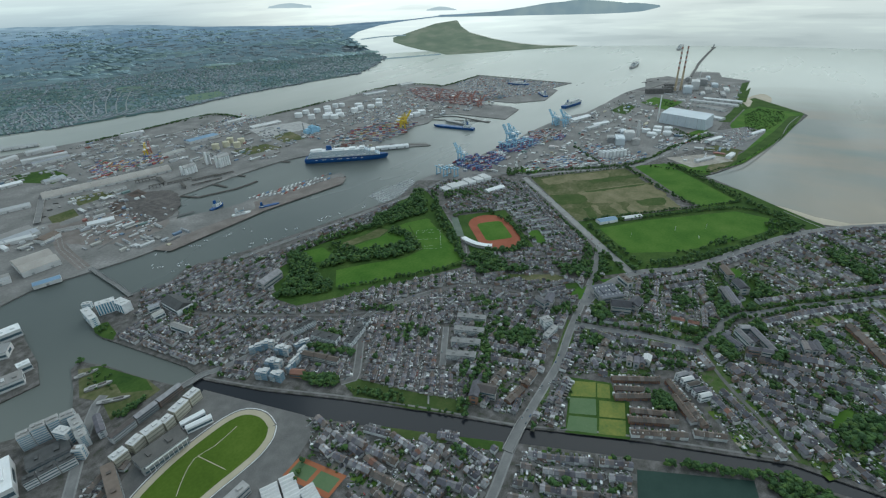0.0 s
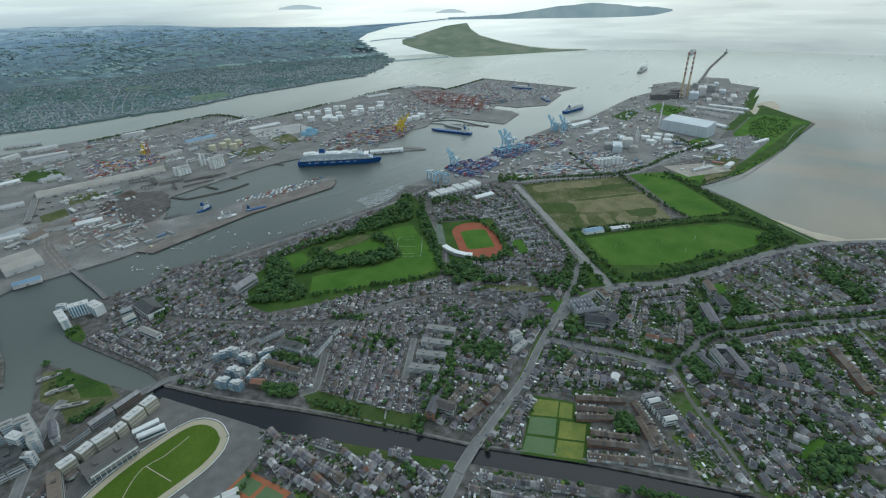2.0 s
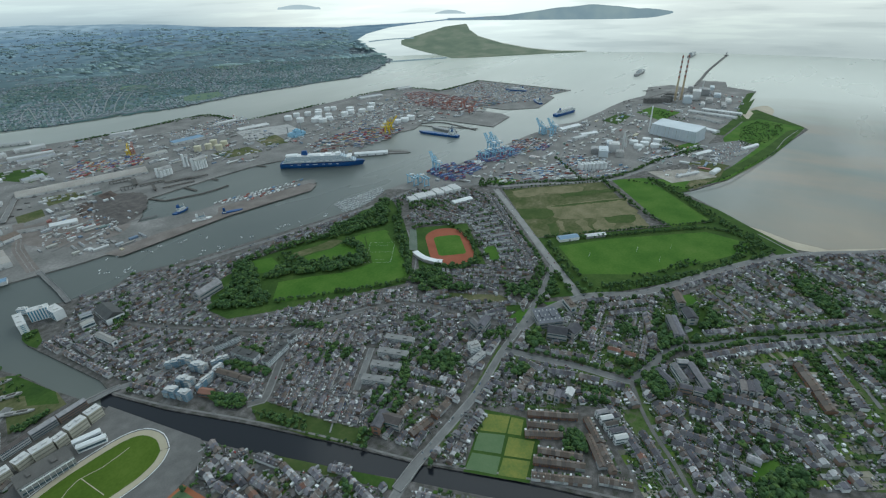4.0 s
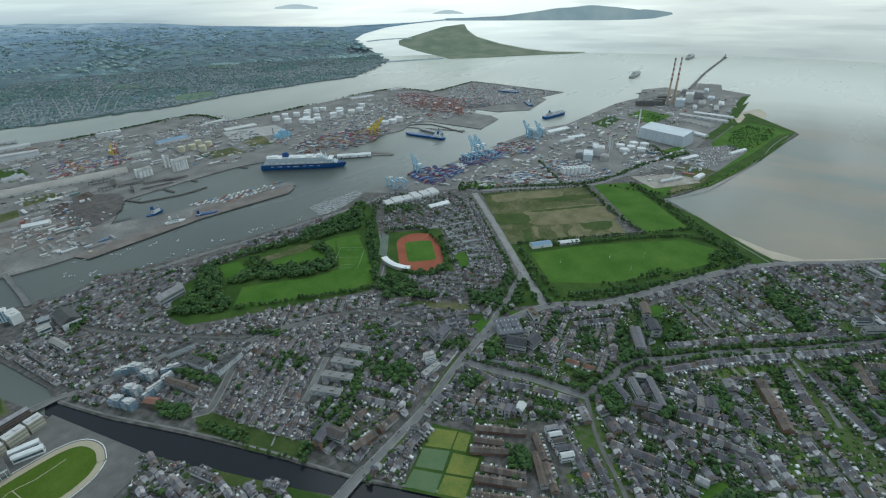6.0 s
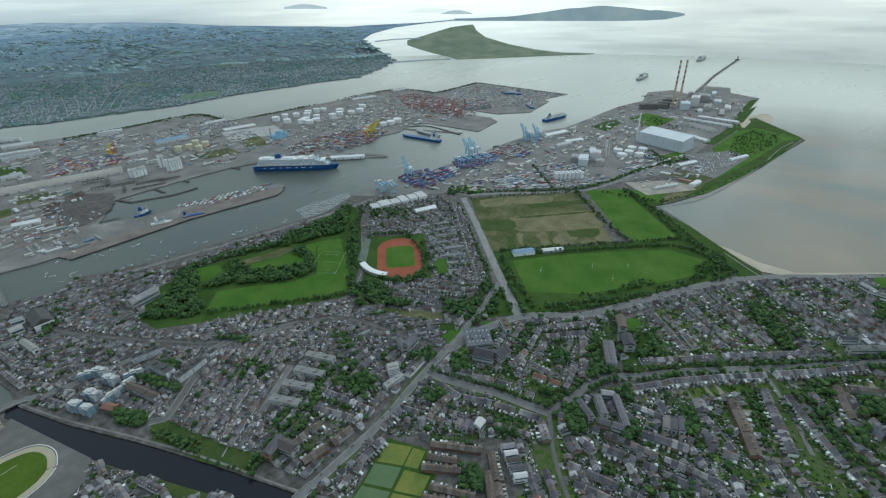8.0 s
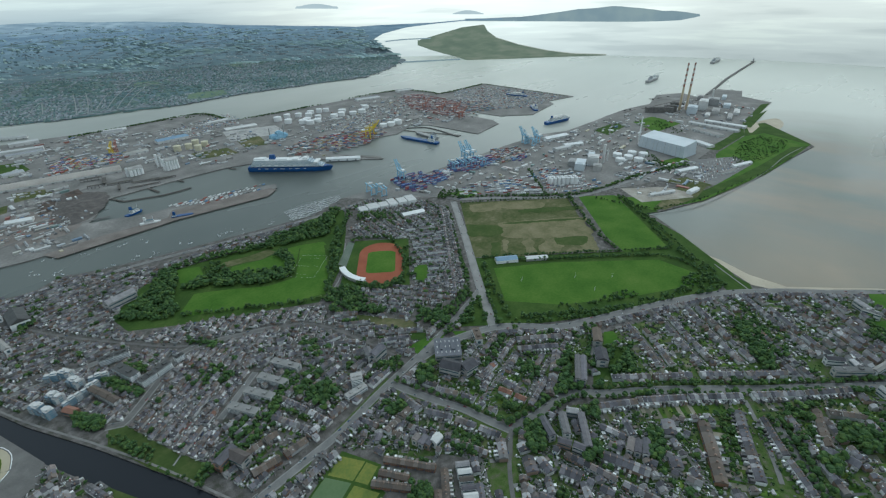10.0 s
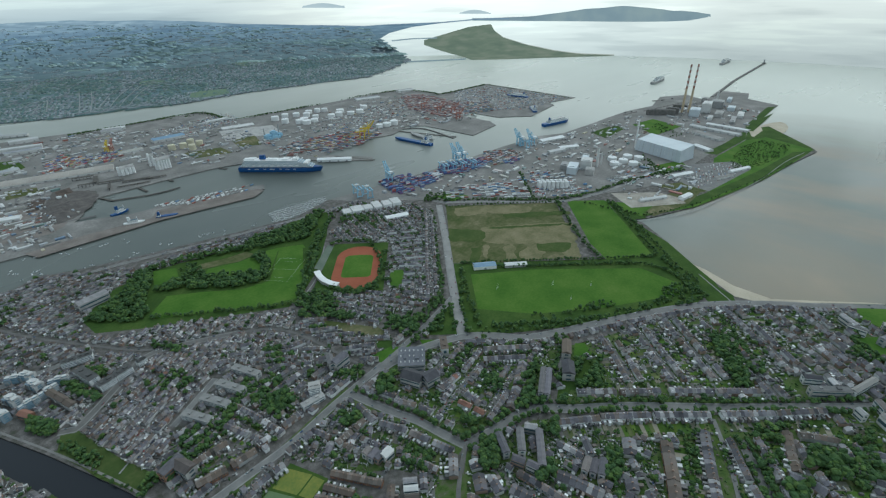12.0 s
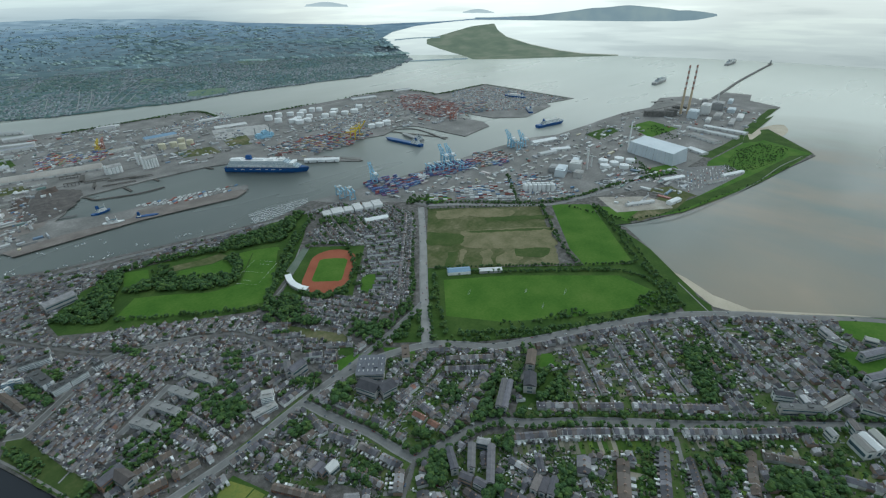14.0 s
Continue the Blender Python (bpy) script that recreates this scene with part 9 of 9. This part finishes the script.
tree_line([(200, 476), (140, 420), (92, 377), (48, 328), (6, 282), (-48, 229), (-88, 187)], 5.5, 10, 4, 5)
tree_line([(120, 420), (70, 372), (20, 316), (-28, 262), (-70, 215)], 6.5, 9, 5, 103)
tree_line([(-330, 388), (-291, 362), (-211, 295), (-133, 231), (-83, 195)], 6, 8, 4, 6)
tree_area([(-9, 193), (19, 155), (59, 134), (45, 107), (3, 134), (-22, 174)], 30, 9, 107)
tree_area([(-86, 185), (-53, 204), (-20, 187), (-56, 132), (-39, 77), (-53, 72), (-81, 113), (-113, 145)], 64, 10, 108)
tree_area([(-33, 7), (-6, 29), (24, 10), (51, -6), (104, 11), (129, 5), (76, -18), (3, -29)], 60, 9, 109)
tree_line([(160, 262), (170, 285), (130, 330), (100, 345)], 5, 8, 4, 110)
tree_line([(150, 238), (120, 190), (84, 150), (60, 132)], 6, 8, 3, 111)
tree_area([(196, 440), (240, 420), (265, 380), (240, 360), (205, 395)], 26, 9, 112)
tree_line([(395, 300), (340, 240), (280, 178), (220, 112), (150, 36)], 12, 8, 4, 113)
tree_line([(120, 12), (150, 40), (190, 80)], 6, 8, 5, 114)
tree_area([(-45, 189), (-19, 170), (-36, 124), (-78, 115), (-87, 144)], 40, 9, 7)
tree_area([(5, -15), (50, -30), (31, -66), (-29, -56)], 26, 9, 8)
tree_line([(162, 14), (109, -26), (54, -83)], 7, 9, 4, 9)
tree_line([(182, 7), (90, -69), (61, -108)], 7, 9, 4, 10)
tree_line([(48, -113), (129, -177), (228, -259), (315, -319), (395, -366)], 7, 8, 5, 11)
tree_line([(85, -128), (161, -190), (238, -253), (331, -312)], 11, 7, 8, 12)
tree_line([(100, -129), (167, -191), (242, -261), (324, -320), (393, -368)], 5, 8, 4, 122)
tree_line([(178, -163), (212, -208), (277, -233), (302, -284), (362, -324)], 6, 7, 8, 123)
tree_line([(250, 6), (368, -119), (472, -235), (480, -302), (441, -353)], 3.6, 7, 3, 124)
tree_area([(269, -217), (312, -256), (294, -266), (251, -234)], 16, 6, 13)
tree_line([(230, 54), (298, -13), (446, -169), (523, -246)], 6, 7, 2, 14)
tree_line([(652, 63), (523, -60), (449, -154)], 6, 8, 4, 15)
tree_line([(747, -35), (641, -150), (535, -252), (478, -334), (438, -375)], 6, 8, 6, 16)
tree_line([(750, -50), (650, -160), (547, -266), (478, -350)], 6, 6, 4, 17)
tree_area([(423, -302), (465, -350), (433, -382), (380, -362), (355, -322)], 40, 7, 18)
tree_line([(434, 281), (518, 207), (650, 71)], 9, 6, 3, 19)
tree_line([(207, 32), (140, -42), (89, -110)], 7, 9, 4, 20)
tree_area([(1291, -193), (1515, -176), (1648, -217), (1630, -307), (1505, -316), (1305, -279), (1245, -222)], 340, 3.6, 22)
tree_line([(729, -152), (864, -223), (1025, -267), (1196, -312), (1415, -351)], 7, 5, 6, 23)
tree_line([(695, 10), (706, -83), (721, -154)], 8, 6, 4, 24)
tree_area([(1205, 59), (1071, -93), (1032, -86), (1071, 17)], 50, 6, 25)
tree_area([(1652, 175), (1545, 29), (1467, 52), (1568, 173)], 40, 5, 251)
tree_line([(787, 280), (706, 204), (638, 132)], 6, 7, 4, 26)
tree_area([(465, 386), (517, 351), (456, 319), (422, 354)], 30, 7, 27)
tree_line([(473, 311), (617, 131), (689, 58)], 10, 6, 3, 28)
for _k2, (_pts, _off) in enumerate(((ROADS[2][0], 9.5), (ROADS[2][0], -9.5), (ROADS[7][0], 7), (ROADS[7][0], -7), (ROADS[6][0], 9), (ROADS[1][0], 8), (ROADS[15][0], 6), (ROADS[15][0], -6))):
    _l2, _r2 = sides(smooth_line(_pts, 10), abs(_off))
    tree_line(_l2 if _off > 0 else _r2, 13, 9.5, 1.5, 60 + _k2, 0.6)
tree_area([(121, -275), (146, -308), (118, -331), (89, -339), (64, -309), (79, -295)], 30, 10, 29)
tree_line([(64, -245), (10, -262), (-6, -284)], 9, 9, 4, 30)
tree_area([(-394, -2), (-328, 21), (-299, 37), (-252, 77), (-246, 68), (-301, 21), (-373, -15), (-403, -19)], 60, 8, 31)
tree_area([(-492, 240), (-473, 204), (-474, 176), (-492, 188), (-501, 220)], 36, 8, 32)
tree_line([(-477, 155), (-455, 65), (-434, 9)], 10, 6, 3, 33)
tree_area([(-467, 159), (-444, 83), (-457, 75), (-473, 131)], 30, 6, 331)
tree_area([(-259, 43), (-214, 2), (-244, -38), (-266, 11)], 40, 8, 34)
tree_area([(-437, 287), (-418, 246), (-413, 210), (-421, 201), (-432, 237), (-441, 274)], 26, 8, 120)
tree_area([(-489, 233), (-468, 195), (-476, 179), (-500, 212)], 30, 8, 121)
tree_area([(-268, -200), (-251, -226), (-272, -247), (-288, -225)], 40, 8, 35)
tree_area([(-668, 603), (-635, 588), (-646, 553), (-668, 578)], 22, 9, 36)
tree_area([(-687, 410), (-659, 404), (-640, 405), (-645, 396), (-684, 392)], 24, 6, 361)
tree_area([(-663, 532), (-647, 494), (-660, 458), (-685, 500)], 14, 4, 362)
tree_area([(-461, 621), (-452, 587), (-487, 522), (-506, 527), (-489, 577)], 22, 8, 363)
tree_area([(-602, 651), (-585, 637), (-596, 603), (-611, 622)], 8, 5, 364)
tree_line([(-642, 523), (-603, 478), (-587, 371)], 8, 7, 3, 37)
tree_line([(-538, 162), (-530, 127), (-515, 100)], 8, 6, 4, 38)
tree_line([(-571, 126), (-596, 119), (-618, 110)], 7, 8, 4, 39)
tree_area([(-352, -243), (-311, -342), (-304, -386), (-315, -417), (-332, -458), (-372, -415), (-354, -377), (-338, -338), (-369, -253)], 170, 9, 40)
tree_area([(-203, -421), (-159, -458), (-171, -473), (-222, -453), (-226, -431)], 40, 11, 41)
tree_area([(163, -591), (246, -635), (189, -664), (130, -609)], 26, 10, 43)
tree_area([(329, -420), (361, -444), (276, -510), (243, -475)], 90, 8, 44)
tree_area([(527, -596), (450, -614), (419, -652), (404, -599)], 40, 9, 45)
tree_area([(8, 53), (17, -31), (77, -24), (128, -1), (33, -71), (-21, -32)], 60, 8, 46)
tree_area([(158, 231), (170, 217), (143, 173), (80, 112), (75, 133)], 14, 7, 47)
tree_area([(-329, 278), (-309, 276), (-279, 221), (-293, 216)], 14, 8, 48)
tree_area([(-357, 198), (-323, 173), (-336, 138), (-361, 161)], 22, 7, 49)
tree_area([(152, -579), (170, -600), (174, -617), (141, -626), (119, -601), (128, -582)], 24, 13, 70)
tree_area([(82, -570), (106, -575), (106, -597), (81, -601), (56, -572)], 14, 13, 71)
tree_area([(-100, -265), (-84, -277), (-120, -307), (-133, -291), (-124, -271)], 20, 12, 72)
tree_area([(-86, -339), (-68, -348), (-89, -365), (-106, -352)], 14, 13, 73)
tree_area([(-28, -306), (-8, -321), (-33, -335), (-48, -325)], 10, 11, 74)
tree_area([(322, -414), (335, -429), (283, -476), (228, -504), (212, -486), (252, -460)], 50, 10, 75)
tree_area([(30, -298), (40, -308), (26, -313), (18, -304)], 4, 11, 76)
tree_area([(-9, -395), (1, -407), (-38, -423), (-49, -410)], 16, 11, 77)
tree_area([(79, -456), (98, -471), (19, -499), (-3, -496), (29, -476)], 22, 7, 78)
tree_area([(154, -521), (187, -551), (148, -561), (55, -561), (115, -536)], 30, 9, 79)
tree_area([(-237, 47), (-216, 33), (-225, -26), (-258, -35), (-274, -2), (-265, 45)], 34, 11, 80)
tree_area([(-200, -87), (-177, -97), (-185, -119), (-207, -109)], 12, 10, 81)
tree_area([(-160, -19), (-116, -35), (-131, -60), (-157, -44)], 22, 10, 82)
tree_area([(-122, -75), (-90, -85), (-125, -116), (-138, -101)], 20, 11, 83)
tree_area([(-8, -188), (14, -204), (-14, -235), (-35, -219)], 22, 9, 84)
tree_area([(46, -232), (61, -240), (-10, -281), (-44, -280), (-41, -269)], 26, 11, 85)
tree_area([(171, -625), (207, -642), (167, -655), (132, -637)], 30, 10, 86)
tree_area([(-85, -218), (-77, -242), (-87, -241), (-97, -224)], 10, 10, 87)
tree_area([(-171, -184), (-158, -233), (-188, -242), (-196, -215)], 22, 9, 88)
tree_area([(-322, 192), (-307, 165), (-308, 130), (-328, 134), (-329, 172)], 14, 9, 89)
tree_area([(-196, 119), (-176, 107), (-196, 67), (-211, 84)], 16, 10, 90)
tree_area([(-412, 296), (-386, 276), (-393, 249), (-406, 256)], 12, 9, 91)
tree_area([(-444, 289), (-425, 246), (-413, 206), (-427, 210), (-440, 245)], 18, 9, 92)
tree_line([(-357, 42), (-322, 48), (-302, 50)], 7, 7, 3, 93)
tree_line([(-424, 3), (-389, 17), (-359, 37)], 6, 8, 3, 94)
tree_line([(-247, 61), (-309, 40), (-356, 20), (-398, 3), (-436, -11)], 5, 8, 3, 95)
tree_line([(-250, 52), (-309, 33), (-356, 13), (-398, -4)], 6, 7, 3, 96)
_r = random.Random(9)
tree_area([(15, 2245), (451, 1943), (544, 1987), (543, 1756), (526, 1824), (511, 1952), (168, 2041), (1, 2130)], 90, 7, 50)
tree_line([(-32, 2023), (206, 2018), (508, 2000), (536, 1767)], 4.5, 8, 4, 51)
tree_line([(538, 1724), (804, 1685), (1161, 1673), (1499, 1612), (1575, 1416), (1582, 1339), (1947, 1326)], 4.5, 8, 4, 52)
tree_line([(1959, 1304), (1923, 928), (1905, 731)], 7, 5, 3, 53)
tree_area([(196, 470), (264, 452), (291, 332), (238, 327), (179, 412)], 40, 7, 54)

PHI = (1 + 5 ** 0.5) / 2
ICO_V = [Vector(p).normalized() for p in ((-1, PHI, 0), (1, PHI, 0), (-1, -PHI, 0), (1, -PHI, 0), (0, -1, PHI), (0, 1, PHI), (0, -1, -PHI), (0, 1, -PHI), (PHI, 0, -1), (PHI, 0, 1), (-PHI, 0, -1), (-PHI, 0, 1))]
ICO_F = [(0, 11, 5), (0, 5, 1), (0, 1, 7), (0, 7, 10), (0, 10, 11), (1, 5, 9), (5, 11, 4), (11, 10, 2), (10, 7, 6), (7, 1, 8), (3, 9, 4), (3, 4, 2), (3, 2, 6), (3, 6, 8), (3, 8, 9), (4, 9, 5), (2, 4, 11), (6, 2, 10), (8, 6, 7), (9, 8, 1)]


def clump(bag, r, x, y, z, size):
    """One ragged tuft of leaves."""
    sx, sy, sz = (size * r.uniform(0.75, 1.25) for _ in range(3))
    a = r.uniform(0, 6.28)
    c, s = math.cos(a), math.sin(a)
    v = []
    for p in ICO_V:
        q = r.uniform(0.7, 1.25)
        u, w = p.x * sx * q, p.y * sy * q
        v.append((x + u * c - w * s, y + u * s + w * c, z + p.z * sz * 0.8 * q))
    bag.add(v, ICO_F)


def crown(bag, r, x, y, h, rad, n):
    for k in range(n):
        t = r.random()
        a = r.uniform(0, 6.28)
        q = rad * math.sqrt(r.random()) * (1.0 - 0.55 * t) * 0.72
        clump(bag, r, x + q * math.cos(a), y + q * math.sin(a), h * (0.38 + 0.5 * t), rad * r.uniform(0.36, 0.6) * (8 / (n + 4)) ** 0.25)


TREES = [t for t in TREES if inside(t[0], t[1], SOUTH_LAND) or inside(t[0], t[1], CANAL_S) or inside(t[0], t[1], NORTH_PORT)]
TREES = [t for t in TREES if not any(near_line(t[0], t[1], q, w / 2 - 0.5) for q, w in ROAD_LINES[:6])]
TREES.sort(key=lambda t: math.dist(t[:2], (-150, -260)))
_tp = []
for _k in range(6):
    _r = random.Random(100 + _k)
    _ob = thing("tree", "leafy dark green broadleaf tree", "tree", "garden and street trees")
    _b5 = Bag()
    _b5.cyl(0, 0, 0, 0.32, 4.2, 8, 0.16)
    for _i in range(5):
        _a5 = _i * 1.256 + _r.uniform(-0.3, 0.3)
        _b5.beam((0, 0, 2.6 + 0.3 * _i), (1.9 * math.cos(_a5), 1.9 * math.sin(_a5), 5.0 + 0.4 * _i), 0.18)
    part("trunk", _b5.mesh("trunk", BARK), BARK, _ob)
    _b5 = Bag()
    crown(_b5, _r, 0, 0, 9.0, 4.0, 46)
    part("crown", _b5.mesh("crown", LEAF), LEAF, _ob)
    _tp.append(_ob)
_r = random.Random(55)
for _k, (_x, _y, _h, _rad) in enumerate(TREES[:300]):
    _m4 = pose(_x, _y, 0, 0, 0, _r.uniform(0, 360)) @ Matrix.Diagonal((_rad / 4.0, _rad / 4.0, _h / 9.0, 1))
    if _k < 6:
        _tp[_k].matrix_basis = _m4
    else:
        _ob = copy_thing(_tp[_k % 6], Matrix())
        _ob.matrix_basis = _m4
leaves, trunks = Bag(), Bag()
for _x, _y, _h, _rad in TREES[300:]:
    crown(leaves, _r, _x, _y, _h, _rad * 1.1, 8)
    if _h > 5:
        trunks.cyl(_x, _y, 0, 0.3, _h * 0.45, 4, 0.2)
stuff("tree_crowns", leaves, LEAF, "dark green crowns of town and park trees", "trees")
stuff("tree_trunks", trunks, BARK, "brown trunks of town and park trees", "trees")


# ---- boats on the river and in the marina ----
def boat(length, label, sail=False):
    ob = thing("sailing_boat" if sail else "motor_boat", label, "boat", "moored boats")
    part("hull", hull_mesh("hull", length, length * 0.32, 1.6, SHIP_WHITE, 0.45, -2.3), SHIP_WHITE, ob)
    part("cabin", Bag().box(-length * 0.08, 0, -0.72, length * 0.35, length * 0.2, 1.1, 0, 0.2).mesh("cabin", GLASS), GLASS, ob)
    if sail:
        part("mast", Bag().cyl(length * 0.05, 0, -0.7, 0.12, length * 1.2, 6, 0.06).mesh("mast", STEEL), STEEL, ob)
    return ob


_r = random.Random(31)
_boats = [boat(8, "small white moored motor boat"), boat(10, "white moored sailing boat", True)]
_spots = []
for _poly, _n in (([(-351, 695), (-286, 685), (-164, 675), (-132, 650), (-182, 614), (-290, 639)], 16), ([(-114, 650), (45, 603), (143, 564), (94, 545), (-47, 598)], 12), ([(-444, 865), (-306, 805), (-191, 769), (-174, 718), (-323, 760)], 14), ([(-499, 810), (-436, 794), (-370, 752), (-385, 705), (-468, 734)], 10)):
    _spots += [(p, _r.uniform(0, 360)) for p in scatter(_poly, _n, _r)]
_ax = radians(-7)
for _i in range(6):
    _px = (86 + 2.5 * _i, 566 + 11.5 * _i)
    _end = (_px[0] + (152 + 4 * _i) * math.cos(_ax), _px[1] + (152 + 4 * _i) * math.sin(_ax))
    pont = thing("pontoon", "narrow floating marina pontoon", "pontoon", "marina pontoons")
    part("walkway", Bag().beam((*_px, -1.5), (*_end, -1.5), 1.6, 0.8).mesh("walkway", PALE), PALE, pont)
    for _k in range(31):
        if _r.random() < 0.72:
            _t2, _s = (_k + 0.5) / 31, (-1 if _r.random() < 0.5 else 1)
            _spots.append(((_px[0] + (_end[0] - _px[0]) * _t2 - _s * 4.6 * math.sin(_ax), _px[1] + (_end[1] - _px[1]) * _t2 + _s * 4.6 * math.cos(_ax)), math.degrees(_ax) + 90 * _s))
for _k, (_p, _turn) in enumerate(_spots):
    _q = _r.uniform(0.7, 1.05)
    _m4 = pose(_p[0], _p[1], 0, 0, 0, _turn) @ Matrix.Translation((0, 0, -0.9 * (1 - _q))) @ Matrix.Diagonal((_q, _q, 1, 1))
    if _k < 2:
        _boats[_k].matrix_basis = _m4
    else:
        copy_thing(_boats[_k % 2], Matrix()).matrix_basis = _m4

# ---- cars on the main roads ----
car = thing("car", "small parked or driving car in plain paint", "car", "cars on the roads")
part("body", Bag().box(0, 0, 0.25, 4.3, 1.75, 0.75, 0, 0.06).mesh("body", VEHICLE), VEHICLE, car)
part("cabin", Bag().box(-0.2, 0, 1.01, 2.4, 1.55, 0.5, 0, 0.18).mesh("cabin", GLASS), GLASS, car)
for _x, _y in ((1.35, 0.8), (1.35, -0.8), (-1.35, 0.8), (-1.35, -0.8)):
    part("wheel", Bag().box(_x, _y, 0, 0.62, 0.2, 0.62).mesh("wheel", DARK), DARK, car)
_first = True
for _k, (_line, _w) in enumerate(ROAD_LINES):
    if _k in (8, 16):
        continue
    for (_ax0, _ay0), (_bx0, _by0) in zip(_line, _line[1:]):
        for _s in (-1, 1):
            if _r.random() < (0.42 if _k < 7 else 0.3):
                _h0 = math.atan2(_by0 - _ay0, _bx0 - _ax0)
                _o = _s * (_w / 2 - _r.choice((1.3, 1.3, 4.4 if _w > 12 else 1.3)))
                _t2 = _r.random()
                _x, _y = _ax0 + (_bx0 - _ax0) * _t2 - math.sin(_h0) * _o, _ay0 + (_by0 - _ay0) * _t2 + math.cos(_h0) * _o
                _m4 = pose(_x, _y, 0.5 + 0.012 * _k + 0.01, 0, 0, math.degrees(_h0) + (180 if _s > 0 else 0))
                if not inside(_x, _y, SOUTH_LAND):
                    continue
                if _first:
                    car.matrix_basis, _first = _m4, False
                else:
                    copy_thing(car, _m4)
street_cars = Bag()
for _f in range(0, len(streets.v), 4):
    _p = [Vector(q) for q in streets.v[_f:_f + 4]]
    _len = (_p[1] - _p[0]).length
    _h0 = math.atan2((_p[1] - _p[0]).y, (_p[1] - _p[0]).x)
    for _i in range(int(_len / 7)):
        for _s in (0.16, 0.84):
            if _r.random() < 0.45:
                _q = _p[0].lerp(_p[1], (_i + 0.5) / max(1, int(_len / 7))).lerp(_p[3].lerp(_p[2], (_i + 0.5) / max(1, int(_len / 7))), _s)
                street_cars.box(_q.x, _q.y, 0.22, 4.2, 1.7, 0.85, _h0).box(_q.x, _q.y, 1.07, 2.3, 1.5, 0.45, _h0, 0.2)
stuff("parked_street_cars", street_cars, VEHICLE, "cars parked along the side streets", "cars")

# Pitch markings and goalposts.
def pitch_lines(at, turn, length, width):
    b = Bag()
    c, s = math.cos(radians(turn)), math.sin(radians(turn))
    for x0, y0, x1, y1 in ((-1, -1, 1, -1), (-1, 1, 1, 1), (-1, -1, -1, 1), (1, -1, 1, 1), (0, -1, 0, 1), (-0.72, -0.5, -0.72, 0.5), (0.72, -0.5, 0.72, 0.5)):
        p, q = ((x * length / 2, y * width / 2) for x, y in ((x0, y0), (x1, y1)))
        b.beam(*((at[0] + u * c - w * s, at[1] + u * s + w * c, 0.75) for u, w in (p, q)), 0.22, 0.02)
    structure("pitch_marking", b.mesh("pitch_marking", PAINT), "thin white painted pitch lines", "marking")


for _at, _turn, _len, _wid in (((-33, 328), 35, 92, 56),):
    pitch_lines(_at, _turn, _len, _wid)
for _poly, _k in ((PITCH, 0),):
    for _at, _turn in (((204, -63), 10), ((283, -140), 10), ((330, -198), 10), ((262, -192), 10)):
        gp = thing("goalpost", "tall white goalposts on the playing field", "goalposts", "goalposts", pose(_at[0], _at[1], 0.2, 0, 0, _turn))
        for _x in (-3.2, 3.2):
            part("post", Bag().cyl(_x, 0, 0, 0.16, 9, 6).mesh("post", WHITE), WHITE, gp)
        part("crossbar", Bag().beam((-3.2, 0, 2.5), (3.2, 0, 2.5), 0.2).mesh("crossbar", WHITE), WHITE, gp)
